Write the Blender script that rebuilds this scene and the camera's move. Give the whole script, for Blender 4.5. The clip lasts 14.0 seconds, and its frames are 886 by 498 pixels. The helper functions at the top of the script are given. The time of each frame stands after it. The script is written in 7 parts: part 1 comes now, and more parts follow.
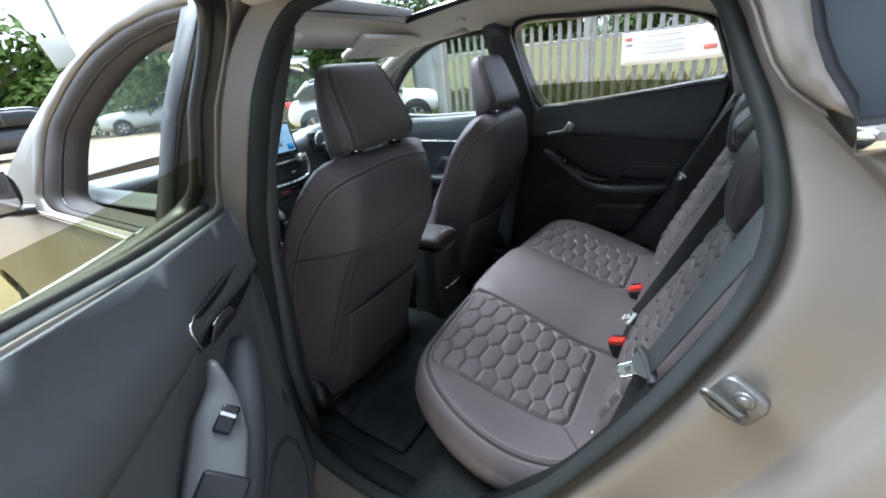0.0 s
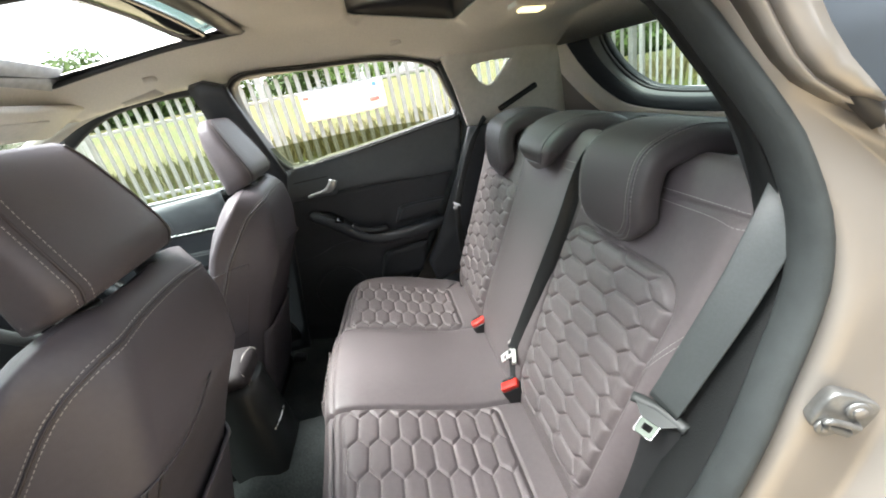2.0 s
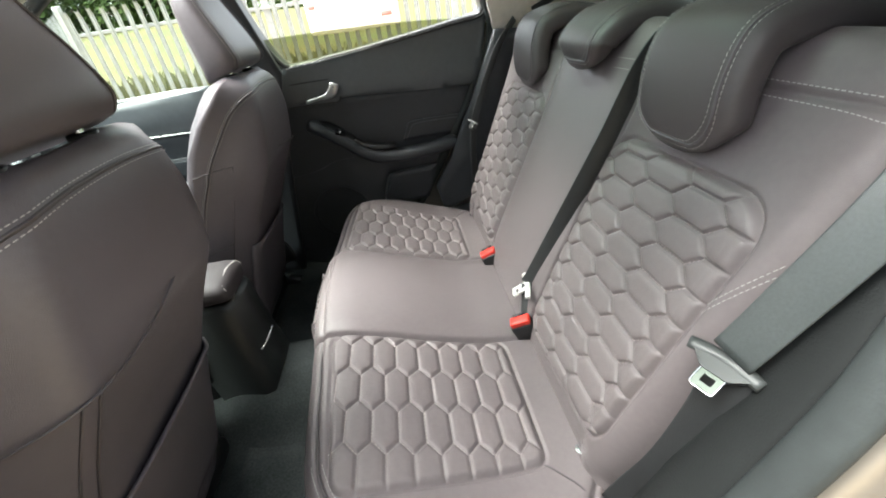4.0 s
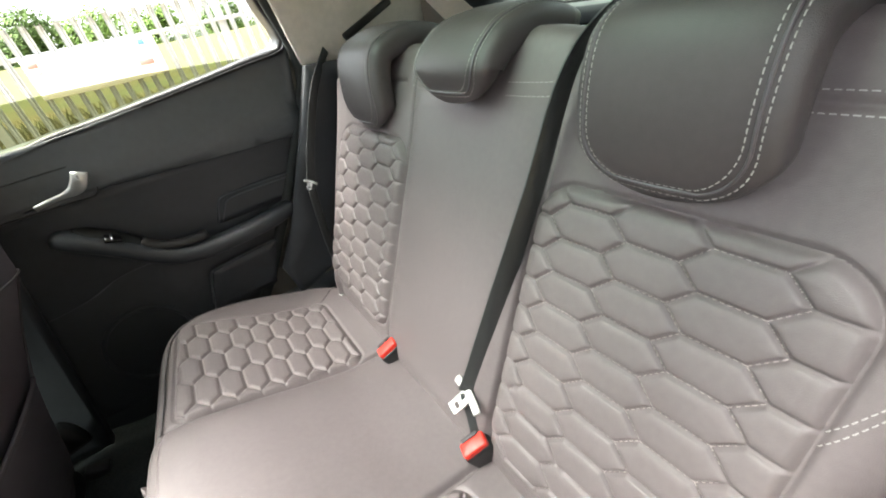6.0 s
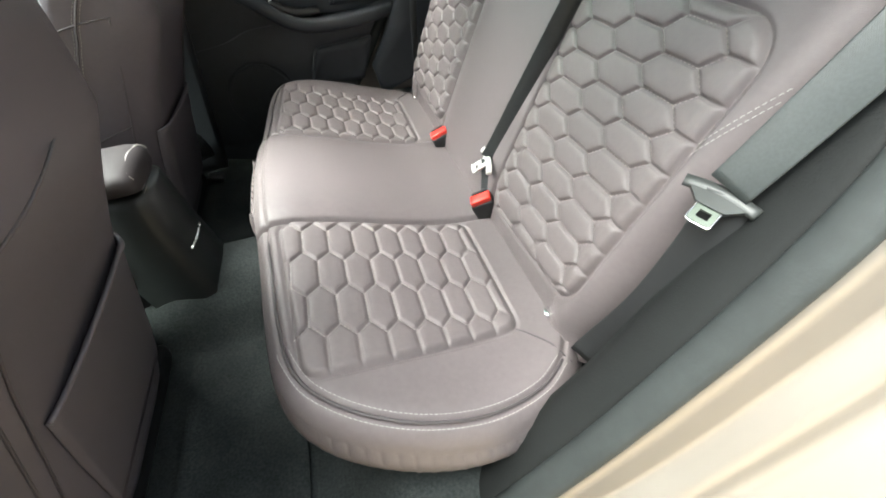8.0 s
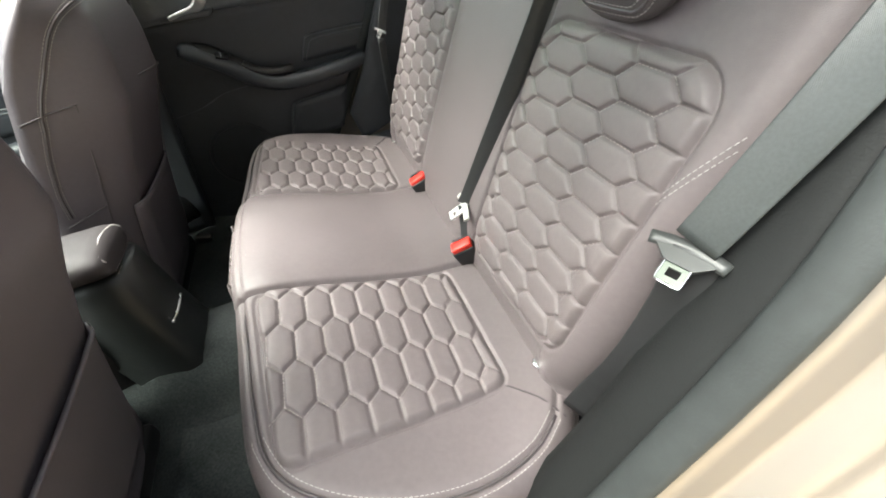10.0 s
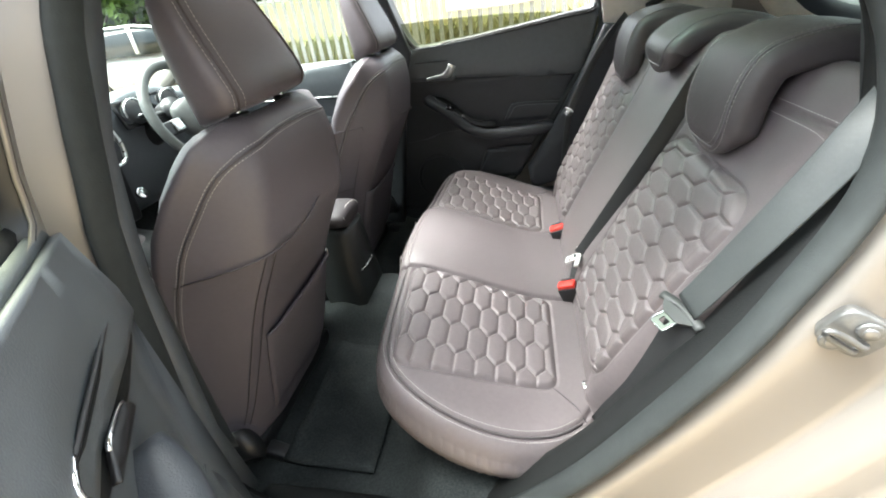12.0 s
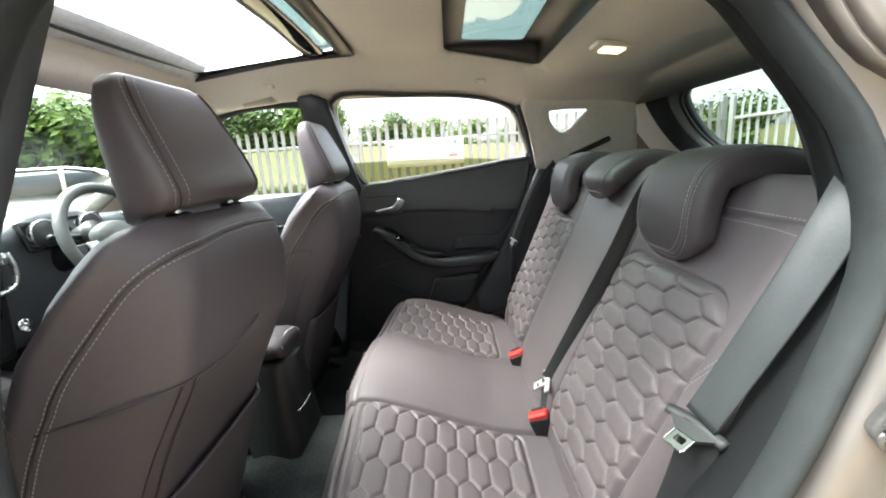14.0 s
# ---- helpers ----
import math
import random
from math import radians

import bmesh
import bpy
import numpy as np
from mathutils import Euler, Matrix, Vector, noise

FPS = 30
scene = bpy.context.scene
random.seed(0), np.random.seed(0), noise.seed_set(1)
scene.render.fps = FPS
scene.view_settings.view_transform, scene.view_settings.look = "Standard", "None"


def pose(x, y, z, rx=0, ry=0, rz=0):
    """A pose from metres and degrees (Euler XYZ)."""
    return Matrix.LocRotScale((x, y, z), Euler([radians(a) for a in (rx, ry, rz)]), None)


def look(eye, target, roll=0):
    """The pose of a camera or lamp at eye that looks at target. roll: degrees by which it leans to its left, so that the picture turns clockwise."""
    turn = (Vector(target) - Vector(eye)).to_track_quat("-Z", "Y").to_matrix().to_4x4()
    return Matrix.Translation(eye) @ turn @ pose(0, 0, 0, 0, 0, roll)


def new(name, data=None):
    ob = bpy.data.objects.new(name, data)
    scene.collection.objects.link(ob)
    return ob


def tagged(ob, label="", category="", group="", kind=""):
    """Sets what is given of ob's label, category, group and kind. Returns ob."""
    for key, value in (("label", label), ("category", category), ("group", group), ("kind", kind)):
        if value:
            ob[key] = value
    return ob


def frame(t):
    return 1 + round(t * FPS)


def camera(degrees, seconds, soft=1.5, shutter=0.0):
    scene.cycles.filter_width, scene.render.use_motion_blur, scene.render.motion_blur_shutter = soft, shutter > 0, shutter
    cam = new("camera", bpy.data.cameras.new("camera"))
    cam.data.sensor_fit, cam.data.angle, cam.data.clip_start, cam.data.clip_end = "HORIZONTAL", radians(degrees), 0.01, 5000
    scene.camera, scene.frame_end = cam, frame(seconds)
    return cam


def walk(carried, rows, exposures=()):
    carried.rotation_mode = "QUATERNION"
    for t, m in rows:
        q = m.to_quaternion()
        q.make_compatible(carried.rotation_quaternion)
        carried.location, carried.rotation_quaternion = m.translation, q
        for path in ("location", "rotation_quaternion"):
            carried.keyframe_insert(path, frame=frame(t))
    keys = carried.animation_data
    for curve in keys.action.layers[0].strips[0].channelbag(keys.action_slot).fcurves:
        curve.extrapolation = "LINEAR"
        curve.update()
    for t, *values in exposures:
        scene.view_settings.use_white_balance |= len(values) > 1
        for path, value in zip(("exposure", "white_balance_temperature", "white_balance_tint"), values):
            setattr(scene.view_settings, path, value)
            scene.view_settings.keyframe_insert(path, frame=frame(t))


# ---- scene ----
cam = camera(95.4, 14.0, 1.9)
PATH = [
    (0, (0.2, -1.122, 1.218), (-0.85, 0.379, 0.416), -6.1),
    (0.5, (0.083, -0.997, 1.167), (-0.675, 0.663, 0.348), -4.0),
    (1, (-0.001, -0.890, 1.169), (-0.451, 0.886, 0.368), -5.0),
    (1.5, (-0.09, -0.939, 1.196), (-0.121, 0.869, 0.34), -9.1),
    (2, (-0.097, -0.939, 1.232), (0.076, 0.904, 0.474), -11.9),
    (2.5, (-0.111, -0.945, 1.195), (0.087, 0.83, 0.295), -10.5),
    (2.7, (-0.113, -0.956, 1.168), (0.05, 0.797, 0.218), -9.7),
    (4.8, (-0.114, -0.697, 1.137), (-0.06, 1.022, 0.115), -10.0),
    (5, (-0.101, -0.658, 1.163), (-0.013, 1.071, 0.162), -12.3),
    (5.5, (-0.122, -0.564, 1.16), (0.268, 1.145, 0.195), -12.8),
    (6, (-0.095, -0.532, 1.133), (0.709, 0.976, 0.094), -13.1),
    (6.5, (-0.144, -0.626, 1.057), (0.534, 0.653, -0.323), -8.1),
    (7, (-0.171, -0.715, 1.038), (0.269, 0.605, -0.399), -4.9),
    (7.2, (-0.181, -0.741, 1.03), (0.202, 0.602, -0.403), -3.5),
    (9.3, (-0.127, -0.846, 1.11), (0.115, 0.588, -0.264), -9.1),
    (9.5, (-0.119, -0.815, 1.091), (0.197, 0.592, -0.295), -8.5),
    (10, (-0.11, -0.78, 1.079), (0.224, 0.685, -0.241), -11.0),
    (10.5, (-0.123, -0.697, 1.157), (0.234, 0.875, -0.027), -13.6),
    (11, (-0.094, -0.786, 1.131), (0.153, 0.79, -0.075), -11.4),
    (11.5, (-0.051, -0.912, 1.171), (-0.122, 0.71, 0.003), -10.7),
    (12, (-0.046, -1.042, 1.186), (-0.432, 0.619, 0.141), -7.4),
    (12.5, (-0.073, -1.005, 1.162), (-0.284, 0.663, 0.078), -5.5),
    (13, (-0.108, -0.951, 1.117), (-0.098, 0.944, 0.478), -3.3),
    (13.5, (-0.104, -0.991, 1.109), (-0.124, 0.964, 0.684), -3.8),
    (14, (-0.105, -1.002, 1.119), (-0.159, 0.95, 0.683), -3.8),
]
EXPOSURES = [(0.0, 1.83, 5450, 6), (0.5, 2.44, 5800, 10), (1.0, 2.94, 6300, 10), (1.5, 2.89, 6300, 8), (2.5, 2.72, 6050, 5), (5.0, 3.12, 6450, 3), (6.0, 3.2, 6480, 4), (7.0, 3.2, 6280, 0), (9.5, 3.07, 6300, 5), (10.5, 3.2, 6700, 3), (11.0, 3.22, 6550, 5), (12.5, 3.10, 6100, 4), (14.0, 2.82, 6150, 6)]
walk(cam, [(t, look(eye, target, roll)) for t, eye, target, roll in PATH], EXPOSURES)

# ---- world and light ----
CY = -0.017          # the car's centre line
world = bpy.data.worlds.new("overcast_sky")
scene.world = world
world.use_nodes = True
wn, wl = world.node_tree.nodes, world.node_tree.links
wn.clear()
sky = wn.new("ShaderNodeTexSky")
sky.sky_type = "NISHITA"
sky.sun_disc = False
sky.sun_elevation, sky.sun_rotation = radians(62), radians(284)
sky.air_density, sky.dust_density, sky.ozone_density = 1.0, 4.0, 1.0
grey = wn.new("ShaderNodeHueSaturation")
grey.inputs["Saturation"].default_value = 0.22
back = wn.new("ShaderNodeBackground")
back.inputs["Strength"].default_value = 0.14
wout = wn.new("ShaderNodeOutputWorld")
wl.new(sky.outputs["Color"], grey.inputs["Color"])
wl.new(grey.outputs["Color"], back.inputs["Color"])
wl.new(back.outputs["Background"], wout.inputs["Surface"])
sun = new("sun", bpy.data.lights.new("sun", "SUN"))
sun.data.energy, sun.data.angle, sun.data.color = 4.1, radians(56), (1.0, 0.96, 0.90)
sun.matrix_world = look((-2.0, 0.5, 4), (0, 0, 0))


# ---- materials ----
def material(name, color, rough=0.5, metal=0.0, spec=0.5, coat=0.0, var=0.12, scale=6.0, bump=0.0, bscale=400.0, kind="noise",
             sheen=0.0, fine=0.0, fscale=60.0, seed=0.0, second=None, rvar=0.08):
    """A surface with two scales of colour variation, varied gloss and fine relief."""
    m = bpy.data.materials.new(name)
    m.use_nodes = True
    n, l = m.node_tree.nodes, m.node_tree.links
    b = n["Principled BSDF"]
    b.inputs["Metallic"].default_value = metal
    b.inputs["Specular IOR Level"].default_value = spec
    b.inputs["Coat Weight"].default_value = coat
    b.inputs["Coat Roughness"].default_value = 0.06
    b.inputs["Sheen Weight"].default_value = sheen
    co = n.new("ShaderNodeTexCoord")
    big = n.new("ShaderNodeTexNoise")
    big.inputs["Scale"].default_value, big.inputs["Detail"].default_value = scale, 5.0
    l.new(co.outputs["Object"], big.inputs["Vector"])
    small = n.new("ShaderNodeTexNoise")
    small.inputs["Scale"].default_value, small.inputs["Detail"].default_value = fscale, 4.0
    l.new(co.outputs["Object"], small.inputs["Vector"])
    ramp = n.new("ShaderNodeValToRGB")
    lo, hi = [max(0.0, c * (1 - var)) for c in color], [min(1.0, c * (1 + var)) for c in color]
    if second:
        lo, hi = color, second
    ramp.color_ramp.elements[0].position, ramp.color_ramp.elements[1].position = 0.32, 0.68
    ramp.color_ramp.elements[0].color, ramp.color_ramp.elements[1].color = (*lo, 1), (*hi, 1)
    l.new(big.outputs["Fac"], ramp.inputs["Fac"])
    mix = n.new("ShaderNodeMix")
    mix.data_type, mix.blend_type = "RGBA", "MULTIPLY"
    mix.inputs["Factor"].default_value = 1.0
    fr = n.new("ShaderNodeValToRGB")
    fr.color_ramp.elements[0].color, fr.color_ramp.elements[1].color = (1 - fine,) * 3 + (1,), (1 + fine,) * 3 + (1,)
    fr.color_ramp.elements[0].position, fr.color_ramp.elements[1].position = 0.3, 0.7
    l.new(small.outputs["Fac"], fr.inputs["Fac"])
    l.new(ramp.outputs["Color"], mix.inputs["A"])
    l.new(fr.outputs["Color"], mix.inputs["B"])
    l.new(mix.outputs["Result"], b.inputs["Base Color"])
    rr = n.new("ShaderNodeMapRange")
    rr.inputs["To Min"].default_value, rr.inputs["To Max"].default_value = max(0.02, rough - rvar), min(1.0, rough + rvar)
    l.new(small.outputs["Fac"], rr.inputs["Value"])
    l.new(rr.outputs["Result"], b.inputs["Roughness"])
    if bump:
        if kind == "leather":
            t = n.new("ShaderNodeTexVoronoi")
            t.feature = "DISTANCE_TO_EDGE"
            out = "Distance"
        elif kind == "weave":
            t = n.new("ShaderNodeTexWave")
            t.inputs["Distortion"].default_value = 1.5
            out = "Fac"
        else:
            t = n.new("ShaderNodeTexNoise")
            t.inputs["Detail"].default_value = 3.0
            out = "Fac"
        t.inputs["Scale"].default_value = bscale
        l.new(co.outputs["Object"], t.inputs["Vector"])
        bp = n.new("ShaderNodeBump")
        bp.inputs["Strength"].default_value, bp.inputs["Distance"].default_value = bump, 0.002
        l.new(t.outputs[out], bp.inputs["Height"])
        l.new(bp.outputs["Normal"], b.inputs["Normal"])
    return m


def glass(name, tint, rough=0.0):
    m = bpy.data.materials.new(name)
    m.use_nodes = True
    n, l = m.node_tree.nodes, m.node_tree.links
    n.clear()
    tr, gl = n.new("ShaderNodeBsdfTransparent"), n.new("ShaderNodeBsdfGlossy")
    tr.inputs["Color"].default_value = (*tint, 1)
    gl.inputs["Roughness"].default_value = 0.02 + rough
    fr, mx, o = n.new("ShaderNodeLayerWeight"), n.new("ShaderNodeMixShader"), n.new("ShaderNodeOutputMaterial")
    fr.inputs["Blend"].default_value = 0.5
    pw, ad = n.new("ShaderNodeMath"), n.new("ShaderNodeMath")
    pw.operation, ad.operation = "POWER", "MULTIPLY_ADD"
    pw.inputs[1].default_value, ad.inputs[1].default_value, ad.inputs[2].default_value = 5.0, 0.85, 0.05
    l.new(fr.outputs["Facing"], pw.inputs[0])
    l.new(pw.outputs["Value"], ad.inputs[0])
    l.new(ad.outputs["Value"], mx.inputs["Fac"])
    l.new(tr.outputs["BSDF"], mx.inputs[1])
    l.new(gl.outputs["BSDF"], mx.inputs[2])
    l.new(mx.outputs["Shader"], o.inputs["Surface"])
    return m


LEATHER = material("taupe_leather", (0.143, 0.121, 0.123), 0.46, var=0.06, scale=5, bump=0.22, bscale=700, kind="leather", fine=0.05, fscale=120)
LEATHER_D = material("dark_leather", (0.070, 0.060, 0.062), 0.46, var=0.06, scale=5, bump=0.22, bscale=700, kind="leather", fine=0.05, fscale=120)
QUILT = material("quilted_leather", (0.150, 0.127, 0.128), 0.47, var=0.05, scale=6, bump=0.22, bscale=700, kind="leather", fine=0.05, fscale=120)
# the seat leather again, darker: shade on the front seats put into its colour
LEATHER_SHADED = material("shaded_taupe_leather", (0.102, 0.089, 0.098), 0.44, var=0.06, scale=5, bump=0.22, bscale=700, kind="leather", fine=0.05, fscale=120)
THREAD = material("grey_thread", (0.36, 0.34, 0.33), 0.8, bump=0.3, bscale=900, fine=0.1)
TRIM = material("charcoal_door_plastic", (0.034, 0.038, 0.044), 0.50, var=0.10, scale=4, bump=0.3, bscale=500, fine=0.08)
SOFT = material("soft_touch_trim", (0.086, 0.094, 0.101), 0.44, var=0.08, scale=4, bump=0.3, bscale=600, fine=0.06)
RUBBER = material("door_seal_rubber", (0.028, 0.032, 0.032), 0.66, spec=0.3, var=0.14, scale=8, bump=0.2, bscale=300, fine=0.12)
CARPET = material("black_carpet", (0.030, 0.034, 0.034), 0.95, spec=0.15, var=0.25, scale=9, bump=0.9, bscale=380, fine=0.35, fscale=220)
LINER = material("beige_headliner", (0.74, 0.69, 0.61), 0.92, var=0.05, scale=3, bump=0.35, bscale=420, fine=0.05, fscale=200)
PILLAR = material("beige_pillar_trim", (0.70, 0.66, 0.60), 0.75, var=0.05, scale=3, bump=0.3, bscale=500, fine=0.05)
PAINT = material("champagne_metallic_paint", (0.248, 0.225, 0.200), 0.42, metal=0.45, coat=0.3, var=0.04, scale=2, fine=0.015, fscale=9, rvar=0.03)
CHROME = material("chrome", (0.80, 0.80, 0.80), 0.10, metal=1.0, var=0.03, rvar=0.04)
STEEL = material("zinc_steel", (0.24, 0.24, 0.24), 0.42, metal=0.8, var=0.12, scale=30, fine=0.1, fscale=90)
SATIN = material("satin_silver_trim", (0.62, 0.62, 0.60), 0.28, metal=0.9, var=0.04)
HANDLE = material("satin_silver_paint", (0.48, 0.48, 0.47), 0.30, metal=0.6, var=0.04)
RED = material("red_button_plastic", (0.72, 0.035, 0.022), 0.38, var=0.06, fine=0.04)
BLACK = material("black_plastic", (0.013, 0.013, 0.014), 0.42, var=0.12, fine=0.1)
GLOSS = material("gloss_black", (0.008, 0.008, 0.009), 0.08, var=0.05, rvar=0.03)
WEB = material("seat_belt_webbing", (0.052, 0.058, 0.058), 0.38, var=0.07, scale=10, bump=0.25, bscale=900, kind="weave", fine=0.12, fscale=350)
SILL = material("sill_plastic", (0.011, 0.012, 0.012), 0.66, spec=0.2, var=0.08, scale=5, bump=0.3, bscale=450, fine=0.08)
CLEAR = glass("clear_window_glass", (0.88, 0.95, 0.91))
TINT = glass("privacy_glass", (0.34, 0.36, 0.24))
ROOFGLASS = glass("roof_glass", (0.38, 0.45, 0.42))


# ---- building helpers ----
BASE = {}


def thing(name, base=(0, 0, 0), label="", category="", group="", kind=""):
    """An Empty at the thing's base; its parts are given in world metres."""
    ob = new(name)
    ob.location = base
    ob.empty_display_size = 0.05
    BASE[ob] = Vector(base)
    return tagged(ob, label, category, group, kind)


def make_mesh(name, verts, faces, mat, off=(0, 0, 0), smooth=True):
    me = bpy.data.meshes.new(name)
    o = Vector(off)
    me.from_pydata([Vector(v) - o for v in verts], [], [tuple(f) for f in faces])
    me.validate()
    if smooth:
        me.shade_smooth()
    me.materials.append(mat)
    return me


def part(name, geo, mat, parent=None, label="", smooth=True, solid=0.0, off_side=-1):
    """Links (verts, faces) as one mesh object under a thing or a part."""
    base = BASE.get(parent, Vector())
    ob = new(name, make_mesh(name, geo[0], geo[1], mat, base, smooth))
    if parent is not None:
        ob.parent = parent
        BASE[ob] = base
    if label:
        ob["label"] = label
    if solid:
        md = ob.modifiers.new("thickness", "SOLIDIFY")
        md.thickness, md.offset = solid, off_side
    return ob


def structure(name, geo, mat, label, category="", smooth=True, solid=0.0, off_side=-1):
    return tagged(part(name, geo, mat, None, "", smooth, solid, off_side), label, category or name.replace("_", " "), kind="structure")


def join(*geos):
    v, f = [], []
    for a, b in geos:
        k = len(v)
        v += list(a)
        f += [tuple(i + k for i in q) for q in b]
    return v, f


def surf(fn, nu, nv, close_u=False):
    """A sheet from fn(u, v), u and v in 0..1."""
    v = [fn(i / nu, j / nv) for j in range(nv + 1) for i in range(nu + (0 if close_u else 1))]
    w = nu if close_u else nu + 1
    f = [(j * w + i, j * w + (i + 1) % w, (j + 1) * w + (i + 1) % w, (j + 1) * w + i) for j in range(nv) for i in range(nu)]
    return v, f


def loft(rings, cap=True):
    """Joins closed rings of equal length."""
    n = len(rings[0])
    v = [p for r in rings for p in r]
    f = [(j * n + i, j * n + (i + 1) % n, (j + 1) * n + (i + 1) % n, (j + 1) * n + i) for j in range(len(rings) - 1) for i in range(n)]
    if cap:
        f += [tuple(range(n))[::-1], tuple((len(rings) - 1) * n + i for i in range(n))]
    return v, f


def smooth_path(pts, n, closed=False):
    """Catmull-Rom through the points, n samples, even in arc length."""
    P = [Vector(p) for p in pts]
    k = len(P)
    out = []
    segs = k if closed else k - 1
    for s in range(segs):
        a, b, c, d = (P[(s + o) % k] if closed else P[min(max(s + o, 0), k - 1)] for o in (-1, 0, 1, 2))
        for i in range(12):
            t = i / 12
            out.append(0.5 * (2 * b + (c - a) * t + (2 * a - 5 * b + 4 * c - d) * t * t + (3 * b - a - 3 * c + d) * t ** 3))
    out.append(P[0].copy() if closed else P[-1].copy())
    d = [0.0]
    for a, b in zip(out, out[1:]):
        d.append(d[-1] + (b - a).length)
    res = []
    m = n if closed else n - 1
    j = 0
    for i in range(n):
        w = d[-1] * i / m
        while j < len(d) - 2 and d[j + 1] < w:
            j += 1
        h = (w - d[j]) / max(1e-9, d[j + 1] - d[j])
        res.append(out[j].lerp(out[j + 1], h))
    return res


def sweep(path, shape, closed=False, up=(0, 0, 1), cap=True):
    """Sweeps a closed shape of (side, up) pairs along a path; up is a vector or a list, one a point."""
    n = len(path)
    rings = []
    for i, p in enumerate(path):
        a, b = (path[(i - 1) % n], path[(i + 1) % n]) if closed else (path[max(0, i - 1)], path[min(n - 1, i + 1)])
        t = (b - a).normalized()
        u = Vector(up[i] if isinstance(up, list) else up)
        s = t.cross(u)
        s = s.normalized() if s.length > 1e-6 else Vector((1, 0, 0))
        w = s.cross(t)
        rings.append([p + s * x + w * y for x, y in shape])
    g = loft(rings, cap and not closed)
    if closed:
        m, k = len(shape), n
        g[1].extend([((k - 1) * m + i, (k - 1) * m + (i + 1) % m, (i + 1) % m, i) for i in range(m)])
    return g


def circle(r, n=8, ry=None):
    return [(r * math.cos(2 * math.pi * i / n), (ry or r) * math.sin(2 * math.pi * i / n)) for i in range(n)]


def tube(pts, r, n=8, samples=40, closed=False, ry=None, up=(0, 0, 1)):
    return sweep(smooth_path(pts, samples, closed), circle(r, n, ry), closed, up)


def slab(w, d, h, m=None, r=0.006, seg=3):
    """A bevelled block centred on the origin, moved by m."""
    bm = bmesh.new()
    bmesh.ops.create_cube(bm, size=1.0, matrix=Matrix.Diagonal((w, d, h, 1)))
    bmesh.ops.bevel(bm, geom=bm.edges[:], offset=min(r, min(w, d, h) * 0.45), segments=seg, affect="EDGES", profile=0.5)
    m = m or Matrix()
    bm.verts.index_update()
    v = [m @ x.co for x in bm.verts]
    f = [tuple(x.index for x in q.verts) for q in bm.faces]
    bm.free()
    return v, f


def disc(c, axis, r, h, n=24, bevel=0.15):
    """A bevelled round plate or rod from c along axis."""
    a = Vector(axis).normalized()
    s = a.orthogonal().normalized()
    t = a.cross(s)
    k = bevel * min(r, h)
    rings = [[Vector(c) + a * z + (s * math.cos(2 * math.pi * i / n) + t * math.sin(2 * math.pi * i / n)) * q for i in range(n)]
             for z, q in ((0, r - k), (k, r), (h - k, r), (h, r - k))]
    return loft(rings)


def interp(x, pts):
    return float(np.interp(x, [p[0] for p in pts], [p[1] for p in pts]))


def sstep(a, b, x):
    t = min(1.0, max(0.0, (x - a) / (b - a)))
    return t * t * (3 - 2 * t)


def inside(p, poly):
    x, y = p
    c = False
    for (x1, y1), (x2, y2) in zip(poly, poly[1:] + poly[:1]):
        if (y1 > y) != (y2 > y) and x < (x2 - x1) * (y - y1) / (y2 - y1) + x1:
            c = not c
    return c


def loop2(pts, n):
    return [(p.x, p.y) for p in smooth_path([(a, b, 0) for a, b in pts], n, True)]


def panel(outline, holes, fn, step=0.05):
    """A sheet over a flat outline with holes; fn(a, b) gives the place in space."""
    from mathutils.geometry import delaunay_2d_cdt
    pts, edges = [], []
    for lp in [outline, *holes]:
        k = len(pts)
        pts += [Vector(p) for p in lp]
        edges += [(k + i, k + (i + 1) % len(lp)) for i in range(len(lp))]
    xs, ys = [p[0] for p in outline], [p[1] for p in outline]
    near = np.array([tuple(p) for p in pts])
    for i in range(int((max(xs) - min(xs)) / step) + 1):
        for j in range(int((max(ys) - min(ys)) / step) + 1):
            q = (min(xs) + (i + 0.5) * step, min(ys) + (j + 0.5) * step)
            if inside(q, outline) and not any(inside(q, h) for h in holes) and np.hypot(*(near - q).T).min() > 0.4 * step:
                pts.append(Vector(q))
    v, _, f, *_ = delaunay_2d_cdt(pts, edges, [], 0, 1e-5)
    keep = []
    for t in f:
        c = tuple(sum((v[i] for i in t), Vector((0, 0))) / len(t))
        if inside(c, outline) and not any(inside(c, h) for h in holes):
            keep.append(tuple(t))
    return [fn(p.x, p.y) for p in v], keep


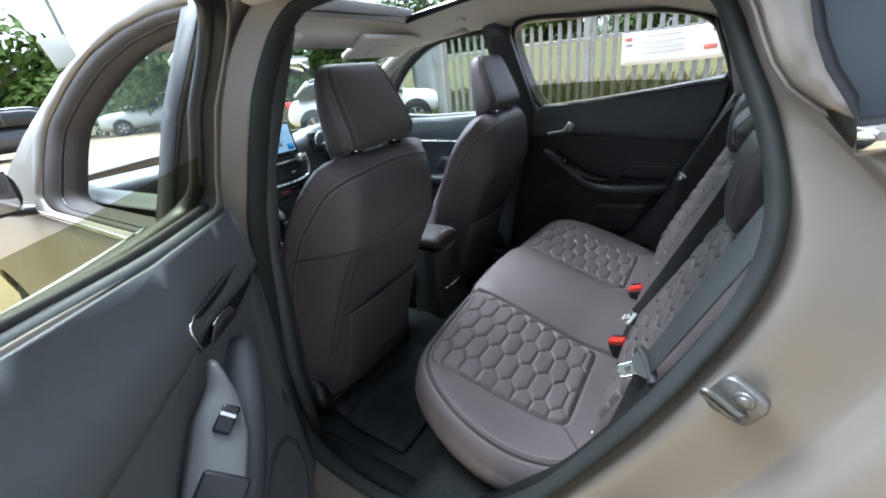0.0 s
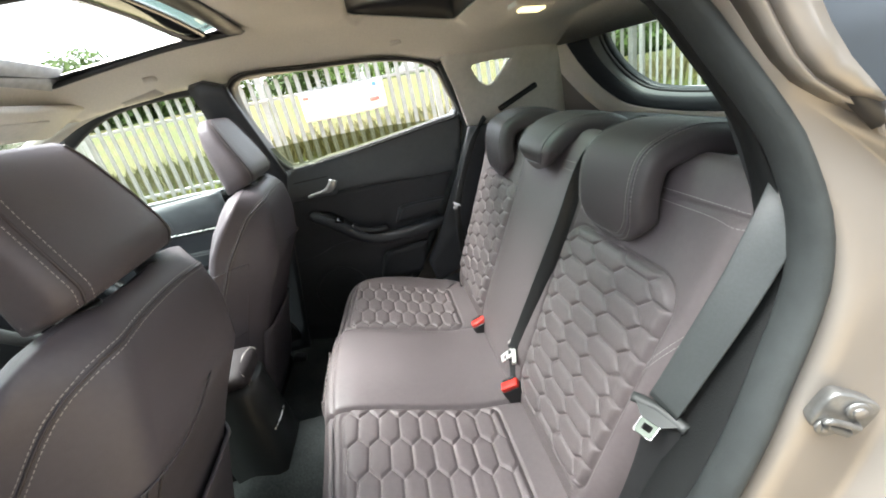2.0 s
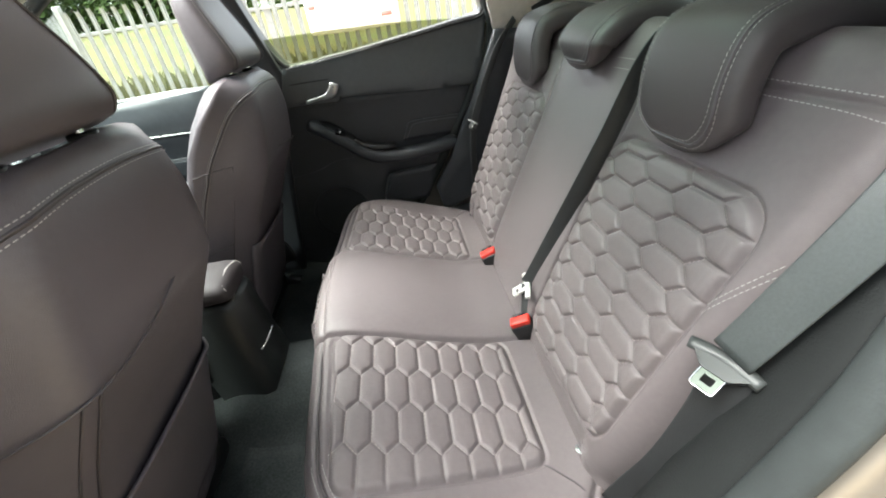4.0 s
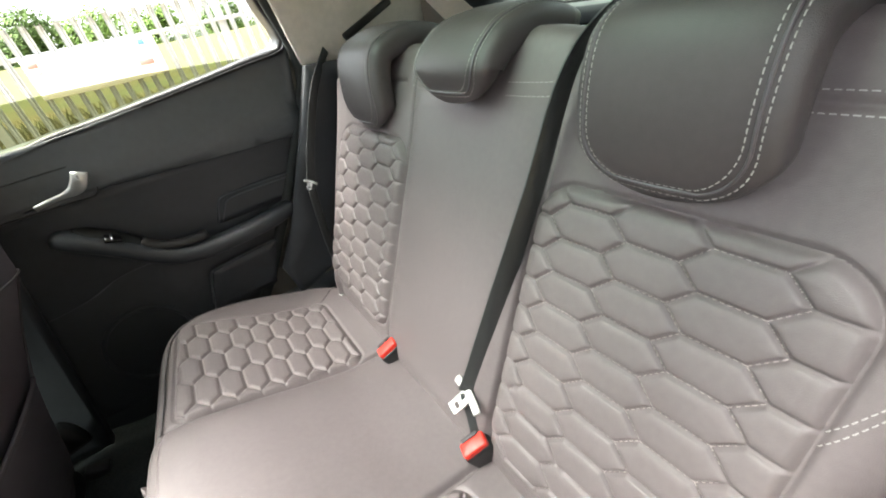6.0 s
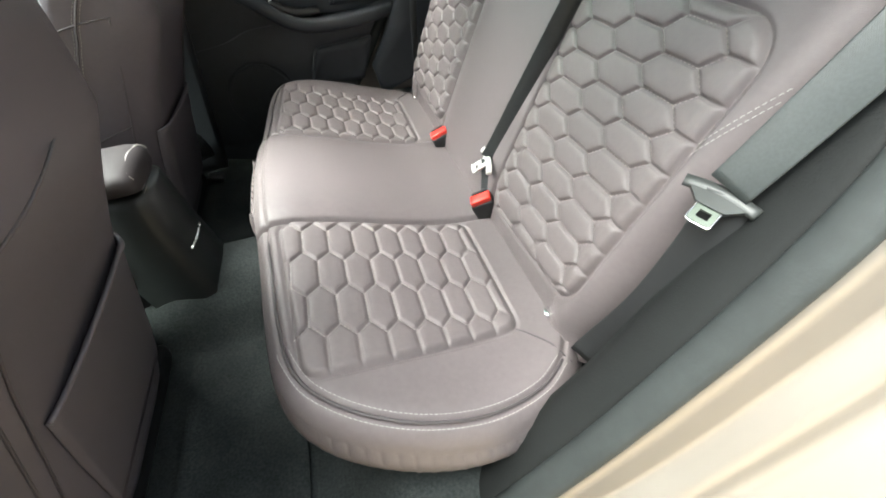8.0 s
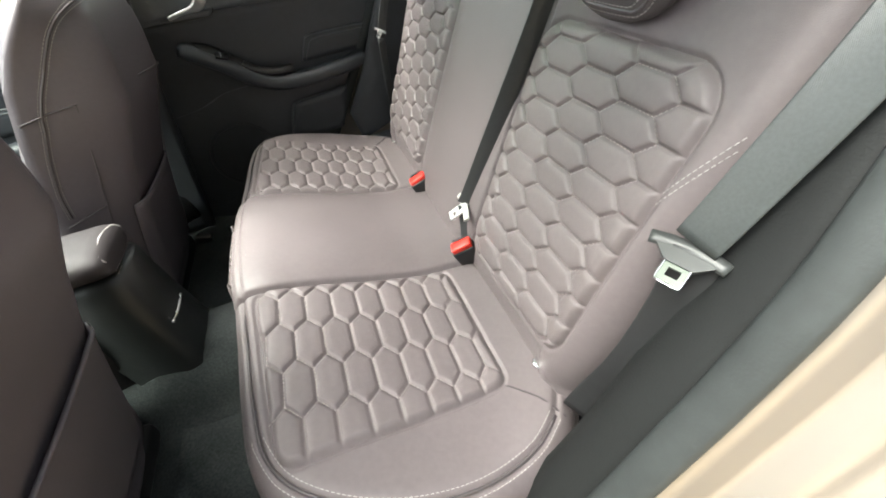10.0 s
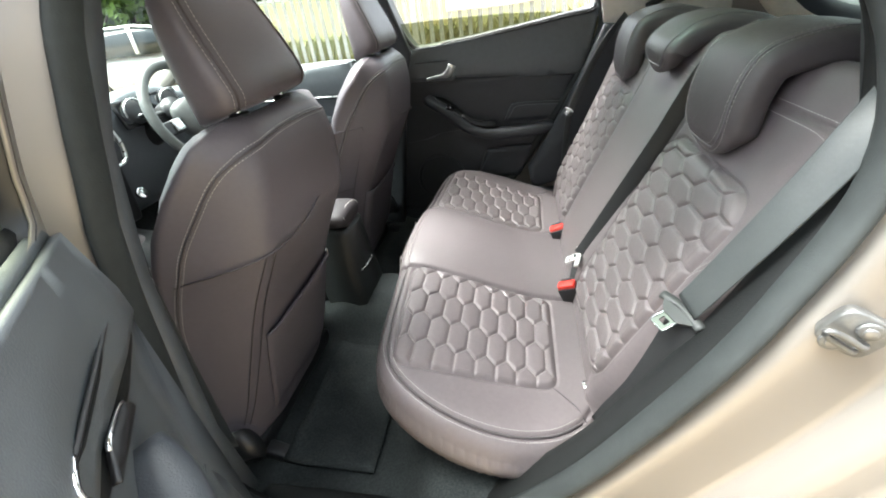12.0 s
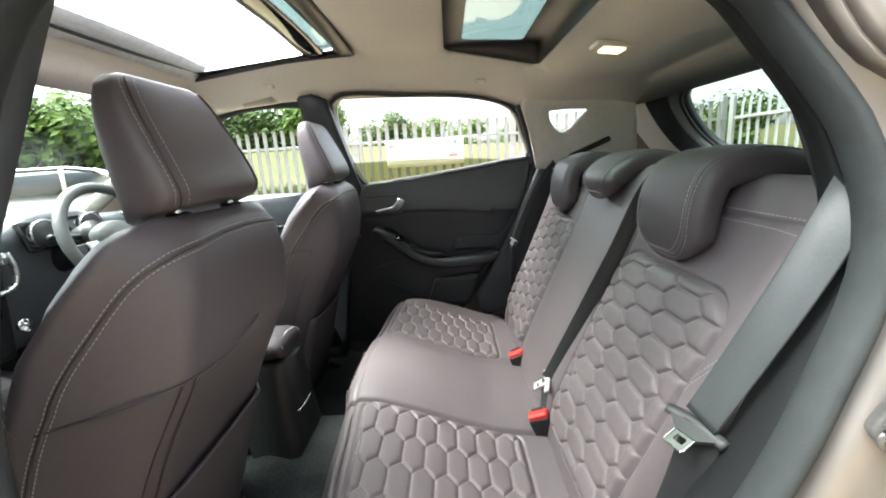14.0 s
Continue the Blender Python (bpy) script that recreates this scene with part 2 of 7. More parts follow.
def stitches(path, normals, length=0.0044, gap=0.0022, w=0.00056, h=0.0007):
    """Short thread dashes laid along a path, joined."""
    P = [Vector(p) for p in path]
    d = [0.0]
    for a, b in zip(P, P[1:]):
        d.append(d[-1] + (b - a).length)
    v, f = [], []
    s, j = 0.0, 0
    while s + length < d[-1]:
        ends = []
        for w0 in (s, s + length):
            while j < len(d) - 2 and d[j + 1] < w0:
                j += 1
            t = (w0 - d[j]) / max(1e-9, d[j + 1] - d[j])
            ends.append((P[j].lerp(P[j + 1], t), Vector(normals[j] if isinstance(normals, list) else normals)))
        (a, na), (b, _) = ends
        t = (b - a).normalized()
        sd = t.cross(na).normalized()
        up = sd.cross(t)
        k = len(v)
        m = (a + b) / 2 + up * h
        v += [a + sd * w, a - sd * w, m + sd * w, m - sd * w, b + sd * w, b - sd * w]
        f += [(k, k + 1, k + 3, k + 2), (k + 2, k + 3, k + 5, k + 4)]
        s += length + gap
    return v, f


# quilting: stretched hexagons with pointed ends; a across, b along the long axis
def quilt(a, b, p=0.043, q=0.074, h=0.021, deep=0.0065):
    best = None
    for oa, ob in ((0.0, 0.0), (p / 2, q)):
        u = (a - oa) - p * np.round((a - oa) / p)
        v = (b - ob) - 2 * q * np.round((b - ob) / (2 * q))
        d = np.minimum(p / 2 - np.abs(u), ((q + h) / 2 - 2 * h / p * np.abs(u) - np.abs(v)) / np.sqrt(1 + (2 * h / p) ** 2))
        best = d if best is None else np.maximum(best, d)
    t = np.clip(best / (0.34 * p), 0, 1)
    return deep * (0.60 * (1 - (1 - np.clip((best - 0.0005) / 0.0040, 0, 1)) ** 2) + 0.40 * (1 - (1 - t) ** 2.2))


# ---- the car's shell ----
def y_seal(z):
    return -interp(z, ((0.28, 0.70), (0.6, 0.715), (0.9, 0.70), (1.0, 0.69), (1.1, 0.665), (1.2, 0.63), (1.3, 0.58), (1.37, 0.54)))


def y_skin(x, z):
    """Half width of the outer skin about the centre line."""
    w = interp(z, ((0.2, 0.80), (0.45, 0.845), (0.7, 0.862), (0.88, 0.848), (0.96, 0.825), (1.1, 0.775), (1.2, 0.732), (1.3, 0.678), (1.4, 0.612), (1.48, 0.54)))
    w -= 0.30 * sstep(-2.2, -2.9, x) ** 1.5 + 0.20 * sstep(0.6, 1.2, x) ** 1.5
    return w


def y_near(x, z):
    """The seal of the open doorway: it draws in towards the car's tail."""
    y = -interp(z, ((0.28, 0.69), (0.6, 0.682), (0.7, 0.680), (0.8, 0.676), (0.85, 0.672), (0.9, 0.665), (1.0, 0.657), (1.05, 0.648), (1.08, 0.640), (1.13, 0.626), (1.18, 0.604), (1.25, 0.570), (1.32, 0.535), (1.37, 0.51)))
    k = sstep(-0.55, 0.05, x)
    return y_seal(z) * (1 - k) + y * k


def y_skin_near(x, z):
    """Half width of the open side, waisted over the rear wheel."""
    return y_skin(x, z) - sstep(-0.02, 0.25, x) * interp(z, ((0.78, 0), (0.9, 0.03), (1.0, 0.075), (1.13, 0.114), (1.2, 0.110), (1.3, 0.09), (1.45, 0.06)))


APERTURE = loop2([(-0.48, 1.335), (-0.515, 1.25), (-0.53, 1.08), (-0.555, 0.92), (-0.58, 0.75), (-0.60, 0.60), (-0.61, 0.45), (-0.585, 0.36), (-0.50, 0.315),
                  (-0.35, 0.305), (-0.2, 0.33), (-0.08, 0.42), (0.03, 0.54), (0.115, 0.68), (0.19, 0.82), (0.247, 0.95), (0.265, 1.04), (0.252, 1.12), (0.219, 1.20),
                  (0.180, 1.275), (0.10, 1.325), (-0.05, 1.345), (-0.25, 1.36), (-0.42, 1.357)], 140)


def offset(loop, d):
    """The loop moved outwards by d."""
    n, out = len(loop), []
    for i in range(n):
        (ax, az), (bx, bz) = loop[(i - 2) % n], loop[(i + 2) % n]
        t = Vector((bx - ax, bz - az)).normalized()
        out.append((loop[i][0] + t.y * -d, loop[i][1] + t.x * d))
    a = sum(p[0] * q[1] - q[0] * p[1] for p, q in zip(loop, loop[1:] + loop[:1]))
    if a > 0:
        out = [(2 * p[0] - q[0], 2 * p[1] - q[1]) for p, q in zip(loop, out)]
    return out


def wide(x, z):
    """The painted doorway is wide behind the opening and narrow at the middle pillar and the roof."""
    return 0.28 - 0.20 * sstep(0.0, 0.15, x) * sstep(1.05, 1.2, z) + 0.72 * sstep(-0.30, 0.08, x) * sstep(1.18, 0.98, z)


def near_ring(d, dy, vary=False):
    out = offset(APERTURE, d)
    if vary:
        out = [(a[0] + (b[0] - a[0]) * wide(*a), a[1] + (b[1] - a[1]) * wide(*a)) for a, b in zip(APERTURE, out)]
    res = []
    for (x, z), p in zip(out, APERTURE):
        room = y_skin_near(x, z) - CY + y_near(x, z)
        g = sstep(0.30, 0.60, wide(*p)) if vary else 1.0
        full = dy * (min(1.1, max(0.3, room / 0.105)) if vary else 1)
        res.append(Vector((x, y_near(x, z) + full * g - (1 - g) * room * 0.5 * d / 0.175, z)))
    return res


OUTER = [(v.x, v.z) for v in near_ring(0.175, 0, True)]


def rounded_loop(pts):
    """A closed outline through straight runs with small corners, spaced evenly."""
    fine = []
    for i, (a, b) in enumerate(pts):
        c, d = pts[(i + 1) % len(pts)]
        fine += [(a + (c - a) * k / 12, b + (d - b) * k / 12) for k in range(12)]
    m = len(fine)
    fine = [(sum(fine[(i + j) % m][0] for j in (-2, -1, 0, 1, 2)) / 5, sum(fine[(i + j) % m][1] for j in (-2, -1, 0, 1, 2)) / 5) for i in range(m)]
    return fine


def between(a, b, k):
    return [(p[0] + (q[0] - p[0]) * k, p[1] + (q[1] - p[1]) * k) for p, q in zip(a, b)]


FRONT_WIN = loop2([(-0.590, 1.00), (-0.580, 1.2), (-0.592, 1.345), (-0.74, 1.375), (-0.95, 1.355), (-1.15, 1.27), (-1.32, 1.14), (-1.40, 1.02), (-1.2, 0.985), (-0.9, 0.985)], 70)
FRONT_OUT = rounded_loop([(-0.600, 0.985), (-0.590, 1.2), (-0.602, 1.372), (-0.76, 1.380), (-0.92, 1.368), (-1.06, 1.335), (-1.17, 1.27), (-1.275, 1.18), (-1.30, 0.985)])
FRONT_IN = rounded_loop([(-0.606, 0.994), (-0.596, 1.2), (-0.608, 1.336), (-0.72, 1.338), (-0.85, 1.322), (-0.95, 1.288), (-1.05, 1.235), (-1.14, 1.165), (-1.15, 0.994)])
REAR_WIN = loop2([(-0.52, 1.345), (-0.47, 1.05), (-0.3, 1.045), (-0.1, 1.065), (0.1, 1.09), (0.215, 1.11), (0.19, 1.2), (0.14, 1.29), (0.0, 1.335), (-0.25, 1.355)], 70)
QUARTER = [(0.262, 1.262), (0.268, 1.270), (0.33, 1.272), (0.40, 1.268), (0.408, 1.260), (0.38, 1.232), (0.35, 1.198), (0.335, 1.189), (0.318, 1.190), (0.296, 1.205), (0.275, 1.235)]


QUARTER_L = [(0.296, 1.140), (0.283, 1.162), (0.268, 1.185), (0.256, 1.212), (0.245, 1.25), (0.232, 1.30), (0.30, 1.31), (0.42, 1.29), (0.53, 1.25), (0.56, 1.20), (0.54, 1.185), (0.42, 1.16)]


def arch(cx, r):
    return [(cx + r * math.cos(a), 0.31 + r * math.sin(a)) for a in [math.pi * i / 14 for i in range(15)]]


SIDE = ([(1.10, 0.30), (0.82, 0.24)] + arch(0.53, 0.345) + [(0.0, 0.22), (-1.6, 0.21)] + arch(-2.07, 0.365) + [(-2.5, 0.22), (-2.80, 0.27), (-2.86, 0.5),
        (-2.80, 0.70), (-2.45, 0.80), (-2.1, 0.88), (-1.80, 0.955), (-1.45, 1.16), (-1.2, 1.30), (-0.95, 1.395), (-0.7, 1.435), (-0.4, 1.45), (0.0, 1.445),
        (0.35, 1.415), (0.66, 1.365), (0.80, 1.22), (0.93, 1.06), (1.08, 0.98), (1.13, 0.80), (1.14, 0.5)])


def skin(side):
    return lambda x, z: Vector((x, CY + side * (y_skin(x, z) if side > 0 else y_skin_near(x, z)), z))


car_label = "champagne metallic painted hatchback side with a wheel arch"
structure("wall_left", panel(SIDE, [OUTER, FRONT_OUT, QUARTER_L], skin(-1), 0.07), PAINT, car_label + " and an open rear doorway", "car body side", solid=0.012, off_side=1)
structure("wall_right", panel(SIDE, [REAR_WIN, FRONT_WIN, offset(QUARTER, 0.045)], skin(1), 0.07), PAINT, car_label + " and closed doors", "car body side", solid=0.012, off_side=-1)


def edge_z(x):
    return interp(x, ((-1.80, 0.955), (-1.45, 1.16), (-1.2, 1.30), (-0.95, 1.395), (-0.7, 1.435), (-0.4, 1.45), (0.0, 1.445), (0.35, 1.415), (0.66, 1.365), (0.80, 1.22), (0.93, 1.06)))


def cross(pts, crown=0.03, nu=16, nv=None):
    """A sheet across the car along a side profile of (x, z)."""
    P = [(p.x, p.y) for p in smooth_path([(a, b, 0) for a, b in pts], nv or 4 * len(pts))]

    def fn(u, v):
        x, z = P[min(len(P) - 1, round(v * (len(P) - 1)))]
        w = y_skin(x, z)
        s = 2 * u - 1
        return Vector((x, CY + s * w, z + crown * (1 - s * s)))
    return surf(fn, nu, len(P) - 1)


structure("hood", cross([(-2.86, 0.5), (-2.80, 0.70), (-2.45, 0.80), (-2.1, 0.88), (-1.80, 0.955)], 0.05), PAINT, "champagne metallic painted bonnet of the hatchback", "car bonnet", solid=0.01)
structure("front_bumper", cross([(-2.86, 0.5), (-2.84, 0.36), (-2.78, 0.25)], 0.0), PAINT, "champagne painted front bumper", "car bumper", solid=0.01)
structure("windscreen", cross([(-1.78, 0.965), (-1.45, 1.165), (-1.2, 1.305), (-0.98, 1.395)], 0.035), CLEAR, "clear curved windscreen glass", "car windscreen")
structure("tailgate", cross([(0.94, 1.04), (1.08, 0.98), (1.13, 0.80), (1.14, 0.5), (1.10, 0.28)], 0.0), PAINT, "champagne painted tailgate and rear bumper", "car tailgate", solid=0.01)

# roof with two glazed openings
GY = 0.37
ROOF_F = [(-0.90, -GY), (-0.90, GY), (-0.385, GY), (-0.385, -GY)]
ROOF_R = [(-0.10, -GY), (-0.10, GY), (0.19, GY), (0.19, -GY)]


def rounded(poly, r=0.03, n=5):
    out = []
    k = len(poly)
    for i in range(k):
        a, b, c = Vector(poly[i - 1]), Vector(poly[i]), Vector(poly[(i + 1) % k])
        p, q = b + (a - b).normalized() * r, b + (c - b).normalized() * r
        for j in range(n + 1):
            t = j / n
            out.append(tuple((p * (1 - t) + b * t) * (1 - t) + (b * (1 - t) + q * t) * t))
    return out


def roof_at(x, y):
    w = y_skin(x, edge_z(x))
    s = max(-1.0, min(1.0, y / w))
    return Vector((x, CY + y, edge_z(x) + 0.035 * (1 - s * s)))


def roof_outline(x0, x1, inset, n=24):
    xs = [x0 + (x1 - x0) * i / n for i in range(n + 1)]
    return [(x, -(y_skin_near(x, edge_z(x)) - inset)) for x in xs] + [(x, y_skin(x, edge_z(x)) - inset) for x in xs[::-1]]


structure("roof", panel(roof_outline(-0.97, 0.70, 0.0), [rounded(ROOF_F), rounded(ROOF_R)], roof_at, 0.08), PAINT, "champagne metallic car roof with two glass openings", "car roof", solid=0.008)


def liner_at(x, y):
    top = interp(x, ((-0.98, 1.355), (-0.9, 1.40), (-0.7, 1.425), (-0.5, 1.44), (-0.3, 1.438), (-0.1, 1.418), (0.08, 1.385), (0.2, 1.352), (0.3, 1.328), (0.62, 1.335)))
    e = sstep(0.36, 0.60, abs(y))
    z = top - e * (top - interp(x, ((-0.98, 1.325), (-0.7, 1.36), (-0.4, 1.355), (0.0, 1.33), (0.2, 1.28), (0.62, 1.262)))) + 0.012 * (1 - (y / 0.6) ** 2)
    for op in (ROOF_F, ROOF_R):          # soft roll round the openings
        d = max(op[0][0] - x, x - op[2][0], abs(y) - GY)
        z += 0.018 * (1 - sstep(0.0, 0.06, d))
    return Vector((x, CY + y, z))


LO = [(x, -0.585 + 0.03 * sstep(-0.7, -0.98, x)) for x in np.linspace(-0.98, 0.588, 30)]
LO = LO + [(x, -y) for x, y in LO[::-1]]
structure("ceiling", panel(LO, [rounded(ROOF_F), rounded(ROOF_R)], liner_at, 0.035), LINER, "beige woven headliner with rounded rolls round the roof glass", "headliner", solid=0.006, off_side=1)

# roof glazing frames and panes
def roof_ring(op, w, lift):
    a, b = rounded(op, 0.03), rounded([(p[0] + math.copysign(w, m[0]), p[1] + math.copysign(w, m[1])) for p, m in zip(op, ((1, 1), (1, -1), (-1, -1), (-1, 1)))], 0.02)
    v = [liner_at(*p) + Vector((0, 0, 0.004)) for p in a] + [roof_at(*p) - Vector((0, 0, lift)) for p in a] + [roof_at(*p) - Vector((0, 0, lift)) for p in b]
    n = len(a)
    f = [(k * n + i, k * n + (i + 1) % n, (k + 1) * n + (i + 1) % n, (k + 1) * n + i) for k in (0, 1) for i in range(n)]
    return v, f


roof_win = thing("window_roof_front", (-0.6, CY, 1.44), "open front panel of a panoramic glass roof with black frame and wind deflector", "roof window", kind="structure")
part("window_frame", roof_ring(ROOF_F, 0.042, 0.012), BLACK, roof_win, "black rubber frame")
part("pane", surf(lambda u, v: roof_at(-0.47 + 0.075 * v, -GY + 0.70 * u) - Vector((0, 0, 0.010 - 0.012 * v)), 14, 6), ROOFGLASS, roof_win, "green tinted glass slid back", solid=0.004)
part("guide_rail", tube([roof_at(-0.88, GY - 0.02) - Vector((0, 0, 0.02)), roof_at(-0.6, GY - 0.02) - Vector((0, 0, 0.02)), roof_at(-0.39, GY - 0.02) - Vector((0, 0, 0.02))], 0.008, 6, 16), BLACK, roof_win)
part("guide_rail", tube([roof_at(-0.88, -GY + 0.02) - Vector((0, 0, 0.02)), roof_at(-0.6, -GY + 0.02) - Vector((0, 0, 0.02)), roof_at(-0.39, -GY + 0.02) - Vector((0, 0, 0.02))], 0.008, 6, 16), BLACK, roof_win)
part("crossbar", tube([roof_at(-0.492, y) - Vector((0, 0, 0.016)) for y in (-GY + 0.01, -0.15, 0, 0.15, GY - 0.01)], 0.036, 8, 16, ry=0.007), GLOSS, roof_win)
part("crossbar", tube([roof_at(-0.40, y) - Vector((0, 0, 0.02)) for y in (-GY + 0.01, -0.15, 0, 0.15, GY - 0.01)], 0.026, 6, 16, ry=0.007), BLACK, roof_win)
part("wind_deflector", surf(lambda u, v: roof_at(-0.885 + 0.05 * v, -GY + 0.02 + (2 * GY - 0.04) * u) + Vector((0, 0, -0.03 + 0.035 * v)), 14, 3), material("grey_mesh", (0.50, 0.50, 0.50), 0.7, bump=0.3, bscale=300, fine=0.12), roof_win, "grey mesh wind deflector", solid=0.003)
roof_win2 = thing("window_roof_rear", (0.05, CY, 1.43), "fixed rear panel of a panoramic glass roof with black border", "roof window", kind="structure")
part("window_frame", roof_ring(ROOF_R, 0.055, 0.012), BLACK, roof_win2, "black painted border")
part("pane", surf(lambda u, v: roof_at(-0.10 + 0.29 * v, -GY + 2 * GY * u) - Vector((0, 0, 0.006)), 14, 8), ROOFGLASS, roof_win2, "green tinted glass", solid=0.004)

# rear window in its dark frame, and pillar trims
def rear_at(y, t):
    """The tailgate's inner face: y across, t from top to bottom."""
    s = (y - CY) / 0.56
    return Vector((0.665 + 0.16 * t - 0.02 * s * s, y, 1.350 - 0.29 * t - 0.02 * s * s * (1 - t)))


RWS = [(0.20, 0.130), (0.44, 0.175), (0.492, 0.28), (0.498, 0.48), (0.480, 0.68), (0.44, 0.85), (0.37, 0.96), (0.20, 1.0)]
RW = loop2([(CY - y, t) for y, t in RWS[::-1]] + [(CY, 0.122)] + [(CY + y, t) for y, t in RWS] + [(CY, 0.99)], 72)
RFR = rounded([(CY - 0.63, 0.0), (CY + 0.63, 0.0), (CY + 0.65, 1.3), (CY - 0.65, 1.3)], 0.10)
rear_window = thing("window_rear", (0.75, CY, 1.05), "rear tailgate window with dark plastic inner frame", "rear window", kind="structure")
part("tailgate_panel", panel(RFR, [RW], lambda y, t: rear_at(y, t) + Vector((0.030, 0, 0)), 0.06), TRIM, rear_window, "dark tailgate lining", solid=0.02)


def frame_ring(ky, kt, dx):
    return [rear_at(CY + (y - CY) * (1 + ky), 0.58 + (t - 0.58) * (1 + kt)) + Vector((dx, 0, 0)) for y, t in RW]


# sky light on the frame's inner bevel is put into this lighter grey
part("inner_rim", loft([frame_ring(0.0, 0.0, 0.012), frame_ring(0.012, 0.03, -0.004), frame_ring(0.030, 0.06, -0.014), frame_ring(0.036, 0.07, -0.016)], False), material("lit_bevel_grey", (0.16, 0.17, 0.17), 0.5, var=0.05, fine=0.05), rear_window, "inner frame bevel, sky light put into its lighter grey")
part("window_frame", loft([frame_ring(0.036, 0.07, -0.014), frame_ring(0.045, 0.09, -0.026), frame_ring(0.10, 0.20, -0.040), frame_ring(0.16, 0.34, -0.050), frame_ring(0.175, 0.38, -0.052), frame_ring(0.178, 0.385, -0.03)], False), material("navy_frame_plastic", (0.030, 0.034, 0.040), 0.6, spec=0.3, var=0.06, fine=0.06), rear_window, "thick dark plastic frame")
structure("rear_surround", loft([frame_ring(0.172, 0.372, -0.046), frame_ring(0.20, 0.45, -0.050), frame_ring(0.27, 0.65, -0.062), frame_ring(0.36, 0.95, -0.085)], False), LINER, "beige headliner edge round the rear window", "headliner", solid=0.004)
part("pane", panel(RW, [], lambda y, t: rear_at(y, t) + Vector((0.024, 0, 0.0)), 0.08), glass("rear_glass", (0.46, 0.52, 0.47)), rear_window, "lightly tinted glass")
part("gasket", sweep([rear_at(*p) + Vector((0.014, 0, 0)) for p in RW], circle(0.006, 6), True, (1, 0, 0.6)), BLACK, rear_window)

# doorway: seal, painted jamb, inner trim
jamb_rings = [near_ring(d, dy, True) for d, dy in ((0.0, 0.0), (0.010, -0.002), (0.017, -0.010), (0.021, -0.016), (0.026, -0.019), (0.040, -0.020), (0.060, -0.021), (0.080, -0.022), (0.100, -0.024), (0.108, -0.026), (0.113, -0.031), (0.117, -0.040), (0.121, -0.055), (0.125, -0.062), (0.131, -0.065), (0.150, -0.068), (0.163, -0.072), (0.170, -0.080), (0.173, -0.090))]
last = [Vector((x, CY - y_skin_near(x, z), z)) for x, z in OUTER]
jamb = structure("door_jamb", loft(jamb_rings + [last], False), PAINT, "champagne painted metal doorway of the rear door with pressed folds", "door jamb", solid=0.004)
structure("door_seal", sweep(near_ring(-0.003, -0.002), [(0.010 * math.cos(a), 0.021 * math.sin(a)) for a in [2 * math.pi * i / 14 for i in range(14)]], True, (0, 1, 0)), RUBBER,
          "dark grey rubber weather seal round the rear doorway", "door seal")


def trim_ring(d, dy, d_arch, dy_arch):
    """A ring of the inner trim, which swells inwards over the wheel arch."""
    out = []
    for p, q, (x, z) in zip(near_ring(d, dy), near_ring(d_arch, dy_arch), APERTURE):
        k = sstep(-0.25, -0.05, x) * sstep(1.12, 0.95, z)
        up = sstep(0.06, 0.16, x) * sstep(0.98, 1.10, z)
        out.append(p.lerp(q, k) + Vector((0, 1.25 * dy * up, 0)))
    return out


trim_rings = [trim_ring(0.001, 0.014, 0.0, 0.012), trim_ring(0.008, 0.024, -0.002, 0.030), trim_ring(0.014, 0.030, 0.001, 0.056), trim_ring(0.02, 0.034, 0.010, 0.078), trim_ring(0.03, 0.038, 0.028, 0.094), trim_ring(0.04, 0.042, 0.065, 0.106), trim_ring(0.05, 0.042, 0.17, 0.114)]
structure("doorway_trim", loft(trim_rings, False), SILL, "dark grey plastic trim inside the rear doorway and over the wheel arch", "pillar trim", solid=0.004)

# ground plan of the cabin: carpeted floor with a tunnel
def floor_at(u, v):
    x, y = -1.75 + 2.6 * u, -0.72 + 1.41 * v
    z = 0.285 + 0.13 * math.exp(-((y - CY) / 0.12) ** 4) * sstep(0.0, -0.3, x) + 0.02 * math.exp(-((x + 0.62) / 0.05) ** 2)
    z += 0.10 * sstep(-0.35, -0.2, x) + 0.30 * sstep(0.25, 0.4, x)
    z += 0.006 * noise.noise(Vector((x * 9, y * 9, 0)))
    return Vector((x, y, z))


structure("floor", surf(floor_at, 110, 60), CARPET, "black carpeted car floor with a raised centre tunnel", "car floor", solid=0.01)
structure("bulkhead", surf(lambda u, v: Vector((-1.50 - 0.22 * sstep(0.0, 0.5, v) - 0.03 * v, -0.70 + 1.37 * u, 0.28 + 0.66 * v)), 20, 14), CARPET, "dark carpeted bulkhead under the dashboard", "bulkhead", solid=0.01)
mat_ob = thing("floor_mat", (-0.62, -0.3, 0.3), "black carpet floor mat in the rear footwell", "floor mat")
part("mat", surf(lambda u, v: floor_at((1.75 - 0.60 + 0.22 * v) / 2.6, (0.72 - 0.58 + 0.38 * u) / 1.41) + Vector((0, 0, 0.012)), 20, 14), CARPET, mat_ob, solid=0.008)
structure("sill_right", slab(2.2, 0.10, 0.20, pose(-0.6, 0.72, 0.30), 0.02), TRIM, "dark plastic door sill inside the closed doors", "door sill")
sill_p = thing("sill_plate", (-0.2, -0.70, 0.31), "dark plastic sill cover inside the rear doorway", "sill plate", kind="structure")
part("cover", surf(lambda u, v: Vector((-0.60 + 0.52 * u, -0.695 + 0.06 * v, 0.318 + 0.012 * math.sin(math.pi * v) + 0.05 * sstep(0.8, 1.0, u))), 24, 6), SILL, sill_p, solid=0.004)
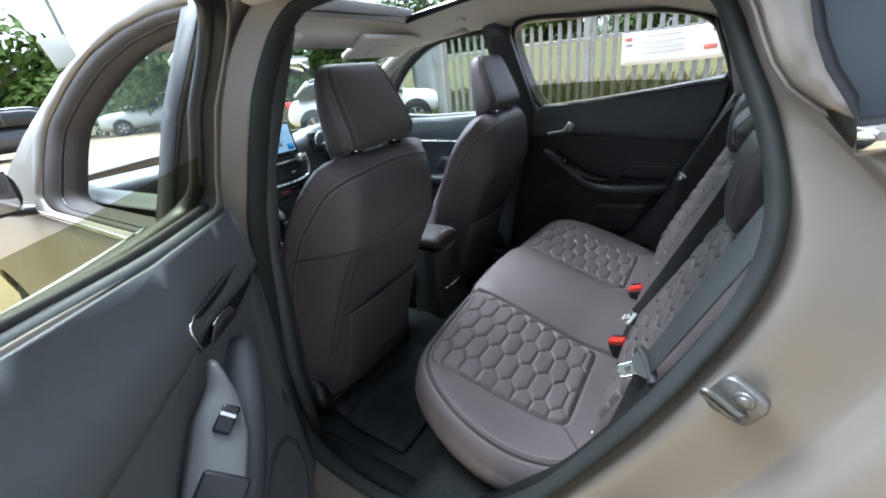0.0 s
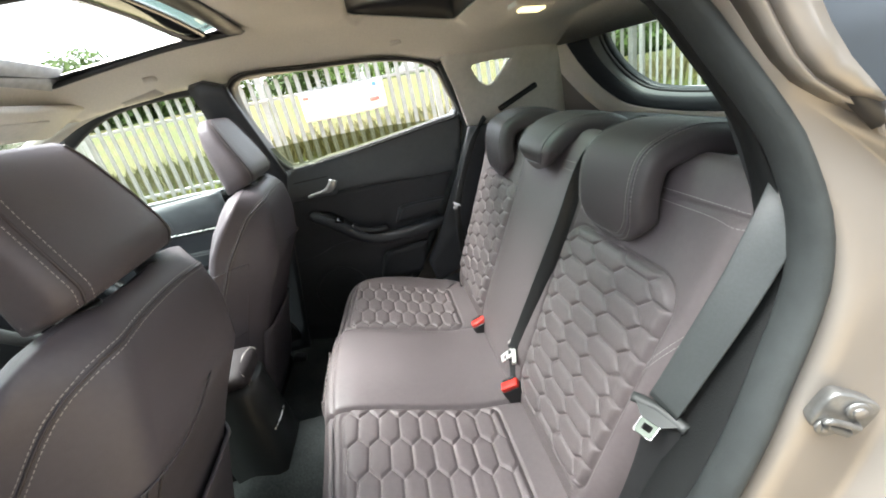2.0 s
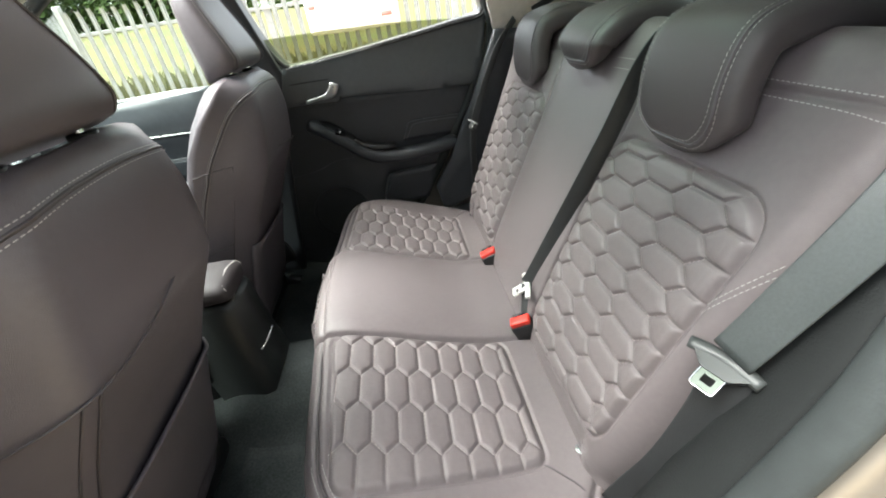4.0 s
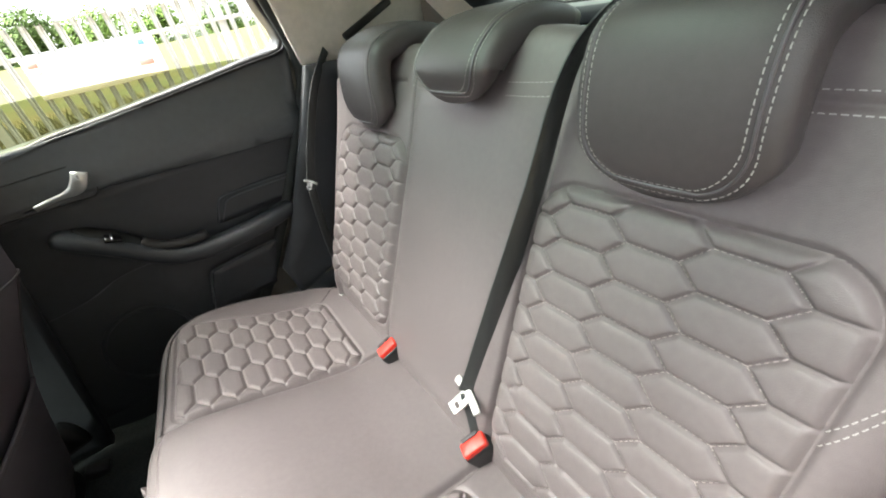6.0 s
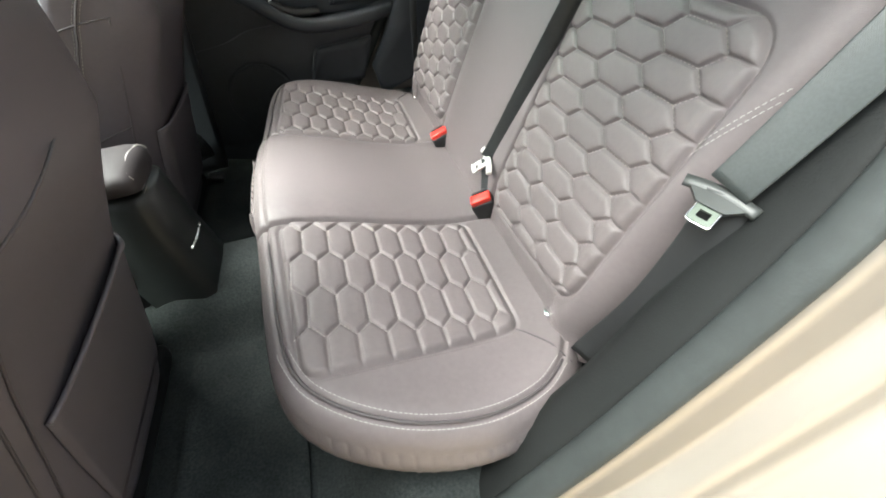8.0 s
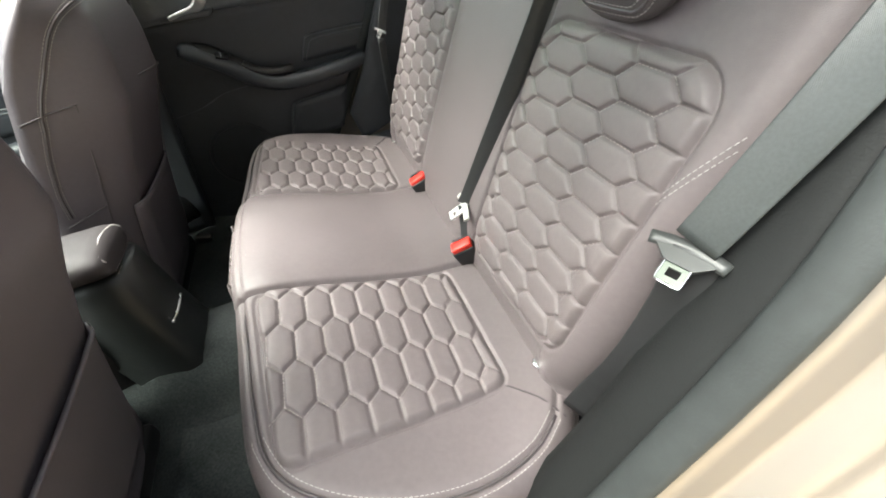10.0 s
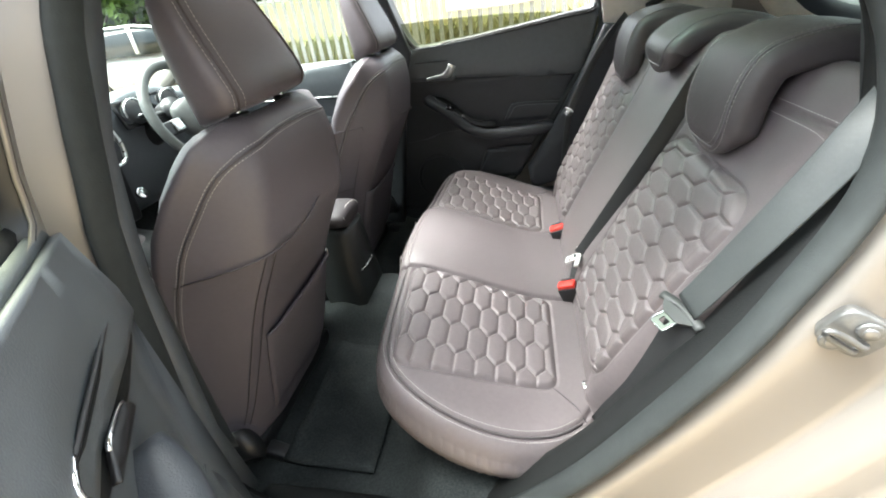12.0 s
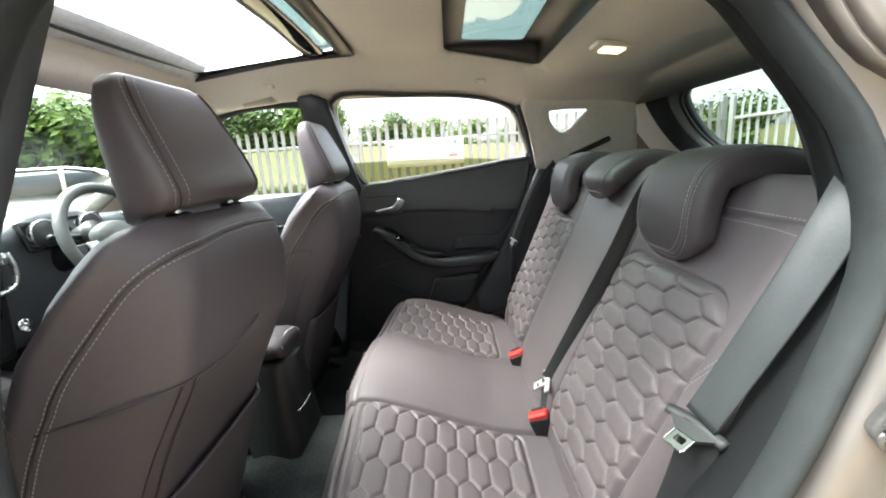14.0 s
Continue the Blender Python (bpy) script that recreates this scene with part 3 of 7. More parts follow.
structure("boot_floor", surf(lambda u, v: Vector((0.40 + 0.70 * u, -0.56 + 1.09 * v, 0.60)), 8, 8), CARPET, "dark carpeted boot floor", "boot floor", solid=0.02)
shelf = thing("parcel_shelf", (0.6, CY, 1.0), "dark grey parcel shelf behind the rear backrest", "parcel shelf")
part("board", slab(0.36, 1.04, 0.02, pose(0.60, CY, 1.01, 0, 4, 0)), SOFT, shelf)

# pillar trims on the far side
def far_skin(x, z, d):
    return Vector((x, CY - y_seal(z) * 0.985 - d, z))


C_FAR = [(0.16, 1.30), (0.20, 1.20), (0.235, 1.06), (0.36, 1.05), (0.64, 1.02), (0.60, 1.22), (0.575, 1.285), (0.52, 1.318), (0.30, 1.34), (0.2, 1.335)]
structure("pillar_trim_right", panel(C_FAR, [QUARTER], lambda x, z: far_skin(x, z, 0.03 - 0.035 * sstep(0.42, 0.66, x)), 0.05), PILLAR, "beige plastic rear pillar trim round a small quarter window", "pillar trim", solid=0.02, off_side=1)
C_NEAR = [(0.262, 1.20), (0.28, 1.06), (0.36, 1.05), (0.68, 1.02), (0.70, 1.24), (0.50, 1.31), (0.32, 1.32)]
structure("pillar_trim_left", panel(C_NEAR, [], lambda x, z: Vector((x, y_near(x, z) + 0.055 + 0.03 * sstep(0.3, 0.7, x), z)), 0.05), SOFT, "dark plastic rear pillar trim beside the doorway", "pillar trim", solid=0.02)
LOWC = [(0.235, 1.06), (0.68, 1.02), (0.68, 0.62), (0.30, 0.55), (0.0, 0.45), (-0.02, 0.55), (0.05, 0.66), (0.16, 0.88)]
structure("rear_side_trim_right", panel(LOWC, [], lambda x, z: far_skin(x, z, 0.045), 0.06), TRIM, "black plastic trim beside the rear seat", "side trim", solid=0.02, off_side=1)
structure("rear_side_trim_left", panel([(0.30, 1.05), (0.68, 1.02), (0.68, 0.62), (0.30, 0.56)], [], lambda x, z: Vector((x, y_near(x, z) + 0.06, z)), 0.06), TRIM, "black plastic trim beside the rear seat", "side trim", solid=0.02)
B_FAR = [(-0.52, 1.35), (-0.46, 1.03), (-0.50, 0.90), (-0.60, 0.30), (-0.76, 0.30), (-0.74, 0.90), (-0.625, 1.02), (-0.605, 1.2), (-0.615, 1.365), (-0.57, 1.37)]
structure("b_pillar_right", panel(B_FAR, [], lambda x, z: far_skin(x, z, 0.022 + 0.012 * math.cos((x + 0.6) * 12)), 0.05), TRIM, "dark grey middle pillar trim with belt guide", "pillar trim", solid=0.03, off_side=1)
B_NEAR = [(-0.535, 1.34), (-0.555, 1.08), (-0.58, 0.90), (-0.615, 0.55), (-0.62, 0.33), (-0.80, 0.33), (-0.74, 0.90), (-0.665, 1.03), (-0.635, 1.36), (-0.6, 1.365)]
structure("b_pillar_left", panel(B_NEAR, [], lambda x, z: Vector((x, y_seal(z) + 0.03, z)), 0.05), SOFT, "dark grey middle pillar trim", "pillar trim", solid=0.03, off_side=-1)
A_COL = material("a_pillar_beige", (0.45, 0.42, 0.37), 0.8, bump=0.3, bscale=450, fine=0.05)
for side, nm in ((1, "a_pillar_right"), (-1, "a_pillar_left")):
    pts = [Vector((x, CY + side * (y_skin(x, z) - 0.055), z - 0.015)) for x, z in ((-1.72, 0.99), (-1.45, 1.15), (-1.2, 1.29), (-0.95, 1.375), (-0.72, 1.40))]
    structure(nm, sweep(smooth_path(pts, 24), circle(0.035, 8, 0.028), False), A_COL, "beige front pillar trim beside the windscreen", "pillar trim")
    rail = [Vector((x, CY + side * (0.585 + 0.012 * sstep(0.0, 0.3, x)), z)) for x, z in ((-0.98, 1.345), (-0.75, 1.378), (-0.5, 1.372), (-0.2, 1.36), (0.05, 1.335), (0.22, 1.285))]
    structure("roof_rail_" + ("right" if side > 0 else "left"), sweep(smooth_path(rail, 30), circle(0.028, 8, 0.016), False), LINER, "beige headliner edge along the roof rail", "roof rail")
    # closed front door: window frame seal, glass
    gl = panel(FRONT_WIN, [], lambda x, z, s=side: Vector((x, CY + s * (y_skin(x, z) - 0.02), z)), 0.1)
    w1 = thing("window_front_" + ("right" if side > 0 else "left"), (-1.0, CY + side * 0.75, 1.0), "front door window with black rubber frame" if side > 0 else "lowered front door window with deep dark frame", "car window", kind="structure")
    if side > 0:
        part("pane", gl, CLEAR, w1, "clear glass")
    if side > 0:
        part("window_frame", sweep([Vector((x, CY + y_skin(x, z) - 0.008, z)) for x, z in FRONT_WIN], circle(0.030, 8, 0.012), True, (0, 1, 0)), BLACK, w1, "black rubber window frame")
    else:
        part("window_frame", loft([[Vector((x, CY - y_skin_near(x, z) + d, z)) for x, z in lp] for lp, d in ((FRONT_OUT, -0.004), (between(FRONT_OUT, FRONT_IN, 0.15), -0.008), (between(FRONT_OUT, FRONT_IN, 0.5), 0.004), (between(FRONT_OUT, FRONT_IN, 0.55), 0.014), (FRONT_IN, 0.024), (FRONT_IN, 0.050))], False), material("dark_window_surround", (0.050, 0.044, 0.040), 0.6, spec=0.25), w1, "dark brown window surround")
        part("glass_slot", sweep([Vector((x, CY - y_skin_near(x, z) + 0.013, z)) for x, z in between(FRONT_OUT, FRONT_IN, 0.55)], circle(0.004, 6), True, (0, 1, 0)), BLACK, w1, "black rubber glass channel")
        part("chrome_strip", tube([Vector((x, CY - y_skin(x, 0.975) - 0.006, 0.975)) for x in (-1.42, -1.1, -0.9, -0.63)], 0.012, 6, 20, ry=0.006), CHROME, w1, "chrome belt line strip")
structure("b_pillar_cover", panel([(-0.606, 1.000), (-0.596, 1.2), (-0.608, 1.362), (-0.548, 1.365), (-0.545, 1.2), (-0.555, 1.005)], [], lambda x, z: Vector((x, CY - y_skin_near(x, z) - 0.024, z)), 0.05), material("pillar_applique", (0.05, 0.055, 0.06), 0.6, spec=0.2, var=0.05), "dark grey outer cover of the middle pillar", "pillar cover", solid=0.003)
wq = thing("window_quarter_right", (0.33, 0.66, 1.2), "small triangular rear quarter window", "car window", kind="structure")
part("pane", panel(offset(QUARTER, 0.045), [], lambda x, z: Vector((x, CY + y_skin(x, z) - 0.03, z)), 0.05), CLEAR, wq)
wl_ = thing("window_quarter_left", (0.40, CY - 0.75, 1.2), "dark rear quarter window with black frame over a chrome strip", "car window", kind="structure")
part("pane", panel(QUARTER_L, [], lambda x, z: Vector((x, CY - y_skin_near(x, z) + 0.012, z)), 0.06), material("dark_quarter_glass", (0.035, 0.042, 0.050), 0.12, var=0.06, rvar=0.03), wl_, "dark glass")
part("window_frame", sweep([Vector((x, CY - y_skin_near(x, z) + 0.002, z)) for x, z in QUARTER_L], circle(0.012, 6, 0.010), True, (0, 1, 0)), BLACK, wl_, "black frame")
part("chrome_strip", sweep(smooth_path([Vector((x, CY - y_skin_near(x, z) - 0.004, z)) for x, z in ((0.296, 1.134), (0.40, 1.150), (0.56, 1.172))], 14), circle(0.012, 6, 0.006), False, (0, 1, 0)), CHROME, wl_, "chrome belt strip")
wr = thing("window_rear_right", (-0.15, 0.70, 1.04), "rear door window with half-lowered privacy glass and black seal", "car window", kind="structure")
low = [p for p in REAR_WIN]
part("pane", panel([(-0.5, 0.95), (0.22, 1.0), (0.235, 1.075), (0.1, 1.105), (-0.1, 1.12), (-0.3, 1.125), (-0.5, 1.125)], [], lambda x, z: Vector((x, CY + y_skin(x, z) - 0.075, z)), 0.08), TINT, wr, "olive tinted glass lowered half way")
part("window_frame", sweep([Vector((x, CY - y_seal(z) + 0.012, z)) for x, z in REAR_WIN], circle(0.012, 6, 0.02), True, (0, 1, 0)), BLACK, wr, "black rubber seal")
part("reveal", loft([[Vector((x, CY - y_seal(z) - 0.02, z)) for x, z in REAR_WIN], [Vector((x, CY + y_skin(x, z), z)) for x, z in REAR_WIN]], False), BLACK, wr)

# wheels
TYRE = material("tyre_rubber", (0.02, 0.02, 0.021), 0.85, bump=0.5, bscale=120)
RIM = material("alloy_rim", (0.5, 0.5, 0.5), 0.3, metal=0.9)


def wheel(parent, x, y, r, side, w=0.19):
    ty = part("tyre", join(loft([[Vector((x + q * math.cos(a), y + side * d, r + q * math.sin(a))) for a in [2 * math.pi * i / 28 for i in range(28)]]
                                 for q, d in ((r * 0.66, -w / 2), (r * 0.93, -w / 2), (r, -w * 0.36), (r, w * 0.36), (r * 0.93, w / 2), (r * 0.66, w / 2))], False)), TYRE, parent)
    spokes = [disc((x, y + side * w * 0.30, r), (0, side, 0), r * 0.16, 0.03, 16)]
    spokes.append(loft([[Vector((x + q * math.cos(a), y + side * d, r + q * math.sin(a))) for a in [2 * math.pi * i / 28 for i in range(28)]]
                        for q, d in ((r * 0.60, -w * 0.4), (r * 0.62, w * 0.42), (r * 0.68, w * 0.46), (r * 0.68, w * 0.4))], False))
    for k in range(5):
        for dk in (-0.12, 0.12):
            a = 2 * math.pi * k / 5 + dk
            spokes.append(slab(r * 0.56, 0.02, r * 0.085, pose(x, y, r) @ Matrix.Rotation(-a, 4, "Y") @ pose(r * 0.36, side * w * 0.36, 0), 0.004, 1))
    part("rim", join(*spokes), RIM, ty)
    part("hub_well", disc((x, y - side * w * 0.1, r), (0, side, 0), r * 0.6, 0.02, 24), BLACK, ty)
    return ty


wheels = thing("car_wheels", (-0.8, CY, 0), "set of alloy wheels with black tyres under the hatchback", "wheels")
for wx in (0.53, -2.07):
    for sd in (1, -1):
        wheel(wheels, wx, CY + sd * 0.75, 0.31, sd)


# ---- rear bench ----
def poly_sd(a, b, corners, r):
    """Signed distance to a convex outline with rounded corners, given counter-clockwise or clockwise."""
    c = np.array(corners, float)
    m = c.mean(0)
    n = len(c)
    inner = []
    for i in range(n):          # draw each corner in by r along both edges
        p, q, w = c[i - 1], c[i], c[(i + 1) % n]
        e1, e2 = (q - p) / np.linalg.norm(q - p), (w - q) / np.linalg.norm(w - q)
        n1, n2 = np.array((-e1[1], e1[0])), np.array((-e2[1], e2[0]))
        n1, n2 = n1 * np.sign(n1 @ (m - q)), n2 * np.sign(n2 @ (m - q))
        inner.append(q + (n1 + n2) * r / (1 + n1 @ n2))
    c = np.array(inner)
    d = np.full(a.shape, 9.0)
    out = np.full(a.shape, -9.0)
    for i in range(n):
        p, q = c[i], c[(i + 1) % n]
        e = q - p
        h = np.clip(((a - p[0]) * e[0] + (b - p[1]) * e[1]) / (e @ e), 0, 1)
        d = np.minimum(d, np.hypot(a - p[0] - h * e[0], b - p[1] - h * e[1]))
        nn = np.array((e[1], -e[0])) / np.linalg.norm(e)
        nn = nn * np.sign(nn @ (q - m))
        out = np.maximum(out, (a - p[0]) * nn[0] + (b - p[1]) * nn[1])
    return np.where(out > 0, d, -d) - r


def pillow(outline, cx, cy, hx, hy, ns, nt):
    """A grid of points that fills an outline: concentric squares drawn out to it. Returns a, b arrays and the distance to the edge."""
    O = np.array(outline)
    th = np.arctan2((O[:, 1] - cy) / hy, (O[:, 0] - cx) / hx)
    rad = np.hypot((O[:, 1] - cy) / hy, (O[:, 0] - cx) / hx)
    k = np.argsort(th)
    th, rad = th[k], rad[k]
    th, rad = np.r_[th - 2 * np.pi, th, th + 2 * np.pi], np.r_[rad, rad, rad]
    t, s = np.meshgrid(np.linspace(-1, 1, nt + 1), np.linspace(-1, 1, ns + 1))
    an, ro = np.arctan2(s, t), np.hypot(s, t)
    sq = 1 / np.maximum(np.abs(np.cos(an)), np.abs(np.sin(an)))
    R = np.interp(an, th, rad) / sq * ro
    a, b = cx + hx * R * np.cos(an), cy + hy * R * np.sin(an)
    d = np.full(a.shape, 9.0)
    for (x1, y1), (x2, y2) in zip(outline, outline[1:] + outline[:1]):
        ex, ey = x2 - x1, y2 - y1
        h = np.clip(((a - x1) * ex + (b - y1) * ey) / (ex * ex + ey * ey + 1e-12), 0, 1)
        d = np.minimum(d, np.hypot(a - x1 - h * ex, b - y1 - h * ey))
    return a, b, d


def grid_parts(P, region, names):
    """Splits a grid of points into meshes by the region of each face."""
    ns, nt = P.shape[0] - 1, P.shape[1] - 1
    out = []
    for key in names:
        I, J = np.nonzero(region == key)
        idx = {}
        v, f = [], []
        for i, j in zip(I, J):
            q = []
            for a, b in ((i, j), (i + 1, j), (i + 1, j + 1), (i, j + 1)):
                m = a * (nt + 1) + b
                if m not in idx:
                    idx[m] = len(v)
                    v.append(Vector(P[a, b]))
                q.append(idx[m])
            f.append(tuple(q))
        out.append((v, f))
    return out


def rim_loop(ns, nt):
    return [(0, j) for j in range(nt)] + [(i, nt) for i in range(ns)] + [(ns, j) for j in range(nt, 0, -1)] + [(i, 0) for i in range(ns, 0, -1)]


half = [(0.128, -0.46), (0.100, -0.526), (0.058, -0.570), (-0.005, -0.599), (-0.085, -0.615), (-0.17, -0.609), (-0.25, -0.582), (-0.312, -0.538), (-0.348, -0.472), (-0.362, -0.38), (-0.370, -0.27), (-0.379, -0.15)]
CUSH = loop2([(x, CY + y) for x, y in half] + [(-0.388, CY + 0.1), (-0.390, CY), (-0.388, CY - 0.1)] + [(x, CY - y) for x, y in half[::-1]] + [(0.135, CY + 0.3), (0.137, CY), (0.135, CY - 0.3)], 170)
NS, NT = 540, 250
a, b, d = pillow(CUSH, -0.14, CY, 0.27, 0.60, NS, NT)
zx, zz = zip(*[(-0.45, 0.585), (-0.40, 0.597), (-0.355, 0.602), (-0.30, 0.598), (-0.22, 0.572), (-0.12, 0.533), (-0.03, 0.503), (0.04, 0.493), (0.15, 0.485)])
xs = np.linspace(-0.45, 0.15, 61)
zs = np.interp(xs, zx, zz)
for _ in range(6):
    zs[1:-1] = (zs[:-2] + 2 * zs[1:-1] + zs[2:]) / 4
TOP = np.interp(a, xs, zs)
MID0, MID1 = -0.190, 0.156
mid_in = (b > MID0) & (b < MID1)
mc, mh = (MID0 + MID1) / 2, (MID1 - MID0) / 2
TOP = TOP + np.where(mid_in, 0.016 * (1 - np.clip(np.abs((b - mc) / mh), 0, 1) ** 5), 0)
for line in (MID0, MID1):
    TOP = TOP - 0.008 * np.exp(-((b - line) / 0.005) ** 2) * (a < 0.1)
region = np.zeros(a.shape, int)
for n_, sd in enumerate((-1, 1)):
    bm_ = b if sd < 0 else 2 * CY - b
    dist = poly_sd(a, bm_, [(0.020, -0.196), (-0.328, -0.193), (-0.302, -0.522), (0.022, -0.478)], 0.026)
    TOP = TOP - 0.004 * np.exp(-(dist / 0.004) ** 2)
    TOP = TOP + np.where(dist < 0, quilt(a + 0.1229, bm_ + 0.331, 0.0412, 0.0775, 0.022, 0.0070) * np.clip(-dist / 0.010, 0, 1) ** 0.7, 0)
    region = np.where(dist < 0, n_ + 1, region)
region = np.where((region == 0) & mid_in & (a < 0.10), 3, region)
PIPE_D = 0.029
TOP = TOP - 0.005 * np.exp(-((d - PIPE_D) / 0.005) ** 2) * (a < 0.09)
RE = 0.05
edge = RE * (1 - np.sqrt(np.clip(1 - (1 - np.clip(d / RE, 0, 1)) ** 2, 0, 1)))
CP = np.stack([a, b, TOP - edge], -1)
fr = region[:-1, :-1]
bench = thing("rear_bench", (-0.1, CY, 0.3), "taupe leather rear bench with quilted hexagon panels on both sides", "rear seat")
g0, g1, g2, g3 = grid_parts(CP, fr, (0, 1, 2, 3))
rim = [Vector(CP[i, j]) for i, j in rim_loop(NS, NT)]
nr = len(rim)
rings = []
for dz, o in ((0, 0), (0.015, 0.005), (0.035, 0.008), (0.050, 0.006), (0.056, 0.001), (0.062, 0.003), (0.10, -0.012), (0.16, -0.040), (0.22, -0.066), (0.265, -0.080)):
    ring = []
    for i, p in enumerate(rim):
        t = (rim[(i + 3) % nr] - rim[i - 3])
        nrm = Vector((t.y, -t.x, 0)).normalized()
        if (p - Vector((-0.14, CY, p.z))).dot(nrm) < 0:
            nrm.negate()
        q = p + nrm * o
        q.z = max(0.29, p.z - dz * (p.z - 0.29) / 0.265)
        ring.append(q)
    rings.append(ring)
bench = part("seat_cushion", join(g0, loft(rings, False)), LEATHER, bench, "taupe leather seat cushion")
part("quilted_panel", g1, QUILT, bench, "quilted hexagon leather panel")
part("quilted_panel", g2, QUILT, bench, "quilted hexagon leather panel")
part("centre_section", g3, LEATHER, bench, "smooth raised centre leather section")


def on_cushion(x, y, lift=0.0):
    k = np.argmin((a - x) ** 2 + (b - y) ** 2)
    return Vector(CP.reshape(-1, 3)[k]) + Vector((0, 0, lift))


inset = offset(CUSH, -0.029)
run = [p for p in inset if p[0] < 0.07]
run = sorted(run, key=lambda p: math.atan2(p[1] - CY, -(p[0] + 0.02)))
PIPE = [on_cushion(x, y, 0.0025) for x, y in run]
PIPE = smooth_path(PIPE[::3], 150)
near_p = [p for p in PIPE if p.y < MID0 + 0.006]
far_p = [p for p in PIPE if p.y > MID1 - 0.006]
for seg in (near_p, far_p):
    part("piping", sweep(seg, circle(0.0026, 6), False, (0, 0, 1)), LEATHER_D, bench, "dark leather piping")
    for o in (-0.0085, 0.0085):
        pth = []
        seg = [p for p in seg if abs(p.y - CY) > 0.44]
        for i, p in enumerate(seg):
            t = (seg[min(i + 1, len(seg) - 1)] - seg[max(i - 1, 0)]).normalized()
            s = t.cross(Vector((0, 0, 1))).normalized()
            q = p + s * o
            pth.append(Vector((q.x, q.y, on_cushion(q.x, q.y).z + 0.0012)))
        pth = smooth_path(pth[::4] + [pth[-1]], 120)
        part("stitching", stitches(pth, (0, 0, 1)), THREAD, bench, "pale grey double stitching")
for sd in (-1, 1):
    run = [on_cushion(0.012 + 0.065 * k / 6, CY + sd * (0.462 + 0.072 * (k / 6) ** 1.3), 0.0008) for k in range(7)]
    part("seam", sweep(smooth_path(run, 20), circle(0.0016, 5), False, (0, 0, 1)), LEATHER_D, bench)
low_ring = [p + Vector((0, 0, 0.0)) for p in rings[4]]
part("seam", sweep(low_ring[::4], circle(0.002, 5), True, (0, 0, 1)), LEATHER_D, bench)
for yy in (-0.466, 0.434):
    lg = on_cushion(0.078, yy, 0.003)
    part("isofix_button", disc(lg, (0.15, 0, 1), 0.0105, 0.006, 20), CHROME, bench, "small silver button")

# backrest: y across, s up its face
prof = smooth_path([(0.078, 0.440, 0), (0.082, 0.50, 0), (0.098, 0.568, 0), (0.172, 0.74, 0), (0.249, 0.91, 0), (0.293, 1.015, 0), (0.322, 1.062, 0), (0.362, 1.086, 0)], 120)
pl = [0.0]
for p, q in zip(prof, prof[1:]):
    pl.append(pl[-1] + (q - p).length)
PX, PZ = np.array([p.x for p in prof]), np.array([p.y for p in prof])
PL = np.array(pl)
SMAX = PL[-1]


def s_of(z):
    return float(np.interp(z, PZ, PL))


side_ = [(0.500, 0.0), (0.518, 0.05), (0.526, 0.12), (0.537, 0.25), (0.553, 0.38), (0.572, 0.54), (0.585, 0.64), (0.575, SMAX - 0.012), (0.53, SMAX)]
BACK = loop2([(CY - y, t) for y, t in side_] + [(CY, SMAX)] + [(CY + y, t) for y, t in side_[::-1]] + [(CY, 0.0)], 190)
sy, ss, sd_ = pillow(BACK, CY, SMAX / 2, 0.60, SMAX / 2, 420, 740)
off_n = np.zeros(sy.shape)
BM0, BM1 = -0.192, 0.150
bmid = (sy > BM0) & (sy < BM1)
off_n = off_n + np.where(bmid, 0.012 * (1 - np.clip(np.abs((sy - (BM0 + BM1) / 2) / ((BM1 - BM0) / 2)), 0, 1) ** 6), 0)
for line in (BM0, BM1):
    off_n = off_n - 0.008 * np.exp(-((sy - line) / 0.005) ** 2)
off_n = off_n + 0.008 * np.exp(-((sd_ - 0.045) / 0.028) ** 2) * (np.abs(sy - CY) > 0.45) * (ss < 0.62)
breg = np.zeros(sy.shape, int)
S0, S1 = 0.088, 0.514
for n_ in (0, 1):
    ym_ = sy if n_ == 0 else 2 * CY - sy
    dist = poly_sd(ym_, ss, [(-0.194, S0), (-0.498, S0 + 0.015), (-0.516, S1), (-0.190, S1)], 0.052)
    off_n = off_n - 0.004 * np.exp(-(dist / 0.004) ** 2) + 0.004 * np.clip(-dist / 0.02, 0, 1)
    off_n = off_n + np.where(dist < 0, quilt(ss - 0.4078, ym_ + 0.347, 0.0428, 0.0785, 0.023, 0.0072) * np.clip(-dist / 0.010, 0, 1) ** 0.7, 0)
    breg = np.where(dist < 0, n_ + 1, breg)
breg = np.where((breg == 0) & bmid & (ss < s_of(1.04)), 3, breg)
sz = s_of(1.016)
off_n = off_n - 0.004 * np.exp(-((ss - sz) / 0.004) ** 2) * (np.abs(sy - CY) > 0.20)
RB = 0.05
off_n = off_n - RB * (1 - np.sqrt(np.clip(1 - (1 - np.clip(sd_ / RB, 0, 1)) ** 2, 0, 1)))
bx, bz = np.interp(ss, PL, PX), np.interp(ss, PL, PZ)
gx, gz = np.interp(ss, PL, np.gradient(PX, PL)), np.interp(ss, PL, np.gradient(PZ, PL))
BP = np.stack([bx - gz * off_n, sy, bz + gx * off_n], -1)
h0, h1, h2, h3 = grid_parts(BP, breg[:-1, :-1], (0, 1, 2, 3))
brim = [Vector(BP[i, j]) for i, j in rim_loop(420, 740)]
brings = [brim] + [[p + Vector((dx, (CY - p.y) * k, -dx * 0.30 * (1 if p.z > 0.9 else 0))) for p in brim] for dx, k in ((0.03, -0.005), (0.08, 0.0), (0.12, 0.03))]
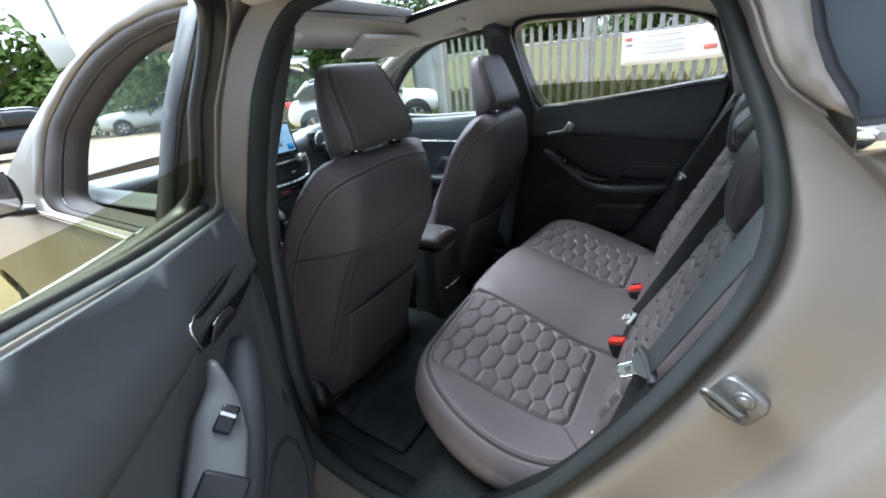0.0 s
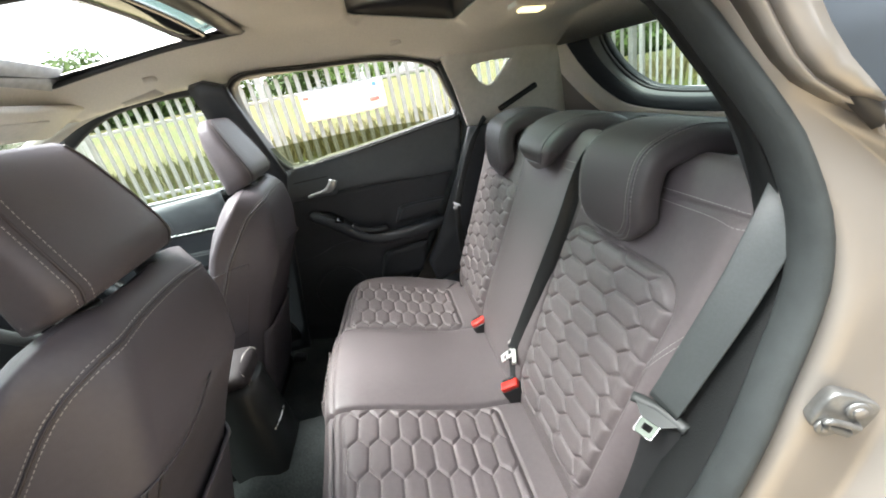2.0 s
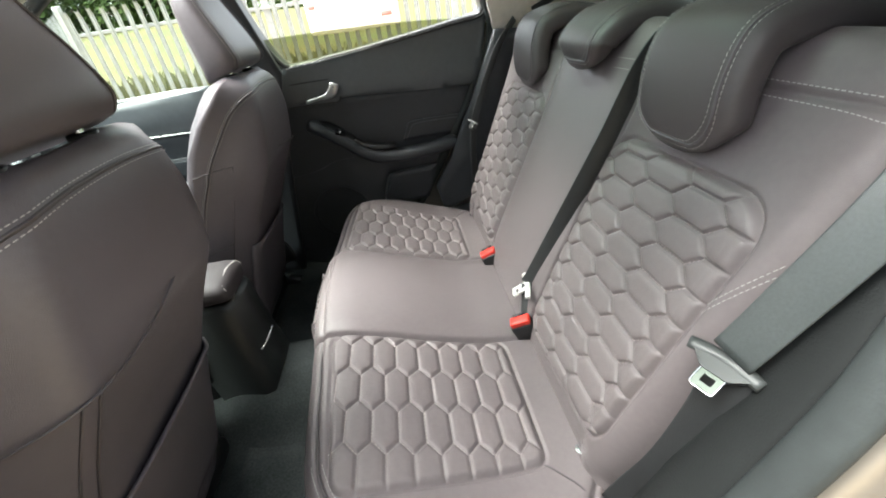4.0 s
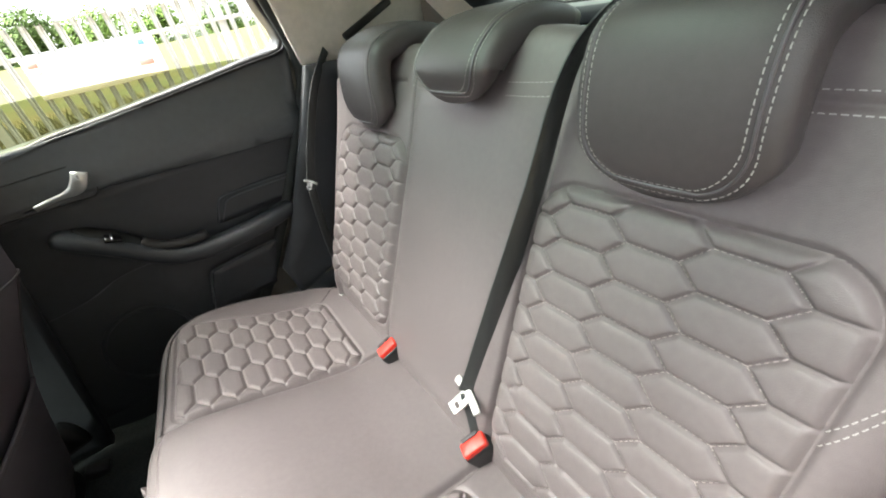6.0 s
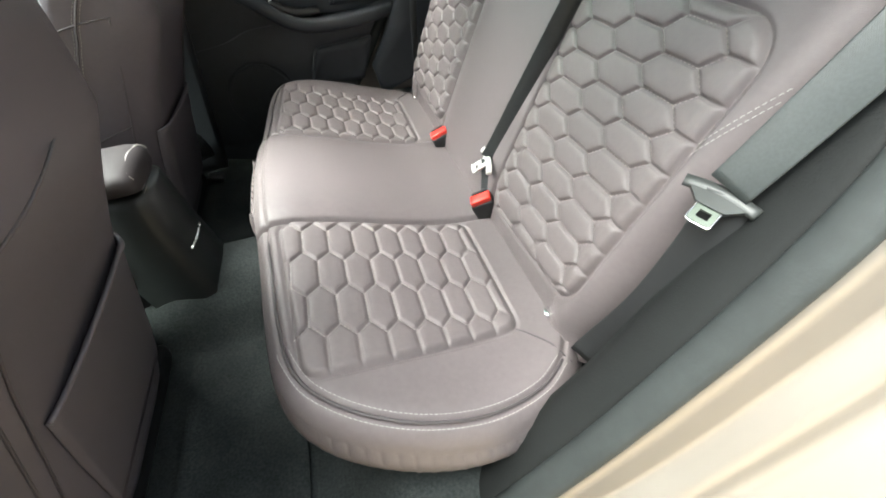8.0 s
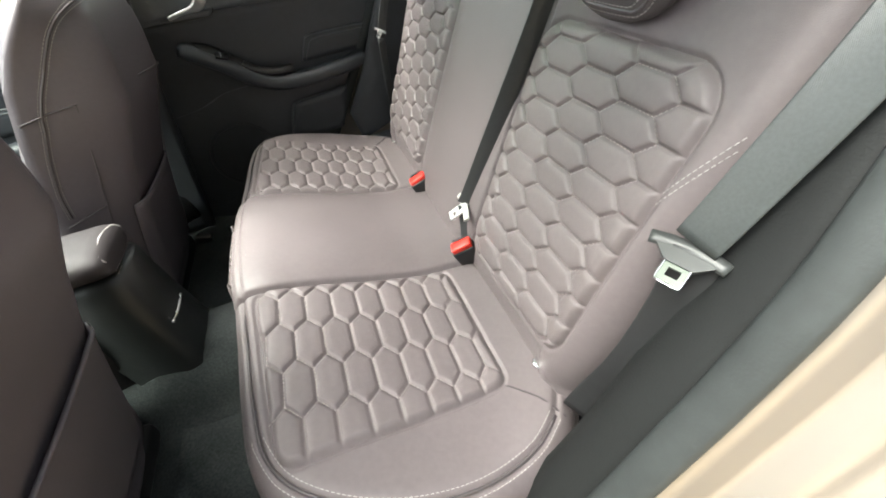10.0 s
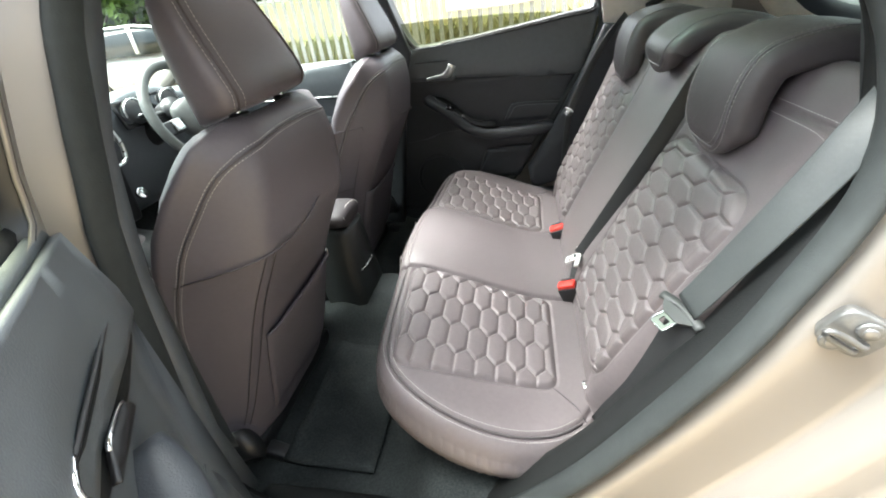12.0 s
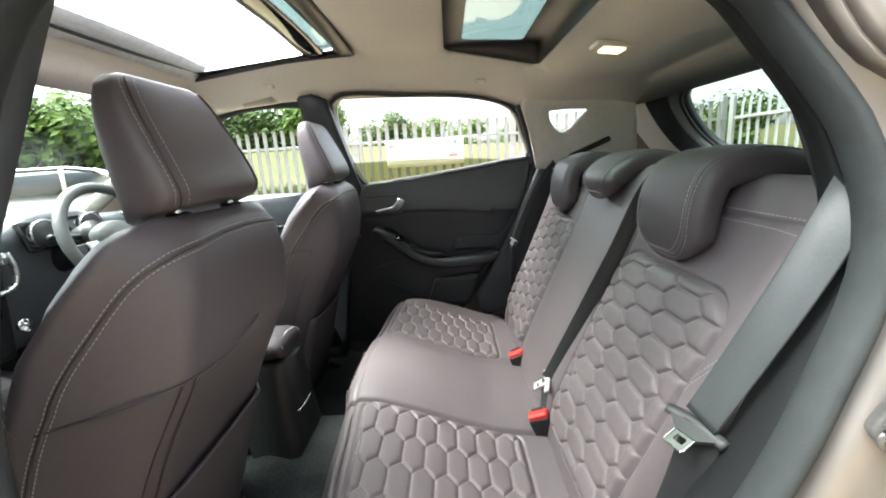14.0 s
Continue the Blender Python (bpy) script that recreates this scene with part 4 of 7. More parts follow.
backrest = part("backrest", join(h0, loft(brings)), LEATHER, bench.parent, "taupe leather backrest")
part("quilted_panel", h1, QUILT, backrest, "quilted hexagon leather panel")
part("quilted_panel", h2, QUILT, backrest, "quilted hexagon leather panel")
part("centre_section", h3, LEATHER, backrest, "smooth centre leather section")
BFLAT = BP.reshape(-1, 3)


def on_back(y, z, lift=0.0):
    q = (BFLAT[:, 1] - y) ** 2 + (BFLAT[:, 2] - z) ** 2
    k = np.argpartition(q, 12)[:12]
    w = 1 / (q[k] + 2e-6)
    return Vector((float((BFLAT[k, 0] * w).sum() / w.sum()), y, z)) + Vector((-0.9, 0, 0.4)) * lift


BN = (-0.9, 0, 0.4)
for dz in (-0.0075, 0.0075):
    for y0, y1 in ((-0.575, -0.40), (-0.20, -0.10), (0.07, 0.16), (0.37, 0.54)):
        path = smooth_path([on_back(y0 + (y1 - y0) * i / 8, 1.016 + dz, 0.001) for i in range(9)], 30)
        part("stitching", stitches(path, BN), THREAD, backrest, "pale grey double stitching")
    path = smooth_path([on_back(-0.512 - 0.042 * i / 6, 0.800 + dz * 0.8 + 0.074 * i / 6, 0.0012) for i in range(7)], 20)
    part("stitching", stitches(path, BN), THREAD, backrest, "pale grey double stitching")


# tonal stitching along the quilted grooves
TONAL = material("tonal_thread", (0.34, 0.30, 0.29), 0.7, fine=0.1)


def hexagon_paths(p, q, h, ca, cb, a0, a1, b0, b1):
    """Half outlines of the hexagons of the quilting, which together make the net."""
    out = []
    for oa, ob in ((0.0, 0.0), (p / 2, q)):
        for i in range(-8, 9):
            for j in range(-4, 5):
                u, v = ca + oa + i * p, cb + ob + j * 2 * q
                pts = [(u, v + (q + h) / 2), (u + p / 2, v + (q - h) / 2), (u + p / 2, v - (q - h) / 2), (u, v - (q + h) / 2)]
                for c, d_ in zip(pts, pts[1:]):
                    if a0 < min(c[0], d_[0]) and max(c[0], d_[0]) < a1 and b0 < min(c[1], d_[1]) and max(c[1], d_[1]) < b1:
                        out.append((c, d_))
    return out


tv, tf = [], []
for (s_a, y_a), (s_b, y_b) in hexagon_paths(0.0428, 0.0785, 0.023, 0.4078, -0.347, S0 + 0.012, S1 - 0.010, -0.505, -0.200):
    ends = []
    for s_, y_ in ((s_a, y_a), (s_b, y_b)):
        nx, nz = -float(np.interp(s_, PL, np.gradient(PZ, PL))), float(np.interp(s_, PL, np.gradient(PX, PL)))
        ends.append(Vector((float(np.interp(s_, PL, PX)) + nx * 0.0046, y_, float(np.interp(s_, PL, PZ)) + nz * 0.0046)))
    g_ = stitches([ends[0], ends[0].lerp(ends[1], 0.5), ends[1]], (-0.9, 0, 0.4), 0.0042, 0.0022, 0.0006, 0.0005)
    tv, tf = join((tv, tf), g_)
cv, cf = [], []
for (x_a, y_a), (x_b, y_b) in hexagon_paths(0.0412, 0.0775, 0.022, -0.1229, -0.331, -0.318, 0.012, -0.495, -0.202):
    e0, e1 = Vector((x_a, y_a, float(np.interp(x_a, xs, zs)) + 0.0007)), Vector((x_b, y_b, float(np.interp(x_b, xs, zs)) + 0.0007))
    cv, cf = join((cv, cf), stitches([e0, e0.lerp(e1, 0.5), e1], (0, 0, 1), 0.0042, 0.0022, 0.0006, 0.0005))
part("quilt_stitching", (cv, cf), TONAL, bench, "tonal stitching along the quilted grooves")
part("quilt_stitching", (tv, tf), TONAL, backrest, "tonal stitching along the quilted grooves")


def rear_headrest(y0, y1, low, label):
    """A pad that hangs down in front of the backrest and folds back over its top."""
    hr = thing("rear_headrest", (0.3, (y0 + y1) / 2, 1.05), label, "headrest", group="rear headrests")
    yc, hw = (y0 + y1) / 2, (y1 - y0) / 2
    line = smooth_path([(x, yc, z) for x, z in ((0.247, low), (0.234, low + 0.035), (0.236, 1.03 if low < 0.99 else 1.058), (0.254, 1.079), (0.290, 1.100), (0.345, 1.108), (0.405, 1.097), (0.44, 1.082))], 64)
    arc = [0.0]
    for p, q in zip(line, line[1:]):
        arc.append(arc[-1] + (q - p).length)
    R, T = min(0.058, hw * 0.62), 0.052

    def frame_at(i):
        t = (line[min(i + 1, 63)] - line[max(i - 1, 0)]).normalized()
        return line[i], Vector((-t.z, 0, t.x))          # place and outward normal

    def half(i):
        u, e = arc[i], arc[-1] - arc[i]
        w = hw - (R - math.sqrt(max(0.0, R * R - max(0.0, R - u) ** 2)))
        return w * (0.80 + 0.20 * math.sqrt(min(1.0, e / 0.03)))

    def depth(i):
        u, e = arc[i], arc[-1] - arc[i]
        return T * (0.30 + 0.70 * math.sqrt(min(1.0, u / 0.028))) * (0.45 + 0.55 * math.sqrt(min(1.0, e / 0.03)))
    rings = []
    for i in range(64):
        p, n = frame_at(i)
        w, d = max(half(i), 0.012), depth(i)
        ring = []
        for k in range(40):
            q = 2 * math.pi * k / 40
            cy_, sn = math.copysign(abs(math.cos(q)) ** 0.42, math.cos(q)), math.copysign(abs(math.sin(q)) ** 0.62, math.sin(q))
            lift = 0.004 * (1 - cy_ * cy_) if sn > 0 else 0.0
            ring.append(p - n * (d / 2) + Vector((0, w * cy_, 0)) + n * (sn * d / 2 + lift))
        rings.append(ring)
    part("pad", loft(rings), LEATHER_D, hr)

    def face(i, y):
        """A place on the outer face, y from the pad's middle."""
        p, n = frame_at(i)
        k = min(0.995, abs(y) / max(half(i), 0.012))
        s2 = (1 - k ** (2 / 0.42)) ** (0.62 / 2)
        return p - n * (depth(i) / 2) + Vector((0, y, 0)) + n * (s2 * depth(i) / 2 + 0.004 * (1 - k * k)), n
    for o, kind in ((0.0, "piping"), (-0.0048, "stitching"), (0.0048, "stitching")):
        ins = 0.019 + o
        lo_ = next(i for i in range(64) if arc[i] > 0.0141 + o)
        r2, u0 = R - 0.010, 0.014 + o
        side_run = [(i, (hw - ins) - (r2 - math.sqrt(max(0.0, r2 * r2 - max(0.0, r2 - (arc[i] - u0)) ** 2)))) for i in range(lo_, 56)]
        pts = [face(i, -y) for i, y in side_run[::-1]]
        b0 = side_run[0][1]
        pts += [face(side_run[0][0], -b0 + 2 * b0 * k / 8) for k in range(1, 8)]
        pts += [face(i, y) for i, y in side_run]
        path = smooth_path([p for p, n in pts], 150)
        nn = [pts[min(len(pts) - 1, round(i / 149 * (len(pts) - 1)))][1] for i in range(150)]
        if kind == "piping":
            part("piping", sweep(path, circle(0.0018, 5), False, nn), LEATHER_SHADED, hr)
        else:
            part("stitching", stitches([p + n * 0.0012 for p, n in zip(path, nn)], nn), THREAD, hr, "pale grey double stitching")
    return hr


rear_headrest(-0.432, -0.246, 0.937, "dark leather rear headrest with pale stitching lowered on the backrest")
rear_headrest(0.212, 0.398, 0.930, "dark leather rear headrest with pale stitching lowered on the backrest")
rear_headrest(CY - 0.098, CY + 0.080, 1.004, "smaller dark leather centre headrest with pale stitching")


# ---- seat belts ----
def strap(pts, widths, w=0.047, t=0.0014, n=40):
    """Webbing along points; widths gives its across direction at each point."""
    P = smooth_path(pts, n)
    D = smooth_path([Vector(x).normalized() for x in widths], n)
    rings = []
    for i, p in enumerate(P):
        tg = (P[min(i + 1, n - 1)] - P[max(i - 1, 0)]).normalized()
        x = (D[i] - tg * D[i].dot(tg)).normalized()
        y = tg.cross(x)
        rings.append([p + x * u * w / 2 + y * v * t for u, v in ((-1, -0.6), (-0.93, -1), (0.93, -1), (1, -0.6), (1, 0.6), (0.93, 1), (-0.93, 1), (-1, 0.6))])
    return loft(rings)


def tongue(parent, c, along, face, metal, size=1.0):
    """A latch plate: metal blade with a hole and a plastic bar."""
    A = Vector(along).normalized()
    F = Vector(face).normalized()
    S = A.cross(F).normalized()
    F = S.cross(A)
    M = Matrix((S, A, F)).transposed().to_4x4()
    M.translation = Vector(c)
    out = rounded([(-0.012, 0.0), (-0.012, 0.038), (0.012, 0.038), (0.012, 0.0)], 0.004, 3)
    hole = rounded([(-0.006, 0.021), (-0.006, 0.030), (0.006, 0.030), (0.006, 0.021)], 0.001, 2)
    k = size
    g = panel(out, [hole], lambda x, y: M @ Vector((x * k, y * k, 0)), 0.02)
    part("latch_plate", g, metal, parent, "metal latch plate", smooth=False, solid=0.0025)
    part("latch_rim", sweep([M @ Vector((x * k, y * k, 0.001)) for x, y in out], circle(0.0009, 5), True, tuple(F)), CHROME, parent, "bright plate edge")
    if size > 0.99:
        sh = rounded([(-0.036, -0.003), (-0.0135, 0.017), (0.0135, 0.017), (0.036, -0.003)], 0.003, 3)
        part("latch_shoulder", panel(sh, [], lambda x, y: M @ Vector((x * k, y * k, 0)), 0.02), LATCHBAR, parent, "dark plastic shoulder of the latch plate", smooth=False, solid=0.0055, off_side=0)
    bar = [M @ Vector((x * k, -0.004 * k + 0.004 * k * (x / 0.034) ** 2, 0)) for x in (-0.036, -0.018, 0, 0.018, 0.036)]
    part("latch_bar", sweep(smooth_path(bar, 14), [(0.0075 * k * math.cos(q), 0.0042 * k * math.sin(q)) for q in [2 * math.pi * i / 8 for i in range(8)]], False, tuple(F)), LATCHBAR if size > 0.99 else metal, parent, "grey plastic slot")


LATCHBAR = material("grey_latch_plastic", (0.034, 0.037, 0.036), 0.45, var=0.05)
belt = thing("seat_belt", (0.2, -0.62, 0.5), "grey woven rear outer seat belt with metal latch plate", "seat belt", group="rear seat belts")
WD = (0.37, -0.90, 0.24)
part("webbing", strap([(0.315, -0.600, 1.125), (0.272, -0.622, 1.075), (0.232, -0.618, 0.98), (0.188, -0.597, 0.86), (0.168, -0.586, 0.805)], [(0.5, -0.85, 0.1)] + [WD] * 4, 0.042), WEB, belt)
# lap half of the same strap, the shade on it put into a blacker colour
part("lap_webbing", strap([(0.168, -0.592, 0.800), (0.152, -0.594, 0.73), (0.128, -0.585, 0.63), (0.103, -0.566, 0.54), (0.09, -0.556, 0.49)], [(0.5, -0.83, -0.2)] * 5, 0.044, n=24), material("shaded_lap_webbing", (0.018, 0.019, 0.020), 0.6, bump=0.25, bscale=900, kind="weave"), belt)
GREEN = material("latch_metal", (0.11, 0.13, 0.108), 0.42, metal=0.3, var=0.05)
tongue(belt, (0.163, -0.585, 0.797), (-0.85, -0.33, -0.40), (-0.35, -0.25, 0.9), GREEN, 1.0)
part("belt_guide", tube([(0.255, -0.635, 1.10), (0.262, -0.64, 1.07), (0.262, -0.645, 1.03)], 0.006, 6, 14), BLACK, belt)
belt2 = thing("seat_belt", (0.13, 0.52, 0.5), "dark woven rear outer seat belt lying along the far pillar", "seat belt", group="rear seat belts")
part("webbing", strap([(0.30, 0.585, 1.08), (0.235, 0.575, 1.0), (0.16, 0.545, 0.86), (0.125, 0.52, 0.78)], [(0.8, 0.5, 0.1)] * 4, 0.030), WEB, belt2)
part("lap_webbing", strap([(0.125, 0.52, 0.78), (0.12, 0.54, 0.66), (0.12, 0.555, 0.52)], [(0.8, 0.5, 0.1)] * 3, 0.028, n=20), WEB, belt2)
tongue(belt2, (0.125, 0.508, 0.80), (-0.5, -0.2, -0.6), (-0.5, -0.8, 0.35), STEEL, 0.5)
WEBD = material("black_belt_webbing", (0.034, 0.037, 0.038), 0.34, var=0.07, scale=10, bump=0.25, bscale=900, kind="weave", fine=0.12, fscale=350)
belt3 = thing("seat_belt", (0.1, -0.1, 0.55), "dark woven centre seat belt hanging across the rear backrest", "seat belt", group="rear seat belts")
W3 = (0.85, -0.52, 0.1)
part("webbing", strap([(0.40, -0.275, 1.06), (0.365, -0.262, 1.098), (0.325, -0.242, 1.098), (0.276, -0.216, 1.045), (0.225, -0.195, 0.91), (0.160, -0.170, 0.75), (0.110, -0.152, 0.63), (0.096, -0.148, 0.603)], [(0.93, 0.28, 0.0)] * 4 + [(0.92, 0.05, 0.05), (0.88, -0.35, 0.1), W3, W3], 0.034, n=50), WEBD, belt3)
part("tail_webbing", strap([(0.096, -0.150, 0.603), (0.090, -0.165, 0.565), (0.082, -0.18, 0.53)], [W3] * 3, 0.03, n=12), WEBD, belt3)
PALE = material("pale_latch_plastic", (0.62, 0.61, 0.58), 0.4, var=0.06)
tongue(belt3, (0.091, -0.150, 0.600), (-0.75, 0.30, -0.58), (-0.5, -0.1, 0.85), PALE, 0.95)


belt4 = thing("seat_belt", (-0.62, -0.63, 0.4), "dark woven front seat belt hanging down the middle pillar", "seat belt", group="front seat belts")
part("webbing", strap([(-0.60, -0.560, 1.22), (-0.612, -0.585, 1.10), (-0.622, -0.612, 0.95), (-0.628, -0.625, 0.86), (-0.635, -0.632, 0.70), (-0.65, -0.636, 0.45)], [(1.0, 0.15, 0.0)] * 6, 0.044), WEBD, belt4)
tongue(belt4, (-0.622, -0.612, 0.872), (0.25, 0.2, -0.9), (0.65, 0.75, 0.1), STEEL, 0.95)


def buckle(c, tilt):
    bk = thing("belt_buckle", c, "black seat belt buckle with red release button between seat and backrest", "belt buckle", group="rear belt buckles")
    M = pose(*c) @ pose(0, 0, 0, 0, -24, 0) @ pose(0, 0, 0, 0, 0, tilt)
    part("housing", slab(0.030, 0.050, 0.080, M @ pose(0, 0, -0.022), 0.006), BLACK, bk)
    part("release_button", slab(0.024, 0.044, 0.018, M @ pose(0, 0, 0.019), 0.004), RED, bk, "red push button")
    part("slot", slab(0.006, 0.03, 0.004, M @ pose(0.012, 0, 0.0285), 0.001), BLACK, bk)


buckle((0.070, 0.106, 0.520), 82)
buckle((0.073, -0.186, 0.517), 74)


# ---- front seats ----
def front_seat(yc, out, label):
    """out: the side (-1 or 1) of the door."""
    st = thing("front_seat", (-0.85, yc, 0.30), label, "car seat", group="front seats")

    def fall(y, z, w):
        """The back is flat in the middle and falls away to the bolsters."""
        k = max(0.0, (abs(y) - (w - 0.095)) / 0.095)
        return -ev(z, 4) * k ** 1.4

    def ring(z, xr, th, w):
        r = []
        for i in range(41):
            y = w * (i / 20 - 1)
            r.append((xr + fall(y, z, w), yc + y, z))
        xf = xr - th
        for k in (0.995, 0.95, 0.85, 0.7, 0.5, 0.25, 0, -0.25, -0.5, -0.7, -0.85, -0.95, -0.995):
            r.append((xf + 0.045 * (1 - abs(k) ** 2.0) + (0.03 * (abs(k) - 0.9) / 0.1 if abs(k) > 0.9 else 0), yc + w * k * 0.95, z))
        return smooth_path(r, 72, True)
    Z = ((0.34, -0.650, 0.07, 0.17, 0.02), (0.36, -0.640, 0.13, 0.21, 0.05), (0.45, -0.615, 0.18, 0.235, 0.08), (0.55, -0.590, 0.19, 0.245, 0.10), (0.65, -0.560, 0.19, 0.250, 0.11), (0.75, -0.515, 0.19, 0.252, 0.14),
         (0.86, -0.455, 0.19, 0.250, 0.16), (0.93, -0.442, 0.175, 0.240, 0.145), (0.98, -0.437, 0.155, 0.228, 0.115), (1.02, -0.439, 0.125, 0.213, 0.075), (1.045, -0.447, 0.10, 0.195, 0.05), (1.058, -0.458, 0.075, 0.170, 0.03), (1.066, -0.474, 0.04, 0.13, 0.01))
    zz = np.linspace(0.34, 1.066, 44)
    zz = np.r_[zz[:-4], 1.02, 1.035, 1.047, 1.056, 1.062, 1.066]
    zz = np.unique(np.sort(zz))
    ev = lambda z, k: interp(z, [(q[0], q[k]) for q in Z])
    body = loft([ring(z, ev(z, 1), ev(z, 2), ev(z, 3)) for z in zz])
    br = part("backrest", body, LEATHER_SHADED, st, "taupe leather backrest")

    def rear(y, z, lift=0.002):
        """A place on the back of the seat; y from the seat's middle."""
        w, xr = ev(z, 3), ev(z, 1)
        y = max(-w, min(w, y))
        return Vector((xr + fall(y, z, w) + lift, yc + y * (1 + 0.004 * (abs(y) > 0.9 * w)), z))
    i_, o_ = -out, out
    arc = ((0.240, 0.70), (0.240, 0.74), (0.237, 0.82), (0.230, 0.88), (0.212, 0.94), (0.187, 0.995), (0.15, 1.022), (0.08, 1.033), (0.0, 1.036))
    arc = [(i_ * y, z) for y, z in arc] + [(o_ * y, z) for y, z in arc[-2::-1]]
    flat = smooth_path([(y, z, 0) for y, z in arc], 130)
    part("piping", sweep([rear(v.x, v.y, 0.001) for v in flat], circle(0.0022, 5), False, (1, 0, 0)), LEATHER_D, br)
    for o in (-0.0052, 0.0052):
        q, nn = [], []
        for i, v in enumerate(flat):
            t = (flat[min(i + 1, 129)] - flat[max(i - 1, 0)]).normalized()
            wd = ev(v.y, 3)
            sl = ev(v.y, 4) * 1.4 / 0.095 * max(0.0, (abs(v.x) - (wd - 0.095)) / 0.095) ** 0.4
            w = (v.x - t.y * o / math.sqrt(1 + sl * sl), v.y + t.x * o)
            q.append(rear(w[0], w[1], 0.0015))
            nn.append(Vector((0.8, math.copysign(0.5 * sstep(0.13, 0.22, abs(w[0])), w[0]), 0.25)).normalized())
        part("stitching", stitches(q, nn), THREAD, br, "pale grey double stitching")
    for line in ([(o_ * 0.238, 0.842), (o_ * 0.16, 0.858), (i_ * 0.02, 0.875), (i_ * 0.205, 0.885)], [(o_ * 0.166, 0.858), (o_ * 0.172, 0.74), (o_ * 0.178, 0.60), (o_ * 0.190, 0.48), (o_ * 0.205, 0.39)],
                 [(o_ * 0.150, 0.855), (o_ * 0.156, 0.74), (o_ * 0.163, 0.60), (o_ * 0.178, 0.48), (o_ * 0.195, 0.39)],
                 [(i_ * 0.205, 0.885), (i_ * 0.205, 0.76), (i_ * 0.207, 0.62), (i_ * 0.212, 0.48), (i_ * 0.20, 0.40)], [(i_ * 0.205, 0.885), (i_ * 0.225, 0.886), (i_ * 0.244, 0.882)],
                 [(i_ * 0.206, 0.690), (i_ * 0.228, 0.688), (i_ * 0.246, 0.684)]):
        part("seam", sweep(smooth_path([rear(y, z, 0.0012) for y, z in line], 40), circle(0.0018, 5), False, (1, 0, 0)), LEATHER_D, br)
    # map pocket on the back
    def pocket(u, v):
        y, z = o_ * (0.140 - 0.315 * u), 0.40 + (0.245 + 0.012 * u) * v
        return rear(y, z, 0.004 + 0.010 * math.sin(math.pi * min(1, u * 1.0)) ** 0.5 * sstep(0.0, 0.9, v))
    part("pocket", surf(pocket, 24, 18), LEATHER_SHADED, br, solid=0.003)
    part("pocket_hem", sweep(smooth_path([pocket(u, 1.0) + Vector((0.002, 0, 0)) for u in np.linspace(0, 1, 12)], 40), circle(0.004, 6), False, (1, 0, 0)), LEATHER_SHADED, br)
    # cushion
    crings = []
    for x, zt, zb, w in ((-0.66, 0.44, 0.34, 0.20), (-0.68, 0.50, 0.32, 0.235), (-0.80, 0.51, 0.31, 0.25), (-1.0, 0.54, 0.32, 0.25), (-1.10, 0.55, 0.34, 0.24), (-1.16, 0.51, 0.37, 0.21), (-1.17, 0.45, 0.41, 0.17)):
        crings.append([Vector((x, yc + w * math.copysign(abs(math.sin(q)) ** 0.6, math.sin(q)), (zt + zb) / 2 + (zt - zb) / 2 * math.copysign(abs(math.cos(q)) ** 0.6, math.cos(q)))) for q in [2 * math.pi * i / 32 for i in range(32)]])
    part("cushion", loft(crings), LEATHER_SHADED, st)
    part("base_frame", slab(0.42, 0.42, 0.05, pose(-0.87, yc, 0.315), 0.01), BLACK, st, "black seat frame")
    for sd in (-1, 1):
        part("seat_rail", slab(0.42, 0.04, 0.035, pose(-0.90, yc + sd * 0.19, 0.285 + 0.0175), 0.006), BLACK, st, "dark seat rail")
    # recliner cover at the door side
    part("side_cover", sweep(smooth_path([(-0.62, yc + o_ * 0.235, 0.42), (-0.70, yc + o_ * 0.245, 0.40), (-0.85, yc + o_ * 0.25, 0.39), (-1.05, yc + o_ * 0.245, 0.40)], 20), [(0.02 * math.cos(q), 0.045 * math.sin(q)) for q in [2 * math.pi * i / 10 for i in range(10)]]), BLACK, st, "black plastic side cover")
    part("rail_end", slab(0.05, 0.035, 0.03, pose(-0.625, yc + o_ * 0.19, 0.315, 0, 20, 0), 0.006), BLACK, st, "black rail end cover")
    # headrest
    HR = ((1.054, -0.490, 0.04, 0.080), (1.060, -0.468, 0.075, 0.112), (1.068, -0.456, 0.088, 0.123), (1.088, -0.450, 0.094, 0.128), (1.115, -0.457, 0.092, 0.128), (1.155, -0.472, 0.082, 0.124), (1.195, -0.489, 0.068, 0.117),
          (1.225, -0.501, 0.056, 0.110), (1.245, -0.510, 0.044, 0.102), (1.258, -0.517, 0.030, 0.092), (1.264, -0.523, 0.016, 0.075))
    HR = [(1.072 + (z - 1.054) * 0.876, xr, th, w) for z, xr, th, w in HR]
    sq = lambda v, e: math.copysign(abs(v) ** e, v)
    hd = [[Vector((xr - th / 2 + th / 2 * sq(math.cos(q), 0.55), yc + w * sq(math.sin(q), 0.42), z - 0.30 * (th / 2 - th / 2 * sq(math.cos(q), 0.55)) * sstep(1.13, 1.075, z))) for q in [2 * math.pi * i / 64 for i in range(64)]] for z, xr, th, w in HR]
    head = part("headrest", loft(hd), LEATHER_SHADED, st, "taupe leather headrest")
    for sd in (-1, 1):
        q = math.radians(40)
        run = [Vector((xr - th / 2 + th / 2 * math.cos(q) ** 0.55 + 0.0008, yc + sd * (w * math.sin(q) ** 0.42 + 0.0008), z)) for z, xr, th, w in HR[1:10]]
        sp = smooth_path(run, 50)
        part("seam", sweep(sp, circle(0.002, 5), False, (1, 0, 0)), LEATHER_D, head)
